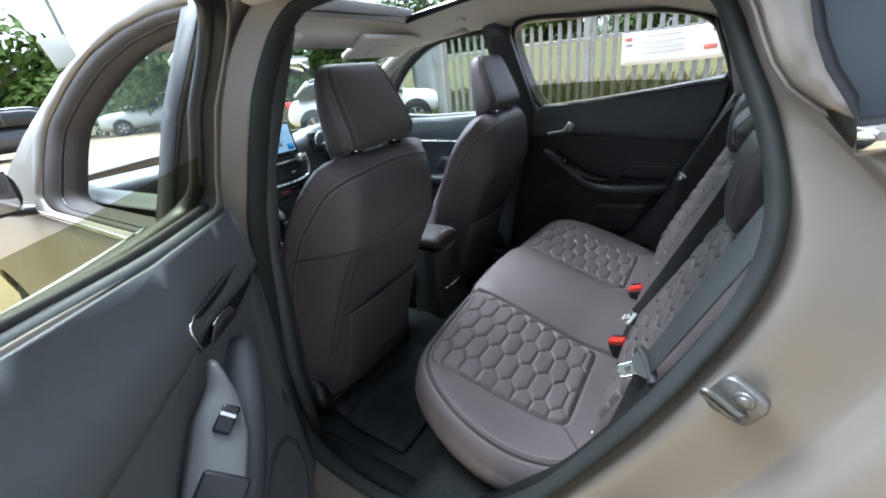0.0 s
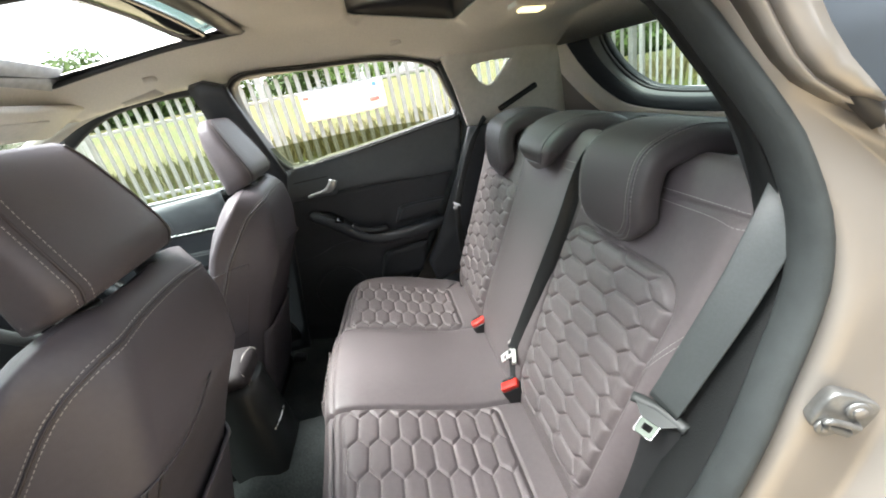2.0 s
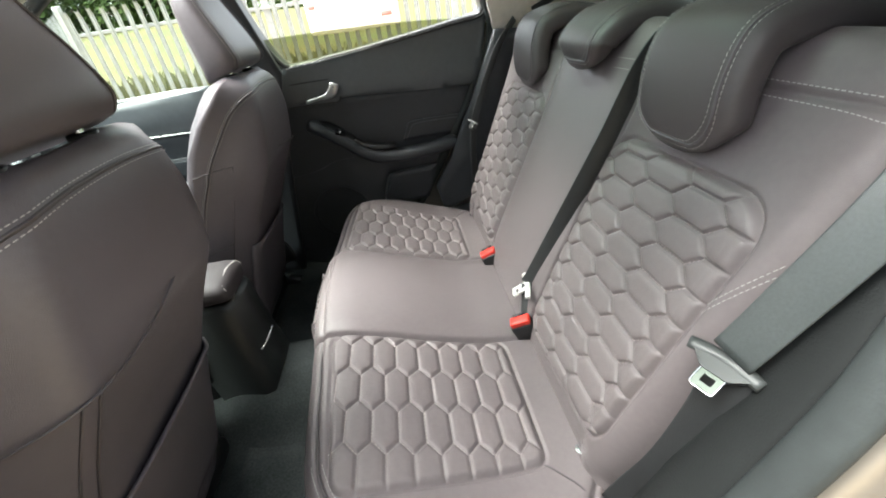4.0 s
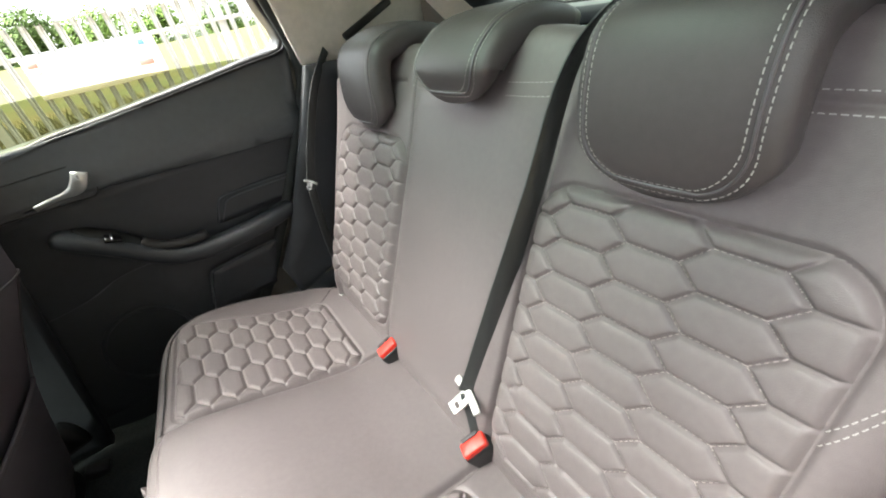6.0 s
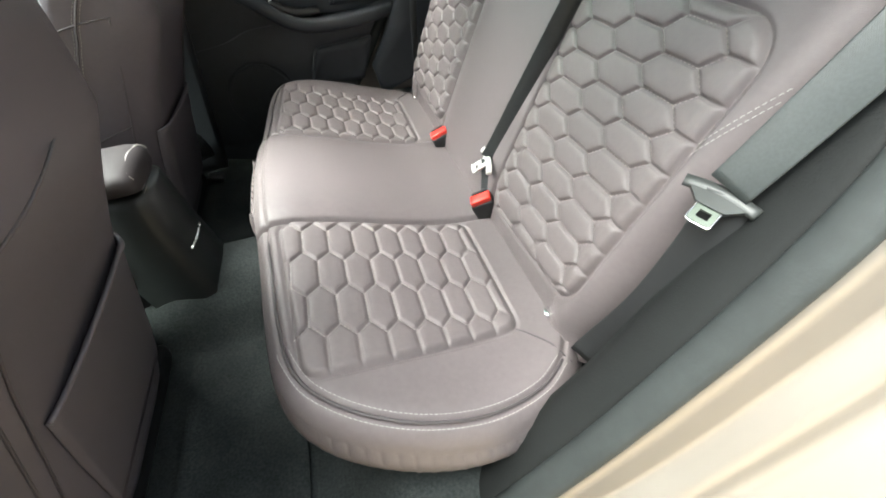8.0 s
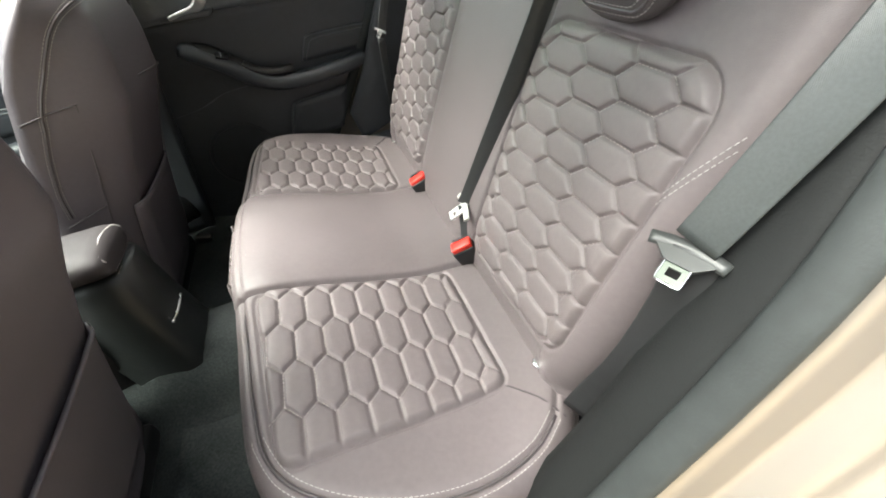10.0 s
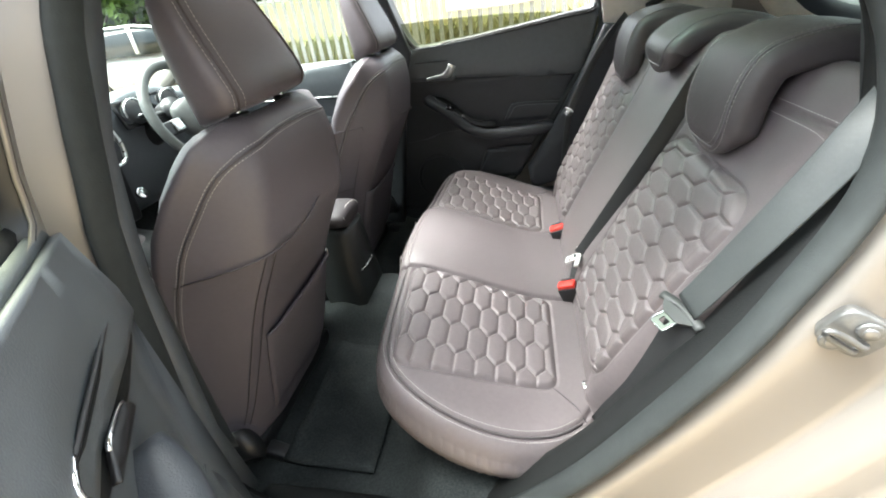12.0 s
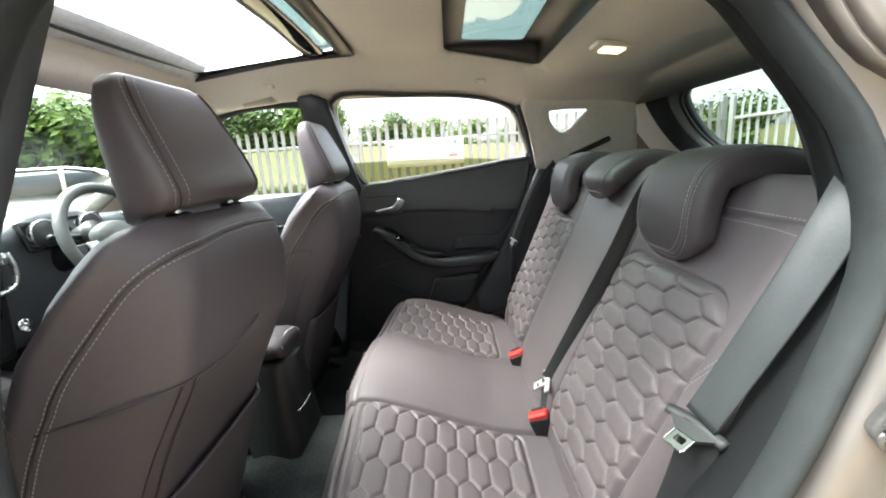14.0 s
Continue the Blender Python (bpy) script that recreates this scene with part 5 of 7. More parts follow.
        for o in (-0.0065, 0.0065):
            part("stitching", stitches([v + Vector((-o * 0.75, sd * o, 0)) + Vector((0.0026, sd * 0.0020, 0)) for v in sp], (0.8, sd * 0.6, 0.2)), THREAD, head, "pale grey double stitching")
        part("headrest_post", tube([(-0.49, yc + sd * 0.07, 1.03), (-0.492, yc + sd * 0.07, 1.06), (-0.497, yc + sd * 0.07, 1.10)], 0.0065, 10, 8), CHROME, st, "chrome headrest post")
        part("post_guide", disc((-0.49, yc + sd * 0.07, 1.055), (0, 0, 1), 0.017, 0.014, 16), BLACK, st, "black plastic post guide")
    return st


front_seat(CY - 0.353, -1, "taupe leather front passenger seat with headrest and map pocket")
front_seat(CY + 0.353, 1, "taupe leather driver seat with headrest and map pocket")


# ---- doors ----
PLATE = material("grey_switch_plate", (0.15, 0.154, 0.156), 0.42, metal=0.3, var=0.06, fine=0.05)

def trim_depth(x, z):
    """How far the door trim stands proud of its base plane."""
    d = 0.012 * sstep(0.875, 0.935, z) - 0.034 * sstep(0.94, 1.09, z)
    d -= 0.010 * math.exp(-((x + 0.385) / 0.075) ** 4 - ((z - 0.945) / 0.035) ** 4)
    d += 0.016 * sstep(0.70, 0.60, z) * sstep(-0.15, -0.3, x)
    return d


def door_trim(th, side, dx, low_edge, top_edge, split, front=False, ledge=0.075, grip=None):
    """Upper soft panel, lower panel, armrest, handle and pockets of one door. side: 1 far, -1 near; dx shifts along the car."""
    def at(x, z, lift=0.0):
        return Vector((x, CY + side * (-y_seal(z) - 0.012 - trim_depth(x - dx, z) - lift), z))
    up = [*split, *top_edge[::-1]]
    lo = [*low_edge, *split[::-1]]
    part("upper_trim", panel(up, [], at, 0.025), SOFT, th, "soft grey upper trim", solid=0.012, off_side=side)
    # the open door's lower trim is lighter: its stronger light is in the colour
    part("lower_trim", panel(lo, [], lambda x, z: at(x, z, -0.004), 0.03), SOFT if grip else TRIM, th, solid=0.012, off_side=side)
    tp = smooth_path([(x, z, 0) for x, z in top_edge], 24)
    part("sill_roll", surf(lambda u, v: Vector((tp[round(u * 23)].x, CY + side * (-y_seal(tp[round(u * 23)].y) - 0.012 - trim_depth(tp[round(u * 23)].x - dx, tp[round(u * 23)].y) + ledge * v), tp[round(u * 23)].y + 0.010 * math.sin(math.pi * min(1, v * 1.3)) - 0.004 * v)), 23, 6), SOFT, th, "soft grey window sill", solid=0.004)
    arm_line = ((-0.42, 0.842, 0.0), (-0.39, 0.825, 0.018), (-0.33, 0.785, 0.034), (-0.28, 0.742, 0.040), (-0.23, 0.712, 0.043), (-0.17, 0.698, 0.044), (-0.10, 0.696, 0.044), (0.0, 0.702, 0.040), (0.075, 0.710, 0.02))
    arm = [at(x + dx, z, l) for x, z, l in arm_line]
    ar = part("armrest", sweep(smooth_path(arm, 40), [(0.034 * sq_(math.cos(q)), 0.022 * sq_(math.sin(q))) for q in [2 * math.pi * i / 16 for i in range(16)]]), TRIM, th, "moulded armrest")
    part("pull_cup", sweep(smooth_path([at(x + dx, z, l) for x, z, l in ((-0.285, 0.775, 0.036), (-0.25, 0.750, 0.042), (-0.20, 0.735, 0.044), (-0.15, 0.732, 0.036))], 16), circle(0.018, 10, 0.012)), BLACK, ar, "black pull recess")
    TILT_P = Matrix.Rotation(radians(side * 32), 4, "X")
    M = Matrix.Translation(at(-0.262, 0.842, 0.053)) @ TILT_P @ pose(0, 0, 0, 0, 32, 0) if grip else Matrix.Translation(at(-0.335 + dx, 0.808, 0.046)) @ TILT_P @ pose(0, 0, 0, 0, 32, 0)
    plate = [at(x, z, l) for x, z, l in ((-0.312, 0.892, 0.026), (-0.300, 0.880, 0.036), (-0.285, 0.858, 0.042), (-0.25, 0.834, 0.046), (-0.215, 0.808, 0.048), (-0.175, 0.775, 0.048), (-0.14, 0.750, 0.046))]
    if not grip:
        plate = [at(x + dx, z + 0.026, l) for x, z, l in arm_line[1:4]]
    pr = []
    for i, p in enumerate(smooth_path(plate, 20)):
        w = (0.037 if grip else 0.026) * min(1.0, 0.2 + i / (9 if grip else 6))
        pr.append([p + TILT_P @ Vector((0, w * math.cos(q), 0.007 * math.sin(q))) for q in [2 * math.pi * k / 10 for k in range(10)]])
    part("switch_plate", loft(pr), PLATE if grip else SILL, ar, "grey window switch plate")
    if grip:
        part("pull_recess", slab(0.085, 0.056, 0.012, Matrix.Translation(at(-0.178, 0.779, 0.049)) @ TILT_P @ pose(0, 0, 0, 0, 40, 0), 0.005), BLACK, ar, "dark pull recess")
    part("window_switch", slab(0.034, 0.022, 0.012, M @ pose(0.004, 0, 0.006, 0, 0, 0), 0.003), GLOSS, ar, "black window switch")
    part("switch_edge", slab(0.005, 0.020, 0.004, M @ pose(0.0, 0, 0.0135, 0, 0, 0), 0.001), CHROME, ar, "chrome switch edge")
    # handle in its cup
    cup = [(-0.530, 0.910), (-0.505, 0.964), (-0.296, 0.958), (-0.321, 0.906), (-0.472, 0.892)] if grip else [(-0.505 + dx, 0.915), (-0.50 + dx, 0.985), (-0.283 + dx, 0.985), (-0.30 + dx, 0.908)]
    cup = rounded(cup, 0.016 if grip else 0.024)
    part("handle_cup", panel(cup, [], lambda x, z: at(x, z, 0.008), 0.02), SILL if grip else SOFT, th, "dark handle cup", solid=0.003, off_side=side)
    part("cup_rim", sweep([at(x, z, 0.009) for x, z in cup], circle(0.0025, 6), True, (0, 1, 0)), BLACK, th, "black cup rim")
    if grip:
        lever = rounded([(-0.362, 0.924), (-0.420, 0.915), (-0.434, 0.897), (-0.335, 0.908)], 0.006, 3)
        part("door_handle", panel(lever, [], lambda x, z: at(x, z, 0.014), 0.02), BLACK, th, "dark inner door handle", solid=0.006, off_side=side)
        part("handle_edge", sweep(smooth_path([at(x, z, 0.016) for x, z in ((-0.360, 0.922), (-0.372, 0.924), (-0.40, 0.920), (-0.420, 0.916))], 14), circle(0.0028, 6), False, (0, 1, 0)), CHROME, th, "chrome handle edge")
        part("cup_edge", sweep(smooth_path([at(x, z, 0.012) for x, z in ((-0.328, 0.960), (-0.304, 0.959), (-0.297, 0.952), (-0.306, 0.932), (-0.320, 0.908))], 20), circle(0.0024, 6), False, (0, 1, 0)), CHROME, th, "chrome edge of the handle cup")
    else:
        pth = smooth_path([at(x + dx, z, l) for x, z, l in ((-0.412, 0.925, 0.030), (-0.375, 0.932, 0.036), (-0.335, 0.938, 0.042), (-0.315, 0.952, 0.044), (-0.304, 0.972, 0.040))], 18)
        rings = []
        for i, p in enumerate(pth):
            w = 0.006 + 0.009 * sstep(0.40, 0.8, i / 17)
            t = (pth[min(i + 1, 17)] - pth[max(i - 1, 0)]).normalized()
            n = Vector((0, side, 0))
            s = t.cross(n).normalized()
            rings.append([p + s * w * math.cos(q) + n * 0.005 * math.sin(q) for q in [2 * math.pi * j / 10 for j in range(10)]])
        part("door_handle", loft(rings), HANDLE, th, "polished silver inner door handle")
    # upholstered pad with its outline, pocket flap, speaker
    pad = rounded([(-0.120 + dx, 0.735), (-0.085 + dx, 0.808), (0.13 + dx, 0.806), (0.12 + dx, 0.735)], 0.018)
    part("armrest_pad", panel(pad, [], lambda x, z: at(x, z, 0.006), 0.03), TRIM, th, "stitched upper armrest pad", solid=0.006, off_side=side)
    for k_ in (0.0, 0.011):
        line = [(-0.112 + k_ + dx, 0.738), (-0.092 + k_ + dx, 0.783 - k_), (-0.072 + k_ + dx, 0.802 - k_), (0.02 + dx, 0.804 - k_), (0.12 + dx, 0.800 - k_)]
        part("pad_piping", sweep(smooth_path([at(x, z, 0.0125) for x, z in line], 30), circle(0.0016, 5), False, (0, 1, 0)), SOFT, th)
    flap = rounded([(-0.235 + dx, 0.50), (-0.188 + dx, 0.622), (0.0 + dx, 0.635), (-0.05 + dx, 0.50)], 0.01)
    part("door_pocket", panel(flap, [], lambda x, z: at(x, z, 0.010 + 0.01 * sstep(0.54, 0.65, z)), 0.03), TRIM, th, "door pocket flap", solid=0.014, off_side=side)
    part("pocket_edge", sweep(smooth_path([at(x + dx, z, 0.021) for x, z in ((-0.225, 0.53), (-0.200, 0.60), (-0.18, 0.621), (-0.09, 0.628), (-0.01, 0.633))], 24), circle(0.0028, 6), False, (0, 1, 0)), SOFT, th)
    sp = [(-0.40 + dx + 0.105 * math.cos(q), 0.50 + 0.105 * math.sin(q)) for q in [2 * math.pi * i / 40 for i in range(40)]]
    part("speaker_ring", sweep([at(x, z, 0.006) for x, z in sp], circle(0.007, 6), True, (0, 1, 0)), TRIM, th)
    part("crease", sweep(smooth_path([at(x + dx, z, 0.006) for x, z in ((-0.56, 0.665), (-0.46, 0.675), (-0.38, 0.70), (-0.30, 0.705))], 20), circle(0.003, 5), False, (0, 1, 0)), SOFT, th)


def sq_(v):
    return math.copysign(abs(v) ** 0.7, v)


TOP_R = [(-0.62, 1.035), (-0.46, 1.035), (-0.3, 1.045), (-0.1, 1.065), (0.1, 1.09), (0.225, 1.112)]
SPLIT_R = [(-0.62, 0.925), (-0.48, 0.925), (-0.36, 0.925), (-0.26, 0.922), (-0.1, 0.912), (0.06, 0.902), (0.185, 0.895)]
LOW_R = [(-0.62, 0.36), (-0.3, 0.34), (-0.14, 0.42), (-0.03, 0.56), (0.08, 0.72), (0.155, 0.86)]
far_door = thing("door_rear_right", (-0.2, 0.68, 0.34), "closed rear door with dark grey trim, armrest and silver handle", "car door")
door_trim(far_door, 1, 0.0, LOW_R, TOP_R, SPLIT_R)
structure("door_seal_right", sweep(smooth_path([far_skin(x, z, 0.012) for x, z in ((0.165, 1.29), (0.20, 1.20), (0.237, 1.06), (0.20, 0.95), (0.12, 0.80), (0.02, 0.64), (-0.06, 0.52), (-0.14, 0.42))], 50), circle(0.016, 8, 0.012), False, (0, 1, 0)), RUBBER, "black rubber seal round the closed rear door", "door seal")

TOP_F = [(-1.62, 0.98), (-1.3, 0.995), (-1.0, 1.0), (-0.72, 1.01)]
SPLIT_F = [(-1.62, 0.87), (-1.30, 0.885), (-1.12, 0.895), (-0.96, 0.89), (-0.72, 0.885)]
LOW_F = [(-1.62, 0.34), (-0.72, 0.34)]
for side, nm, lb in ((1, "door_front_right", "closed driver door with grey trim and silver strip"), (-1, "door_front_left", "closed passenger door with grey trim and silver strip")):
    fd = thing(nm, (-1.1, CY + side * 0.69, 0.34), lb, "car door")
    door_trim(fd, side, -0.92, LOW_F, TOP_F, SPLIT_F, True)
    part("trim_strip", sweep(smooth_path([Vector((x, CY + side * (-y_seal(z) - 0.030), z)) for x, z in ((-1.16, 0.895), (-1.0, 0.893), (-0.85, 0.89), (-0.74, 0.887))], 20), circle(0.003, 6, 0.008), False, (0, 1, 0)), SATIN, fd, "satin silver strip")

# the open rear door: built shut, then swung out on its hinge
HINGE = Vector((-0.60, -0.80, 0.34))
near_door = thing("door_rear_left", HINGE, "open rear door with dark grey trim and half-lowered tinted window", "car door")

def door_loop(low, high):
    """The doorway's outline moved out: by low at the door's body, by high round its window frame."""
    a, b = offset(APERTURE, low), offset(APERTURE, high)
    return [(p[0] + (q[0] - p[0]) * sstep(0.98, 1.08, p[1]), p[1] + (q[1] - p[1]) * sstep(0.98, 1.08, p[1])) for p, q in zip(a, b)]


def door_out(x, z):
    """The outer face: full depth at the door's body, a thin frame round the window."""
    k = sstep(1.0, 1.10, z)
    return CY - y_skin(x, z) * (1 - k) + k * (y_seal(z) - 0.058 - CY)


def door_in(z):
    return y_seal(z) - 0.022


D_OUT = door_loop(0.05, 0.014)
D_IN = door_loop(0.012, 0.010)
D_WIN = loop2([(-0.480, 1.328), (-0.508, 1.20), (-0.518, 1.10), (-0.521, 1.070), (-0.517, 1.055), (-0.500, 1.049), (-0.44, 1.048), (-0.3, 1.050), (-0.1, 1.07), (0.1, 1.095), (0.190, 1.115), (0.172, 1.19), (0.12, 1.27), (0.0, 1.32), (-0.25, 1.335)], 90)
part("outer_skin", panel(D_OUT, [D_WIN], lambda x, z: Vector((x, door_out(x, z), z)), 0.05), PAINT, near_door, "champagne metallic outer panel", solid=0.003)
part("inner_panel", panel(D_IN, [D_WIN], lambda x, z: Vector((x, door_in(z), z)), 0.05), PAINT, near_door, "champagne painted inner frame", solid=0.003)
part("door_edge", loft([[Vector((x, door_out(x, z) + 0.002, z)) for x, z in D_OUT], [Vector((x, door_in(z), z)) for x, z in D_IN]], False), PAINT, near_door)
part("window_reveal", loft([[Vector((x, door_in(z) + 0.004, z)) for x, z in offset(D_WIN, 0.006)], [Vector((x, door_in(z) - 0.006, z)) for x, z in D_WIN], [Vector((x, door_in(z) * 0.55 + door_out(x, z) * 0.45, z)) for x, z in D_WIN]], False), BLACK, near_door, "black rubber window reveal")
part("window_surround", loft([[Vector((x, door_in(z) * k + door_out(x, z) * (1 - k) - e, z)) for x, z in lp] for lp, k, e in ((D_WIN, 0.55, 0.0), (offset(D_WIN, -0.006), 0.5, 0.0), (offset(D_WIN, -0.006), 0.1, 0.0), (D_WIN, 0.0, 0.002))], False), BLACK, near_door, "black window surround")
part("window_glass", panel([(-0.530, 0.95), (0.19, 1.0), (0.195, 1.118), (-0.156, 1.121), (-0.249, 1.122), (-0.525, 1.137)], [], lambda x, z: Vector((x, door_in(z) - 0.022, z)), 0.08), glass("olive_glass", (0.50, 0.52, 0.36)), near_door, "olive tinted glass lowered half way")
part("glass_seal", sweep(smooth_path([Vector((x, door_in(z) - 0.012, z + 0.006)) for x, z in ((-0.52, 1.045), (-0.3, 1.050), (-0.1, 1.07), (0.1, 1.095), (0.195, 1.115))], 24), circle(0.011, 6, 0.007), False, (0, 1, 0)), BLACK, near_door, "black rubber glass seal")
part("chrome_strip", sweep(smooth_path([Vector((x, door_out(x, z) - 0.004, z)) for x, z in ((-0.5, 1.030), (-0.3, 1.032), (0.0, 1.056), (0.20, 1.085))], 20), circle(0.010, 6, 0.005), False, (0, 1, 0)), CHROME, near_door, "chrome belt strip")
door_trim(near_door, -1, 0.0, [(-0.56, 0.40), (-0.33, 0.345), (-0.16, 0.40), (-0.05, 0.53), (0.05, 0.66), (0.13, 0.82)], [(-0.535, 1.04), (-0.46, 1.04), (-0.3, 1.045), (-0.1, 1.065), (0.1, 1.09), (0.19, 1.108)], [(-0.56, 0.925), (-0.48, 0.925), (-0.36, 0.925), (-0.26, 0.922), (-0.1, 0.912), (0.06, 0.902), (0.165, 0.898)], False, 0.014, TRIM)
near_door.rotation_euler = (0, 0, radians(-50))
strik = thing("door_striker", (0.258, -0.71, 0.88), "zinc steel door striker loop bolted to the painted doorway", "door striker")
SM = pose(0.258, -0.710, 0.880) @ pose(0, 0, 0, 0, 0, -20) @ pose(0, 0, 0, 0, 24, 0) @ Matrix.Scale(0.74, 4)
ZINC = material("dull_zinc", (0.20, 0.20, 0.195), 0.46, metal=0.75, var=0.2, scale=40, fine=0.15, fscale=120)
part("plate", loft([[SM @ Vector((w * 0.031 * math.copysign(abs(math.cos(q)) ** 0.45, math.cos(q)), y_, w * 0.031 * math.copysign(abs(math.sin(q)) ** 0.45, math.sin(q)))) for q in [2 * math.pi * i / 48 for i in range(48)]] for y_, w in ((0.014, 0.94), (0.0, 1.0), (-0.003, 0.98), (-0.0045, 0.93))]), ZINC, strik)
part("loop", tube([SM @ Vector(p) for p in ((0.020, 0.002, -0.006), (0.012, -0.014, -0.005), (-0.004, -0.018, -0.002), (-0.030, -0.026, 0.002), (-0.038, -0.026, -0.002), (-0.030, -0.025, -0.008), (-0.008, -0.017, -0.014), (0.010, -0.012, -0.018), (0.018, 0.002, -0.019))], 0.0032, 10, 40), ZINC, strik, "round steel loop")
for bx_, bz_ in ((0.004, 0.015), (-0.012, -0.021)):
    c_, ax_ = SM @ Vector((bx_, -0.005, bz_)), SM.to_3x3() @ Vector((0, -1, 0))
    bolt_ = part("bolt", disc(c_, ax_, 0.0098, 0.004, 24, 0.35), ZINC, strik, "domed steel bolt")
    part("bolt_head", disc(c_ + ax_.normalized() * 0.0030, ax_, 0.0055, 0.003, 20, 0.3), STEEL, bolt_)
    part("socket", disc(c_ + ax_.normalized() * 0.0046, ax_, 0.0026, 0.0012, 6, 0.1), BLACK, bolt_)


# ---- dashboard and front of the cabin ----
dash = thing("dashboard", (-1.5, CY, 0.6), "dark grey dashboard with touch screen, vents and satin trim", "dashboard")


def dash_ring(y):
    hood = 0.045 * math.exp(-((y - CY - 0.353) / 0.15) ** 4)
    e = 0.02 * (abs(y - CY) / 0.66) ** 4
    pts = [(-1.74, 0.955), (-1.65, 0.985), (-1.54, 1.0 + hood * 0.6), (-1.46, 0.995 + hood), (-1.425, 0.965 + hood), (-1.435, 0.93), (-1.45, 0.86), (-1.46, 0.80), (-1.50, 0.70), (-1.56, 0.60), (-1.72, 0.58), (-1.76, 0.75)]
    return smooth_path([(x - e, y, z - e * 0.4) for x, z in pts], 44, True)


part("dash_body", loft([dash_ring(y) for y in np.linspace(CY - 0.66, CY + 0.66, 40)]), SOFT, dash)
part("trim_strip", sweep(smooth_path([(-1.432, y, 0.905 + 0.006 * math.sin(y * 5)) for y in np.linspace(CY - 0.63, CY - 0.16, 10)], 20), circle(0.004, 6, 0.010)), SATIN, dash, "satin silver strip")
TS = pose(-1.425, CY + 0.004, 1.012) @ pose(0, 0, 0, 0, -10, 0)
part("screen_housing", slab(0.024, 0.222, 0.146, TS, 0.010), GLOSS, dash, "gloss black screen housing")
scr = bpy.data.materials.new("lit_touch_screen")
scr.use_nodes = True
sb = scr.node_tree.nodes["Principled BSDF"]
sb.inputs["Base Color"].default_value = (0.02, 0.03, 0.04, 1)
sb.inputs["Emission Color"].default_value = (0.35, 0.55, 0.72, 1)
sb.inputs["Emission Strength"].default_value = 0.24
sb.inputs["Roughness"].default_value = 0.1
part("screen", slab(0.002, 0.192, 0.116, TS @ pose(0.0125, 0, 0.002), 0.001, 1), scr, dash, "lit pale blue touch screen")
part("screen_tile", slab(0.001, 0.034, 0.026, TS @ pose(0.0145, 0.074, -0.038), 0.0005, 1), material("screen_blue", (0.02, 0.22, 0.50), 0.2), dash, "blue screen tile")
for ty_, tz_, tw_, th2 in ((-0.055, 0.030, 0.06, 0.034), (0.012, 0.032, 0.05, 0.034), (-0.055, -0.014, 0.06, 0.034), (0.012, -0.014, 0.05, 0.034)):
    part("screen_tile", slab(0.001, tw_, th2, TS @ pose(0.0142, ty_, tz_), 0.0005, 1), material("screen_pale", (0.40, 0.48, 0.52), 0.2), dash, "pale screen tile")
cs = thing("centre_stack", (-1.36, CY, 0.7), "black centre stack with vents, dials and satin trim", "centre stack")
part("stack_body", slab(0.12, 0.27, 0.34, pose(-1.49, CY, 0.785, 0, 6, 0), 0.02), BLACK, cs)
part("control_panel", slab(0.02, 0.25, 0.036, pose(-1.432, CY + 0.012, 0.921, 0, -8, 0), 0.008), GLOSS, cs, "gloss black control panel")
part("stack_bar", tube([(-1.416, CY - 0.065, 0.917), (-1.410, CY + 0.012, 0.914), (-1.416, CY + 0.092, 0.917)], 0.008, 8, 20, ry=0.005), SATIN, cs, "satin silver bar of buttons")
for sgn in (-1, 1):
    kn = part("dial", disc((-1.405, CY + 0.012 + sgn * 0.090, 0.921), (1, 0, 0.1), 0.017, 0.032, 28), SATIN, cs, "silver ringed dial")
    part("dial_face", disc((-1.388, CY + 0.012 + sgn * 0.090, 0.9227), (1, 0, 0.1), 0.011, 0.004, 24), BLACK, kn)
    av = part("air_vent", slab(0.024, 0.098, 0.054, pose(-1.438, CY + 0.006 + sgn * 0.064, 0.862, 0, 4, 0), 0.008), GLOSS, cs, "gloss black air vent")
    for k in range(4):
        part("vent_slat", slab(0.008, 0.088, 0.003, pose(-1.424, CY + 0.006 + sgn * 0.064, 0.843 + 0.0125 * k), 0.001, 1), TRIM, av)
    part("vent_tab", slab(0.008, 0.024, 0.006, pose(-1.418, CY + 0.006 + sgn * 0.064, 0.862), 0.002), CHROME, av, "bright vent tab")
part("hazard_switch", slab(0.022, 0.026, 0.046, pose(-1.432, CY + 0.006, 0.864, 0, 4, 0), 0.004), TRIM, cs, "grey switch between the vents")
part("stack_trim", sweep(smooth_path([(-1.434, CY - 0.152, 0.930), (-1.420, CY - 0.150, 0.885), (-1.412, CY - 0.132, 0.838), (-1.406, CY - 0.085, 0.824), (-1.402, CY + 0.006, 0.820), (-1.406, CY + 0.097, 0.824), (-1.412, CY + 0.144, 0.838), (-1.420, CY + 0.162, 0.885), (-1.434, CY + 0.164, 0.930)], 60), circle(0.006, 8, 0.010), False, (1, 0, 0)), SATIN, cs, "satin silver surround")
part("climate_panel", slab(0.02, 0.21, 0.05, pose(-1.435, CY, 0.772, 0, 10, 0), 0.008), GLOSS, cs, "gloss black climate panel")
part("warning_strip", slab(0.004, 0.045, 0.006, pose(-1.420, CY + 0.005, 0.782, 0, 10, 0), 0.001, 1), RED, cs, "small red lamp strip")
SBX = (-1.405, CY + 0.125, 0.712)
ring_ = part("start_button", disc(SBX, (1, 0, 0.35), 0.021, 0.014, 28), CHROME, cs, "round chrome start button")
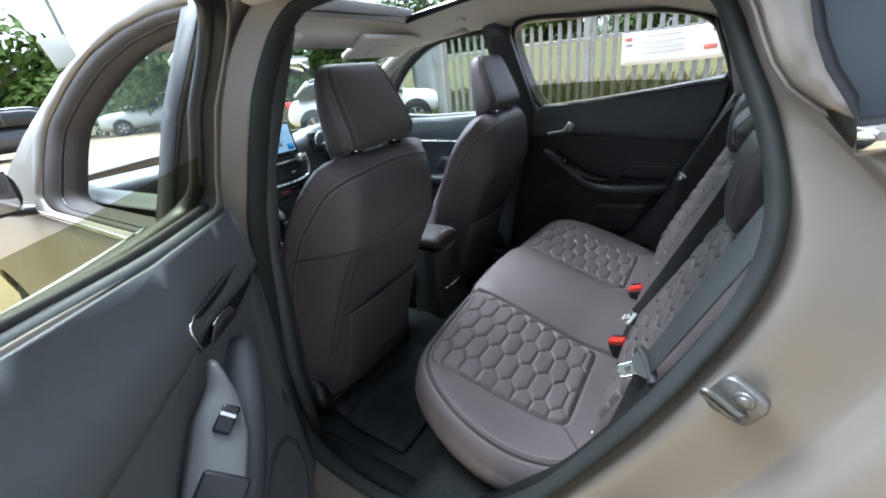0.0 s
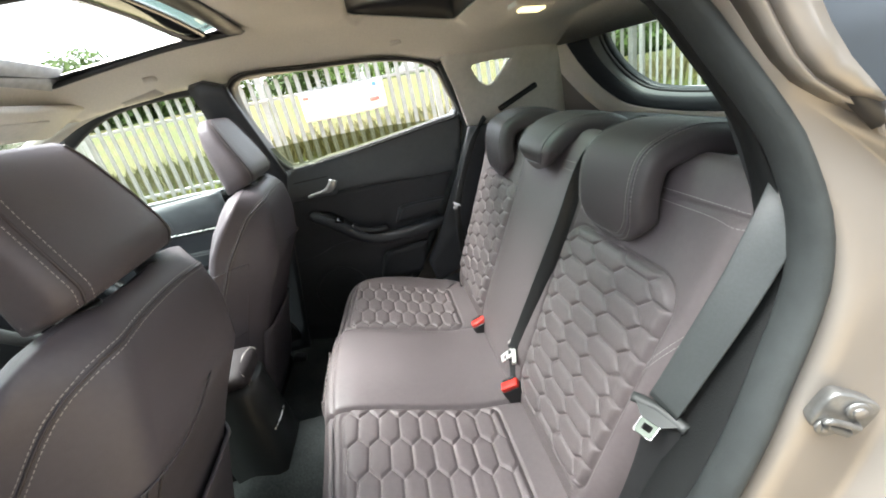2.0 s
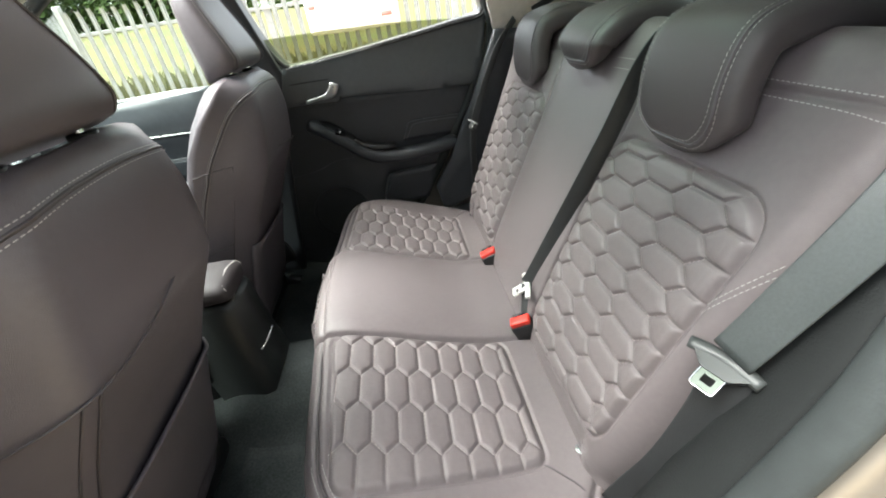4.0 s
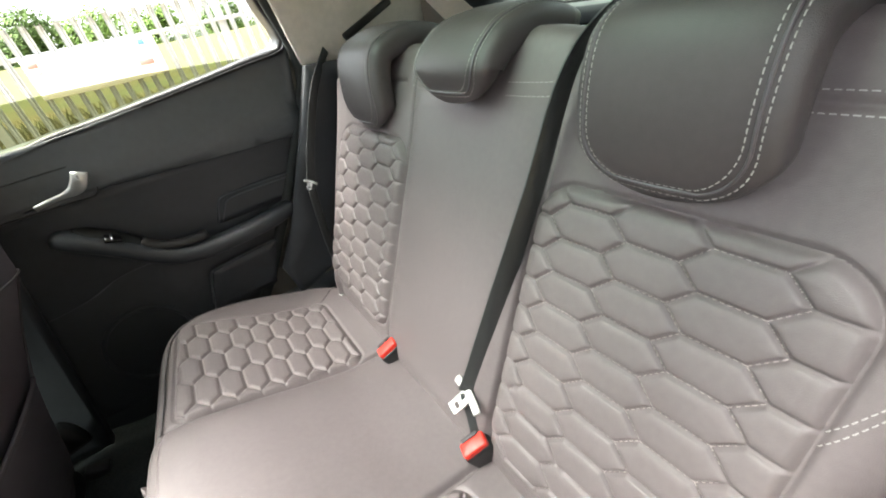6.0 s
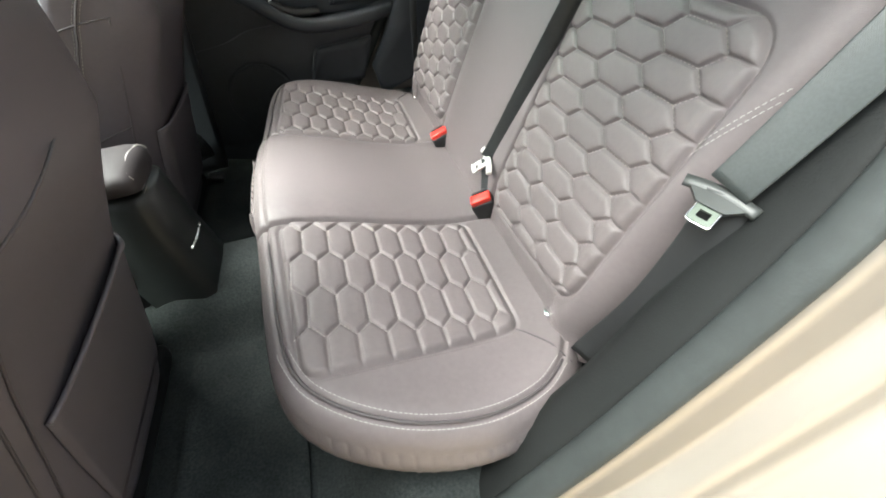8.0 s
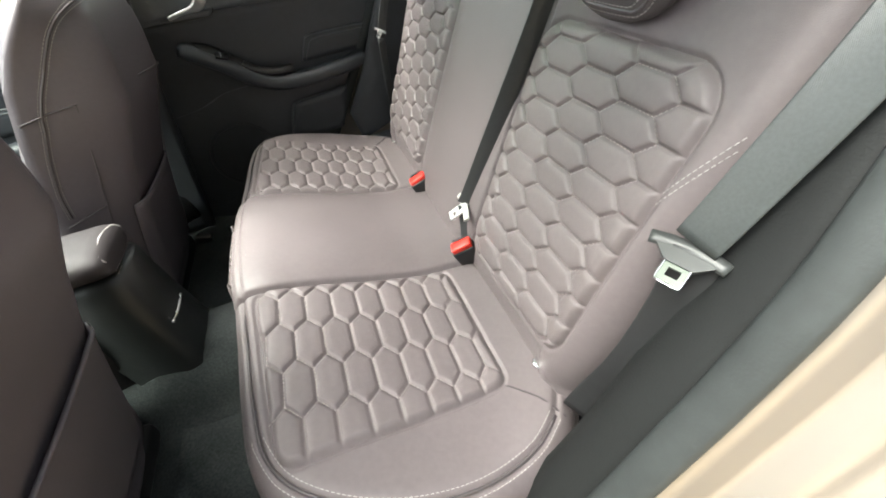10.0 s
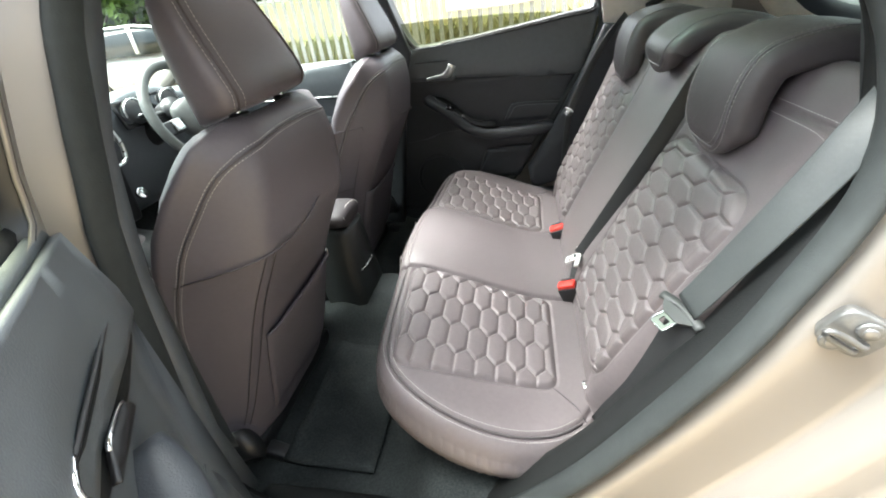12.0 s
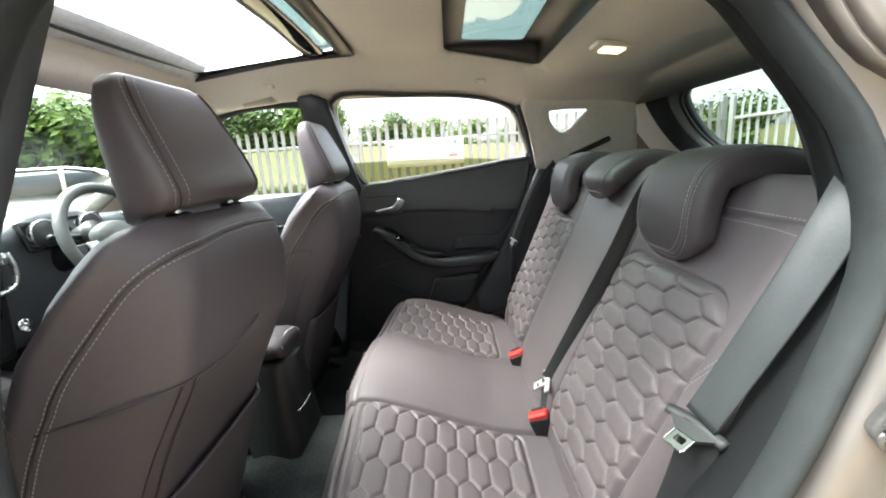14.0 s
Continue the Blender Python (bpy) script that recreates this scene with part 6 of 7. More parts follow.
part("button_face", disc((SBX[0] + 0.0072, SBX[1], SBX[2] + 0.0025), (1, 0, 0.35), 0.016, 0.004, 28), BLACK, ring_, "black button face")
part("button_mark", slab(0.001, 0.018, 0.003, pose(SBX[0] + 0.0100, SBX[1], SBX[2] + 0.003, 0, -19, 0), 0.0004, 1), THREAD, ring_, "pale printed bar")
gear = thing("gear_lever", (-1.36, CY - 0.01, 0.57), "gear lever with chrome topped knob and leather gaiter", "gear lever")
GB, GK = Vector((-1.36, CY - 0.015, 0.565)), Vector((-1.415, CY - 0.072, 0.715))
GA = (GK - GB).normalized()
part("gaiter", loft([[GB + GA * d + Vector((r * math.cos(q), r * math.sin(q), 0)) for q in [2 * math.pi * i / 20 for i in range(20)]] for d, r in ((0.0, 0.06), (0.03, 0.05), (0.08, 0.025), (0.11, 0.015))]), LEATHER_D, gear)
part("knob", loft([[GK + GA * d + Vector((r * math.cos(q), r * math.sin(q), 0)) for q in [2 * math.pi * i / 20 for i in range(20)]] for d, r in ((-0.05, 0.012), (-0.03, 0.018), (-0.01, 0.023), (0.006, 0.022), (0.012, 0.016))]), SATIN, gear, "satin silver knob")
part("knob_cap", disc(GK + GA * 0.012, GA, 0.015, 0.006, 20), material("brown_knob_cap", (0.20, 0.10, 0.05), 0.35), gear, "brown knob cap")
console = thing("centre_console", (-1.0, CY, 0.35), "black centre console with leather armrest box between the front seats", "centre console")
CREAR = material("console_grey_plastic", (0.018, 0.020, 0.020), 0.42, var=0.10, scale=6, bump=0.25, bscale=500, fine=0.08)


def console_ring(x, zt, w, zb=0.33):
    return [Vector((x, CY + w * sq_(math.sin(q)), (zt + zb) / 2 + (zt - zb) / 2 * sq_(math.cos(q)))) for q in [2 * math.pi * i / 32 for i in range(32)]]


part("console_body", loft([console_ring(*r) for r in ((-1.45, 0.62, 0.10), (-1.2, 0.575, 0.105), (-0.95, 0.575, 0.098), (-0.80, 0.60, 0.092), (-0.66, 0.61, 0.086))]), BLACK, console)
# the rear end stands proud and leans back towards the floor
part("rear_cover", loft([[Vector((x0 + dx * (1 - ((z - 0.33) / 0.31)) * 0.6, CY + y_, z)) for x0, y_, z in [(xx, yy * w, z) for xx, yy in ((-0.682, -1), (-0.582, -1), (-0.557, -0.93), (-0.544, -0.7), (-0.538, -0.3), (-0.537, 0), (-0.538, 0.3), (-0.544, 0.7), (-0.557, 0.93), (-0.582, 1), (-0.682, 1))]]
                          for z, w, dx in ((0.33, 0.092, 0.05), (0.38, 0.090, 0.05), (0.45, 0.086, 0.04), (0.52, 0.080, 0.03), (0.58, 0.074, 0.02), (0.625, 0.070, 0.0), (0.642, 0.064, 0.0), (0.648, 0.05, 0.0))]), CREAR, console, "grey plastic rear cover")
pad = loft([[Vector((x, CY - 0.010 + w * sq_(math.cos(q)), zc + h * sq_(math.sin(q)))) for q in [2 * math.pi * i / 32 for i in range(32)]]
            for x, w, h, zc in ((-0.93, 0.050, 0.016, 0.672), (-0.925, 0.062, 0.024, 0.674), (-0.90, 0.070, 0.028, 0.676), (-0.72, 0.071, 0.029, 0.678), (-0.575, 0.071, 0.029, 0.678), (-0.558, 0.069, 0.027, 0.677), (-0.549, 0.064, 0.023, 0.675), (-0.545, 0.052, 0.014, 0.672))])
lid = part("armrest_lid", pad, material("armrest_leather", (0.040, 0.035, 0.037), 0.60, spec=0.25, var=0.06, scale=5, bump=0.22, bscale=700, kind="leather", fine=0.05, fscale=120), console, "taupe leather armrest lid")
part("piping", sweep(smooth_path([(-0.546, CY - 0.062, 0.682), (-0.552, CY - 0.058, 0.694), (-0.558, CY - 0.010, 0.703), (-0.554, CY + 0.040, 0.697), (-0.546, CY + 0.050, 0.684)], 30), circle(0.0016, 5), False, (1, 0, 0)), THREAD, lid, "pale piping")
for z_ in (0.652, 0.658):
    part("stitching", stitches(smooth_path([(-0.5455, CY - 0.060 + 0.03 * k / 4, z_) for k in range(5)], 12), (1, 0, 0)), THREAD, lid, "pale grey stitching")
part("side_strip", tube([(-0.530, CY - 0.066, 0.510), (-0.524, CY - 0.030, 0.511), (-0.524, CY + 0.014, 0.512)], 0.0026, 6, 14), SATIN, console, "thin silver strip")
hb = thing("handbrake", (-1.0, CY + 0.05, 0.56), "black leather handbrake lever between the front seats", "handbrake")
part("lever", tube([(-0.92, CY + 0.05, 0.57), (-1.0, CY + 0.05, 0.60), (-1.10, CY + 0.05, 0.625)], 0.016, 10, 12), LEATHER_D, hb)
part("release_knob", disc((-1.10, CY + 0.05, 0.625), (-1, 0, 0.25), 0.010, 0.016, 12), CHROME, hb, "chrome release knob")

wheel_s = thing("steering_wheel", (-1.27, CY + 0.353, 0.97), "dark leather steering wheel with satin spokes", "steering wheel")
SW = pose(-1.235, CY + 0.353, 0.925) @ pose(0, 0, 0, 0, 68, 0)
GREY_L = material("grey_wheel_leather", (0.075, 0.078, 0.074), 0.42, bump=0.2, bscale=700, kind="leather", fine=0.08)
part("rim", sweep([SW @ Vector((0.190 * math.cos(q), 0.190 * math.sin(q), 0)) for q in [2 * math.pi * i / 64 for i in range(64)]], circle(0.0175, 12), True, tuple(SW.to_3x3() @ Vector((0, 0, 1)))), GREY_L, wheel_s, "dark leather rim")
part("hub", loft([[SW @ Vector((r * sq_(math.cos(q)) * 0.85, r * sq_(math.sin(q)), z)) for q in [2 * math.pi * i / 32 for i in range(32)]] for z, r in ((-0.06, 0.05), (-0.035, 0.078), (-0.005, 0.082), (0.012, 0.07), (0.018, 0.04))]), GREY_L, wheel_s, "airbag cover")
part("badge", disc(SW @ Vector((0, 0, 0.014)), SW.to_3x3() @ Vector((0, 0, 1)), 0.021, 0.007, 24), CHROME, wheel_s, "plain oval badge")
for q in (0, 180):
    sg = 1 if q == 0 else -1
    sp_ = part("spoke", slab(0.05, 0.10, 0.016, SW @ pose(0.012, sg * 0.125, -0.008), 0.007), BLACK, wheel_s, "black spoke")
    part("spoke_trim", slab(0.040, 0.04, 0.006, SW @ pose(0.008, sg * 0.115, 0.004), 0.003), SATIN, sp_, "satin switch trim")
part("spoke", slab(0.11, 0.035, 0.014, SW @ pose(0.12, 0, -0.012), 0.006), SATIN, wheel_s)
part("column", tube([(-1.31, CY + 0.353, 0.95), (-1.40, CY + 0.353, 0.905), (-1.50, CY + 0.353, 0.855)], 0.05, 14, 10), BLACK, wheel_s, "black steering column")
for sg in (-1, 1):
    part("stalk", tube([(-1.335, CY + 0.353 + sg * 0.04, 0.945), (-1.325, CY + 0.353 + sg * 0.11, 0.955), (-1.315, CY + 0.353 + sg * 0.165, 0.965)], 0.009, 8, 12), BLACK, wheel_s, "black control stalk")
binn = thing("instrument_cluster", (-1.40, CY + 0.353, 0.95), "instrument cluster with two dials under a dark hood", "instruments")
part("bezel", slab(0.02, 0.30, 0.10, pose(-1.420, CY + 0.353, 0.965, 0, -18, 0), 0.02), GLOSS, binn)
for sg in (-1, 1):
    part("gauge", disc((-1.411, CY + 0.353 + sg * 0.085, 0.968), (1, 0, 0.3), 0.045, 0.004, 28), BLACK, binn, "dark gauge face")
    part("gauge_ring", sweep([Vector((-1.406, CY + 0.353 + sg * 0.085 + 0.045 * math.cos(q), 0.969 + 0.043 * math.sin(q))) for q in [2 * math.pi * i / 32 for i in range(32)]], circle(0.003, 5), True, (1, 0, 0)), SATIN, binn, "satin gauge ring")
mir = thing("rear_view_mirror", (-1.18, CY, 1.29), "rear view mirror in a black housing on the windscreen", "mirror")
MM = pose(-1.18, CY - 0.01, 1.295) @ pose(0, 0, 0, 0, 8, 14)
part("housing", slab(0.03, 0.22, 0.062, MM, 0.02, 4), BLACK, mir)
mmat = material("mirror_glass", (0.9, 0.9, 0.9), 0.02, metal=1.0, var=0.0, rvar=0.0)
part("mirror_glass", slab(0.002, 0.205, 0.05, MM @ pose(0.0155, 0, 0), 0.001, 1), mmat, mir, "mirror glass")
part("stem", tube([(-1.195, CY - 0.01, 1.30), (-1.21, CY, 1.325), (-1.20, CY, 1.345)], 0.012, 8, 10), BLACK, mir)
for sg in (-1, 1):
    vz = thing("sun_visor", (-0.97, CY + sg * 0.33, 1.35), "beige fabric sun visor folded against the headliner", "sun visor", group="sun visors")
    part("visor_board", slab(0.15, 0.36, 0.02, pose(-0.985, CY + sg * 0.32, 1.335, 0, -24, 0), 0.009), LINER, vz)
    part("mirror_cover", slab(0.07, 0.16, 0.006, pose(-0.99, CY + sg * 0.32, 1.322, 0, -24, 0), 0.003), PILLAR, vz)
dome = thing("dome_light", (0.26, CY, 1.37), "rear dome light with clear lens, lit warm", "dome light")
DP = liner_at(0.275, 0.0)
part("base", slab(0.085, 0.06, 0.012, Matrix.Translation(DP + Vector((0, 0, -0.006))) @ pose(0, 0, 0, 0, 7, 0), 0.005), PILLAR, dome, "beige base")
lamp_m = bpy.data.materials.new("lit_lens")
lamp_m.use_nodes = True
lb_ = lamp_m.node_tree.nodes["Principled BSDF"]
lb_.inputs["Base Color"].default_value = (0.55, 0.45, 0.26, 1)
lb_.inputs["Emission Color"].default_value = (1.0, 0.74, 0.32, 1)
lb_.inputs["Emission Strength"].default_value = 0.42
lb_.inputs["Roughness"].default_value = 0.2
part("lens", slab(0.05, 0.042, 0.012, Matrix.Translation(DP + Vector((0.0, 0, -0.012))) @ pose(0, 0, 0, 0, 7, 0), 0.004), lamp_m, dome, "lit clear lens")
for gx_, gn in ((-0.70, 1), (0.02, 1), (-0.70, -1)):
    gh = thing("grab_handle", (gx_, CY + gn * 0.52, 1.37), "small beige coat hook on the headliner edge", "coat hook", group="coat hooks")
    c = liner_at(gx_ + 0.0, gn * 0.47)
    part("hook", slab(0.035, 0.022, 0.016, Matrix.Translation(c + Vector((0, 0, -0.006))), 0.006), PILLAR, gh)
ph = thing("shelf_strap_hook", (0.46, 0.55, 1.12), "black plastic shelf hook on the pillar trim", "shelf hook")
part("hook", slab(0.16, 0.018, 0.020, pose(0.43, 0.575, 1.125, 0, -22, -4), 0.006), BLACK, ph)

om = thing("door_mirror", (-1.36, CY - 0.83, 0.97), "black door mirror housing on the passenger door", "door mirror")
part("housing", loft([[Vector((-1.36 + dx_, CY - 0.93 + 0.085 * k * sq_(math.cos(q)), 1.045 + 0.062 * k * sq_(math.sin(q)))) for q in [2 * math.pi * i / 24 for i in range(24)]] for dx_, k in ((0.045, 0.94), (0.05, 1.0), (0.0, 1.0), (-0.05, 0.85), (-0.075, 0.5))]), BLACK, om, "black mirror shell")
part("mirror_glass", slab(0.003, 0.15, 0.105, pose(-1.313, CY - 0.93, 1.045), 0.001, 1), mmat, om, "mirror glass")
part("foot", tube([(-1.36, CY - 0.80, 0.975), (-1.36, CY - 0.86, 0.985), (-1.355, CY - 0.90, 1.0)], 0.03, 10, 10, ry=0.016), BLACK, om, "black mirror foot")


# ---- ground and distance ----
GROUND = material("dusty_tarmac", (0.20, 0.152, 0.088), 0.95, second=(0.27, 0.21, 0.130), scale=0.5, bump=0.5, bscale=60, fine=0.18, fscale=30)
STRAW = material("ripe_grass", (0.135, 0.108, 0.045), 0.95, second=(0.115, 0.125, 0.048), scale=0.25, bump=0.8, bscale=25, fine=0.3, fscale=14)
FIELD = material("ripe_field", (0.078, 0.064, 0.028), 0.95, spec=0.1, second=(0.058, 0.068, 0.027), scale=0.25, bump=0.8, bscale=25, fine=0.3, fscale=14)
GRASS = material("verge_grass", (0.10, 0.14, 0.035), 0.9, second=(0.22, 0.22, 0.07), scale=1.5, fine=0.3, fscale=20)
GALV = material("galvanised_steel", (0.30, 0.31, 0.31), 0.55, metal=0.2, var=0.12, scale=3, fine=0.12, fscale=25)
LEAF = material("leaves", (0.050, 0.092, 0.016), 0.75, spec=0.2, second=(0.115, 0.175, 0.036), scale=1.2, fine=0.25, fscale=9)
LEAF2 = material("dark_leaves", (0.032, 0.060, 0.014), 0.75, spec=0.2, second=(0.075, 0.115, 0.028), scale=1.0, fine=0.25, fscale=9)
BARK = material("bark", (0.10, 0.075, 0.05), 0.9, bump=0.8, bscale=30, fine=0.3)
structure("ground", surf(lambda u, v: Vector((-1500 + 3000 * u, -1500 + 3000 * v, 0)), 30, 30), GROUND, "pale dusty car park surface", "ground")
FY = 6.2
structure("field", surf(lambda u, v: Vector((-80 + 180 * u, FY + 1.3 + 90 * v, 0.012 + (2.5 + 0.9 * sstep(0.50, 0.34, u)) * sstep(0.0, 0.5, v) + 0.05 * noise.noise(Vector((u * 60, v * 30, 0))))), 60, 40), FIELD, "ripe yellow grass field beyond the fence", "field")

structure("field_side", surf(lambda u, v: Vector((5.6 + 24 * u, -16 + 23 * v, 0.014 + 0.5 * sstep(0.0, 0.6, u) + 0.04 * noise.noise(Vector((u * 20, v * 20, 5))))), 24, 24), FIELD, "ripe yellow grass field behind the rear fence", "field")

rng = random.Random(7)
# plain rendered wall behind the walk, out of view, added to block low side light
structure("light_block_wall", slab(15.0, 0.25, 4.6, pose(5.6, -5.6, 2.3), 0.01, 1), material("grey_render", (0.16, 0.15, 0.14), 0.9, var=0.15, scale=0.6, bump=0.4, bscale=40, fine=0.1), "added plain grey wall, out of view, that blocks low side light", "wall", smooth=False)


def blades(n, xr, yr, hr, ground=0.0):
    v, f = [], []
    for _ in range(n):
        x, y, h, q = rng.uniform(*xr), rng.uniform(*yr), rng.uniform(*hr), rng.uniform(0, 6.28)
        w = 0.012 + 0.012 * rng.random()
        k = len(v)
        dx, dy = math.cos(q) * w, math.sin(q) * w
        lx, ly = rng.uniform(-0.4, 0.4) * h, rng.uniform(-0.4, 0.4) * h
        v += [(x - dx, y - dy, ground), (x + dx, y + dy, ground), (x + dx * 0.6 + lx * 0.4, y + dy * 0.6 + ly * 0.4, ground + h * 0.6), (x + lx, y + ly, ground + h)]
        f += [(k, k + 1, k + 2), (k, k + 2, k + 3)]
    return v, f


tagged(part("verge_grass", blades(9000, (-10, 10), (FY - 0.5, FY + 1.6), (0.12, 0.5)), GRASS, smooth=False), "long green grass along the foot of the fence", "grass", kind="stuff")
tagged(part("field_grass", blades(12000, (-14, 14), (FY + 1.2, FY + 7), (0.3, 0.75)), STRAW, smooth=False), "tall ripe yellow grass behind the fence", "grass", kind="stuff")


# palisade fence: pales with a W profile, split points, posts and two rails
def pale_geo(h=1.78, w=0.068):
    prof = [(-w / 2, 0.010), (-w * 0.22, 0.0), (-0.006, 0.014), (0.006, 0.014), (w * 0.22, 0.0), (w / 2, 0.010)]
    v = [(x, -y, 0.03) for x, y in prof] + [(x, -y, h - 0.10) for x, y in prof] + [(x * 0.5 + (-0.012 if x < 0 else 0.012), -y - 0.015, h - 0.03) for x, y in prof] + [(-0.02, -0.03, h), (0.02, -0.03, h)]
    f = [(k * 6 + i, k * 6 + i + 1, (k + 1) * 6 + i + 1, (k + 1) * 6 + i) for k in (0, 1) for i in range(5)]
    f += [(12, 13, 18), (13, 14, 18), (15, 16, 19), (16, 17, 19)]
    return v, f


PALE_ME = make_mesh("pale", *pale_geo(), GALV, smooth=False)
POST_ME = make_mesh("post", *slab(0.10, 0.055, 1.84, pose(0, 0.045, 0.92), 0.006, 1), GALV, smooth=False)


def fence(base, yaw, bays, label, bay=2.75, n=17):
    fn = thing("palisade_fence", base, label, "fence", group="palisade fences")
    fn.rotation_euler = (0, 0, radians(yaw))
    for k in range(bays + 1):
        o = new("post", POST_ME)
        o.parent, o.location = fn, (k * bay, 0, 0)
        if k < bays:
            for i in range(n):
                o = new("pale", PALE_ME)
                o.parent, o.location = fn, (k * bay + (i + 0.75) * bay / (n + 0.5), rng.uniform(-0.004, 0.004), rng.uniform(-0.012, 0.012))
                o.rotation_euler = (0, rng.uniform(-0.006, 0.006), rng.uniform(-0.05, 0.05))
    for z in (0.42, 1.47):
        g = slab(bays * bay, 0.05, 0.045, pose(bays * bay / 2, 0.022, z), 0.004, 1)
        ob = new("rail", make_mesh("rail", *g, GALV, smooth=False))
        ob.parent = fn
    return fn


X0 = -1.72
fence((X0 - 2.75, FY, 0), 0, 3, "galvanised steel palisade fence with pointed pales along the field")
fence((X0 - 2.75 - 0.62 * 19.25, FY + 0.785 * 19.25, 0), -51.7, 7, "galvanised steel palisade fence running away from the corner")
fence((X0 + 5.5, FY, 0), 0, 1, "short end of the galvanised steel palisade fence at the corner", 0.82, 5)
fence((X0 + 6.42, FY - 16.6, 0), 90, 6, "galvanised steel palisade fence behind the car", 2.75, 14)

sign = thing("fence_sign", (-0.5, FY - 0.05, 1.0), "white banner with small red and grey print tied to the fence", "sign")
WHITE = material("white_banner", (0.72, 0.72, 0.72), 0.55, var=0.03, scale=2, fine=0.02)
SX0, SX1 = -1.17, 0.17
part("board", surf(lambda u, v: Vector((SX0 + (SX1 - SX0) * u, FY - 0.055 - 0.012 * math.sin(u * 9), 1.03 + 0.44 * v - 0.015 * math.sin(math.pi * u))), 24, 6), WHITE, sign, solid=0.004)
for bx_, bz_, bw, bh, col in ((-1.08, 1.38, 0.10, 0.05, (0.55, 0.16, 0.14)), (-1.08, 1.30, 0.10, 0.03, (0.3, 0.3, 0.32)), (-0.62, 1.40, 0.45, 0.025, (0.45, 0.45, 0.5)), (-0.6, 1.32, 0.55, 0.02, (0.5, 0.5, 0.5)), (-0.6, 1.25, 0.5, 0.02, (0.5, 0.5, 0.5)),
                              (-0.6, 1.18, 0.55, 0.02, (0.5, 0.5, 0.5)), (0.02, 1.40, 0.07, 0.06, (0.10, 0.25, 0.5)), (-0.02, 1.18, 0.16, 0.06, (0.55, 0.16, 0.14))):
    part("print_bar", slab(bw, 0.002, bh, pose(bx_, FY - 0.078, bz_), 0.0008, 1), material("print", col, 0.6, var=0.02), sign)


# trees: trunk, limbs and a crown of leaf clumps
def tree(x, y, h, r, mat, z0=0.0):
    tr = thing("tree", (x, y, z0), "broadleaf tree in full green leaf beyond the fence", "tree", group="trees beyond the fence")
    trunk = [(x, y, z0), (x + 0.05 * h * rng.uniform(-1, 1), y, z0 + h * 0.3), (x + 0.06 * h * rng.uniform(-1, 1), y, z0 + h * 0.7)]
    P = smooth_path(trunk, 10)
    rings = [[p + Vector((math.cos(q), math.sin(q), 0)) * (0.035 * h * (1 - 0.8 * i / 9) + 0.02) for q in [2 * math.pi * j / 8 for j in range(8)]] for i, p in enumerate(P)]
    tg = part("trunk", loft(rings), BARK, tr)
    lv, lf = [], []
    lobes = [(P[-1] + Vector((0, 0, h * 0.1)), r * 0.6)]
    for k in range(9):
        q = 2 * math.pi * k / 9 + rng.uniform(-0.3, 0.3)
        zz = z0 + h * rng.uniform(0.28, 0.85)
        c = Vector((x + math.cos(q) * r * rng.uniform(0.45, 0.75), y + math.sin(q) * r * rng.uniform(0.45, 0.75), zz))
        lobes.append((c, r * rng.uniform(0.32, 0.55)))
        s = P[5 + k % 4]
        part("limb", tube([s, s.lerp(c, 0.5) + Vector((0, 0, 0.05 * h)), c], 0.012 * h, 5, 8), BARK, tg)
    for c, lr in lobes:
        for _ in range(420):
            d = Vector((rng.gauss(0, 1), rng.gauss(0, 1), rng.gauss(0, 1))).normalized()
            p = c + d * lr * rng.uniform(0.55, 1.08)
            n = (d + Vector((rng.uniform(-0.7, 0.7), rng.uniform(-0.7, 0.7), rng.uniform(-0.3, 0.9)))).normalized()
            a_ = n.orthogonal().normalized()
            b_ = n.cross(a_)
            s = h * rng.uniform(0.028, 0.052)
            k = len(lv)
            lv += [p - a_ * s, p - b_ * s * 0.6, p + a_ * s, p + b_ * s * 0.6 + n * s * 0.3]
            lf.append((k, k + 1, k + 2, k + 3))
    part("crown", (lv, lf), mat, tr, "green leaf clumps", smooth=False)


for tx, ty, th_, tr_ in ((-15, 47, 8.0, 5.0), (-20, 49, 9.0, 5.6), (-26, 47, 9.5, 6.0), (-33, 44, 10.0, 6.2), (-18, 14, 6.4, 3.4), (-16.5, 16.5, 6.0, 3.4), (-19.5, 17, 6.4, 3.6), (-23, 17, 6.6, 3.6), (-26, 15, 6.6, 3.8), (-8.0, 52, 7.0, 4.6), (-3.0, 54, 6.0, 4.4), (3.0, 62, 6.6, 3.6), (11, 66, 6.4, 3.6), (15, 22, 4.8, 2.8),
                         (14, 12, 4.6, 2.6), (16, 7, 5.2, 3.0), (15, 1.5, 5.0, 2.6), (15.5, -3.5, 5.2, 2.8), (-22, 9, 5.5, 3.0), (-26, 5, 6.5, 3.4), (-29, 0, 6.0, 3.2), (-31, -6, 6.5, 3.4), (-30, -13, 6.0, 3.2)):
    tree(tx, ty, th_ * (0.72 if tx < -12 else 0.62), tr_ * 0.80, LEAF if rng.random() < 0.6 else LEAF2, 2.2 if ty > 40 else 0.0)


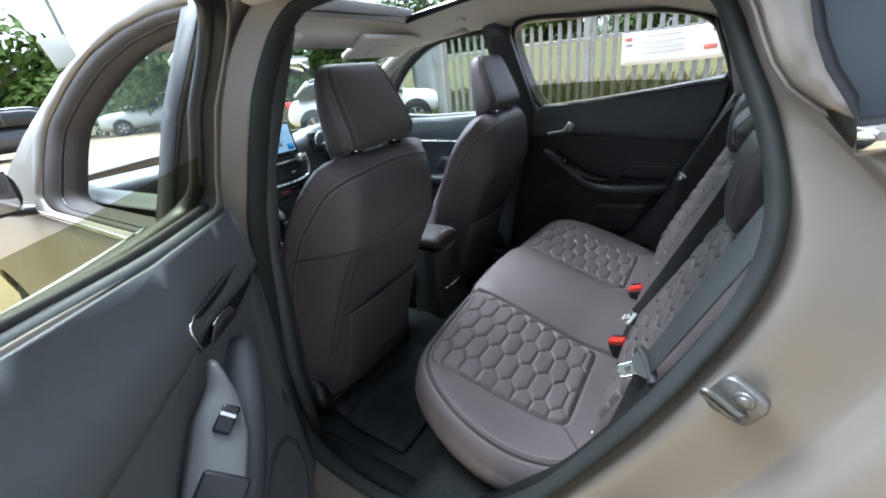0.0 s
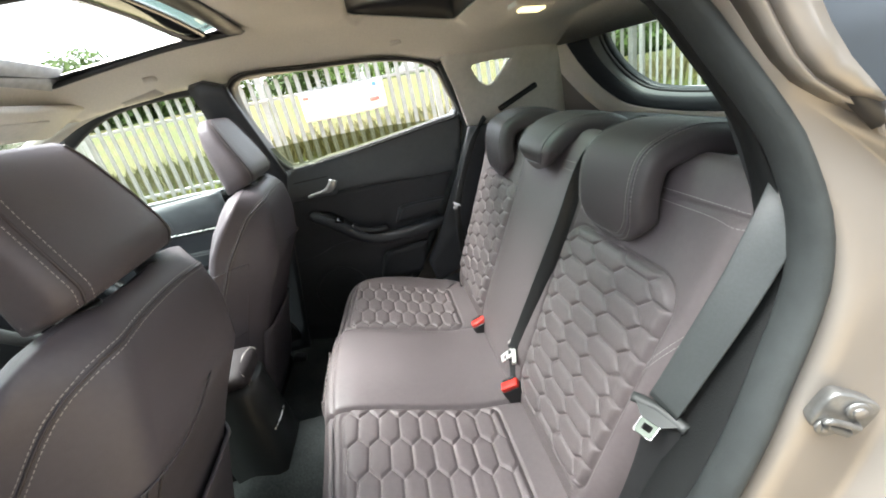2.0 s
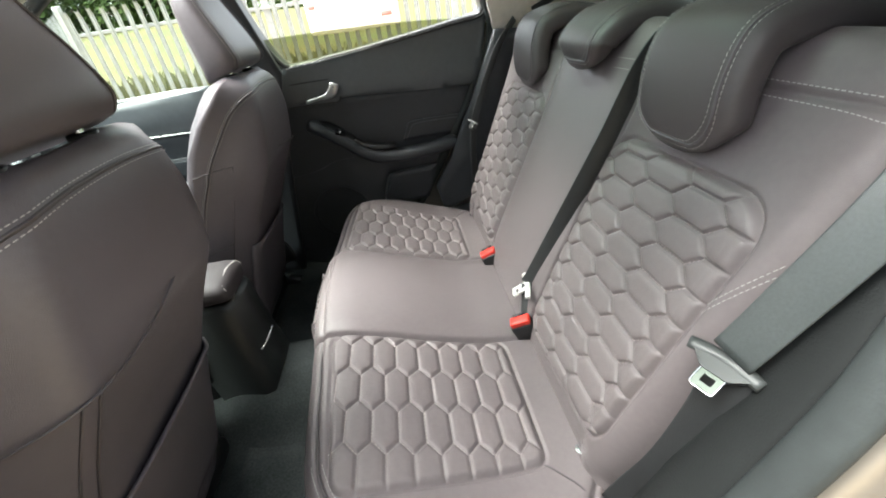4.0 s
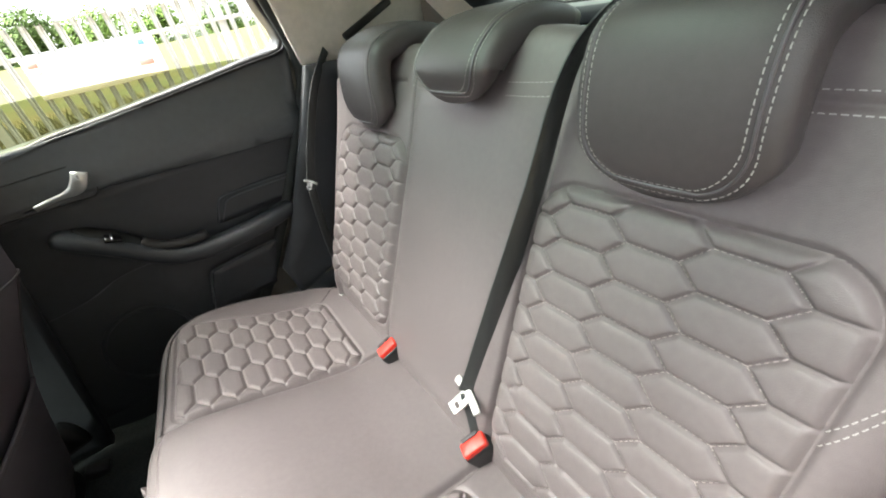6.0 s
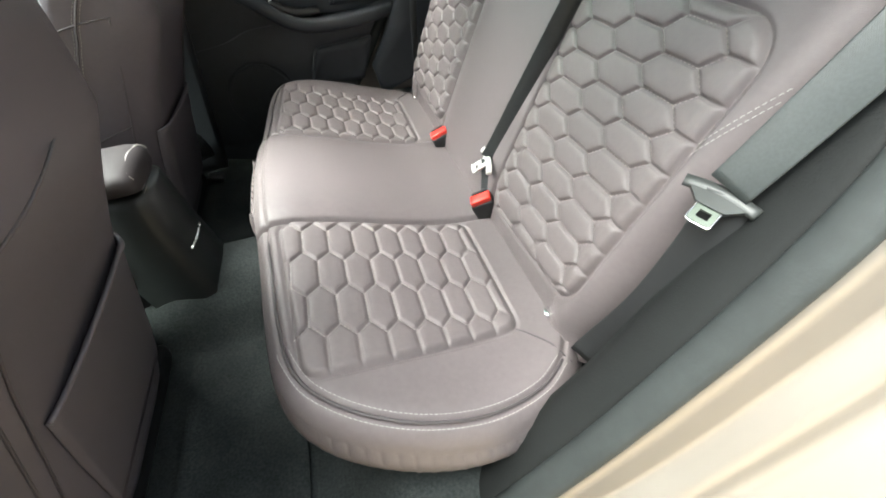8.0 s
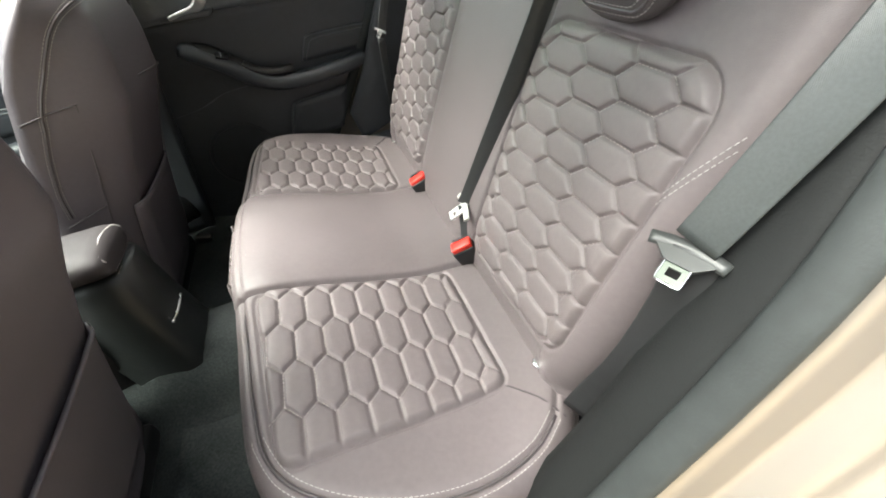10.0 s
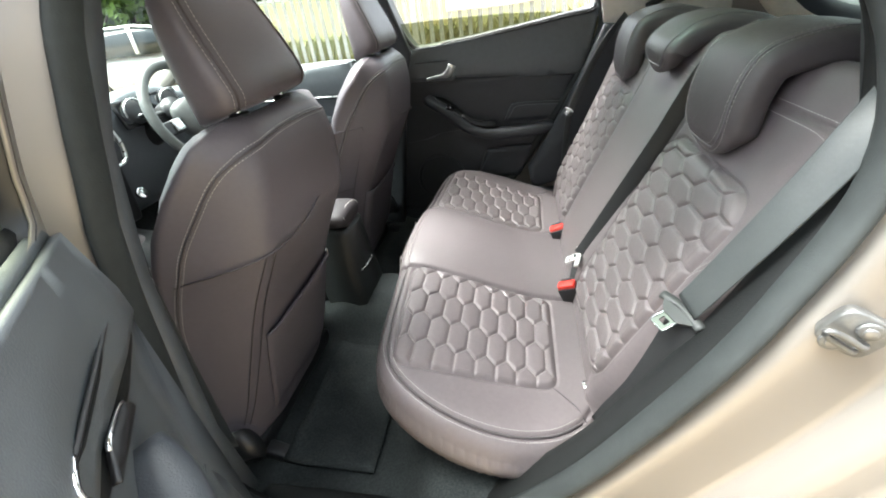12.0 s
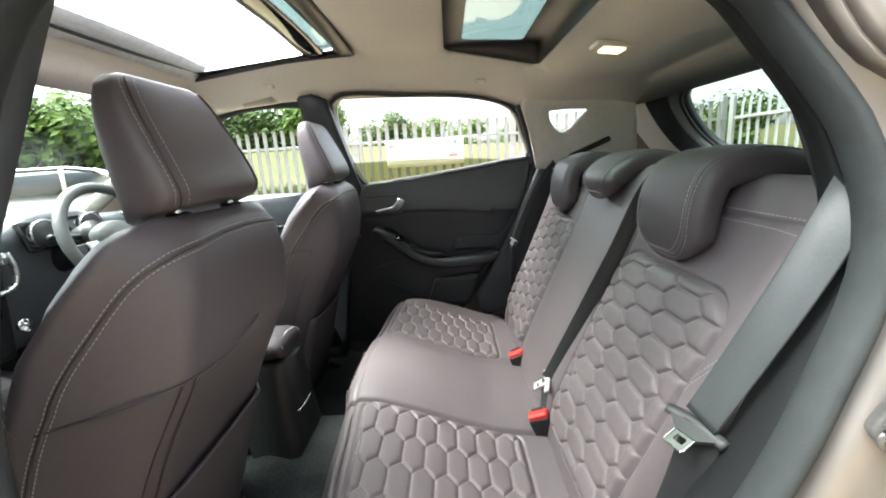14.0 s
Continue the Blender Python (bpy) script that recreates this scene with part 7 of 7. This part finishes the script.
def bush_row(name, x0, y0, x1, y1, h, label):
    v, f = [], []
    L = math.hypot(x1 - x0, y1 - y0)
    for _ in range(int(L * 420)):
        t = rng.random()
        q = rng.uniform(0, math.pi)
        rr = h * (0.75 + 0.3 * noise.noise(Vector((t * L * 0.5, 3, 0))))
        base = 2.2 if y0 > 40 else 0.0
        p = Vector((x0 + (x1 - x0) * t + rng.uniform(-0.5, 0.5), y0 + (y1 - y0) * t + rr * 0.6 * math.cos(q), base + max(0.05, rr * math.sin(q) * rng.uniform(0.6, 1.05))))
        n = Vector((rng.uniform(-1, 1), rng.uniform(-1, 1), rng.uniform(-0.2, 1))).normalized()
        a_ = n.orthogonal().normalized()
        b_ = n.cross(a_)
        s = rng.uniform(0.05, 0.10) * (1.0 + 0.25 * (h > 2.5))
        k = len(v)
        v += [p - a_ * s, p - b_ * s * 0.6, p + a_ * s, p + b_ * s * 0.6]
        f.append((k, k + 1, k + 2, k + 3))
    tagged(part(name, (v, f), LEAF, smooth=False), label, "bushes", kind="stuff")


bush_row("hedge", -40, 46, -6, 55, 3.2, "dense green bushes along the field edge")
bush_row("hedge_far", -8, 66, 40, 62, 2.2, "distant green hedge behind the ripe field")
bush_row("hedge_front", -24, 11, -31, -16, 3.6, "tall green bushes across the yard")
bush_row("hedge_side", 10.5, -9, 11.5, 8, 2.6, "dense green bushes behind the rear fence")


# parked cars
def parked_car(name, x, y, yaw, col, label, tall=0.0, L=3.85):
    cr = thing(name, (x, y, 0), label, "car", group="parked cars")
    W = 0.83
    pm = material("car_paint_" + name, col, 0.3, coat=1.0, var=0.03)
    k = L / 3.85
    sec = [(-1.92, 0.30, 0.62, 0.62), (-1.88, 0.26, 0.74, 0.74), (-1.6, 0.2, 0.86, 0.80), (-1.1, 0.2, 0.92, W), (-0.6, 0.2, 0.96, W), (0.3, 0.2, 0.98, W), (1.1, 0.2, 1.0, W), (1.6, 0.22, 0.98, 0.80), (1.82, 0.28, 0.90, 0.74), (1.90, 0.36, 0.72, 0.66)]

    def ring(px, zb, zt, w):
        return [Vector((x + px * k, y + w * sq_(math.sin(q)), (zb + zt + tall * 0.5) / 2 + (zt + tall * 0.5 - zb) / 2 * sq_(math.cos(q)))) for q in [2 * math.pi * i / 28 for i in range(28)]]
    bd = part("body", loft([ring(*s) for s in sec]), pm, cr)
    cab = [(-0.95, 0.95, 0.62), (-0.55, 1.18, 0.64), (-0.2, 1.36, 0.62), (0.2, 1.42, 0.61), (0.9, 1.41, 0.61), (1.3, 1.30, 0.60), (1.62, 1.05, 0.60)]
    rings = []
    for px, zt, w in cab:
        rings.append([Vector((x + px * k, y + (w if zz_ > 0.5 else 0.78) * s_, (0.93 if zz_ < 0.5 else zt + (0.012 if abs(s_) < 0.9 else -0.02)) + tall)) for s_, zz_ in ((-1, 0), (-1, 1), (-0.5, 1), (0.5, 1), (1, 1), (1, 0))])
    part("cabin_glass", loft(rings), material("dark_car_glass_" + name, (0.02, 0.025, 0.028), 0.06, var=0.02, rvar=0.02), cr, "dark window glass")
    rr = [[Vector((x + px * k, y + w * s_, zt + tall + dz + 0.014 - (0.03 if abs(s_) > 0.9 else 0))) for s_, dz in ((-1, 0), (-0.6, 0.012), (0, 0.02), (0.6, 0.012), (1, 0), (0.6, -0.01), (0, -0.01), (-0.6, -0.01))] for px, zt, w in ((-0.25, 1.345, 0.63), (0.2, 1.42, 0.62), (0.9, 1.41, 0.62), (1.28, 1.315, 0.61))]
    part("roof", loft(rr), pm, cr)
    for s_ in (-1, 1):
        for p0, p1 in (((-0.95, 0.93), (-0.22, 1.36)), ((0.25, 0.95), (0.25, 1.41)), ((1.62, 1.0), (1.28, 1.31))):
            part("window_pillar", sweep([Vector((x + p0[0] * k, y + s_ * 0.785, p0[1] + tall)), Vector((x + p1[0] * k, y + s_ * 0.635, p1[1] + tall))], circle(0.035, 6)), pm, cr)
        for wx in (-1.22, 1.25):
            part("wheel_arch", disc((x + wx * k, y + s_ * 0.70, 0.33), (0, s_, 0), 0.37, 0.135, 28, 0.1), BLACK, cr, "black wheel arch")
            wheel(cr, x + wx * k, y + s_ * 0.76, 0.31, s_, 0.19)
        part("headlight", slab(0.08, 0.26, 0.12, pose(x - 1.84 * k, y + s_ * 0.52, 0.70 + tall * 0.3, 0, -20, s_ * 20), 0.03), CHROME, cr, "clear headlight")
        part("tail_light", slab(0.08, 0.2, 0.16, pose(x + 1.84 * k, y + s_ * 0.58, 0.82 + tall * 0.4, 0, 10, -s_ * 20), 0.03), RED, cr, "red tail light")
        part("door_mirror", slab(0.08, 0.16, 0.11, pose(x - 0.72 * k, y + s_ * 0.90, 0.98 + tall), 0.03), pm, cr)
    cr.rotation_euler = (0, 0, radians(yaw))
    return cr


parked_car("white_hatchback", -7.45, 7.15, 217, (0.75, 0.75, 0.72), "white compact hatchback with black wheel arches parked by the fence")
parked_car("dark_estate", -18.3, 2.2, 80, (0.03, 0.035, 0.045), "dark blue hatchback parked across the yard", 0.05)
parked_car("white_suv", -22, 8.2, 75, (0.62, 0.64, 0.64), "white crossover parked across the yard", 0.18, 4.2)
parked_car("grey_saloon", -22.5, 12.6, 75, (0.12, 0.13, 0.14), "grey saloon parked across the yard", 0.0, 4.3)
parked_car("grey_suv", -20, -3.8, 85, (0.20, 0.21, 0.22), "grey crossover parked across the yard", 0.2, 4.2)
ls = thing("lamp_post", (-24.1, 6.9, 0), "grey lamp post with a white board across the yard", "lamp post")
part("post", tube([(-24.1, 6.9, 0), (-24.1, 6.8, 4), (-24.1, 6.5, 8)], 0.08, 8, 10), GALV, ls)
part("board", slab(0.05, 1.0, 1.15, pose(-24.0, 6.4, 3.6, 12, 0, 0), 0.01, 1), WHITE, ls, "white board")
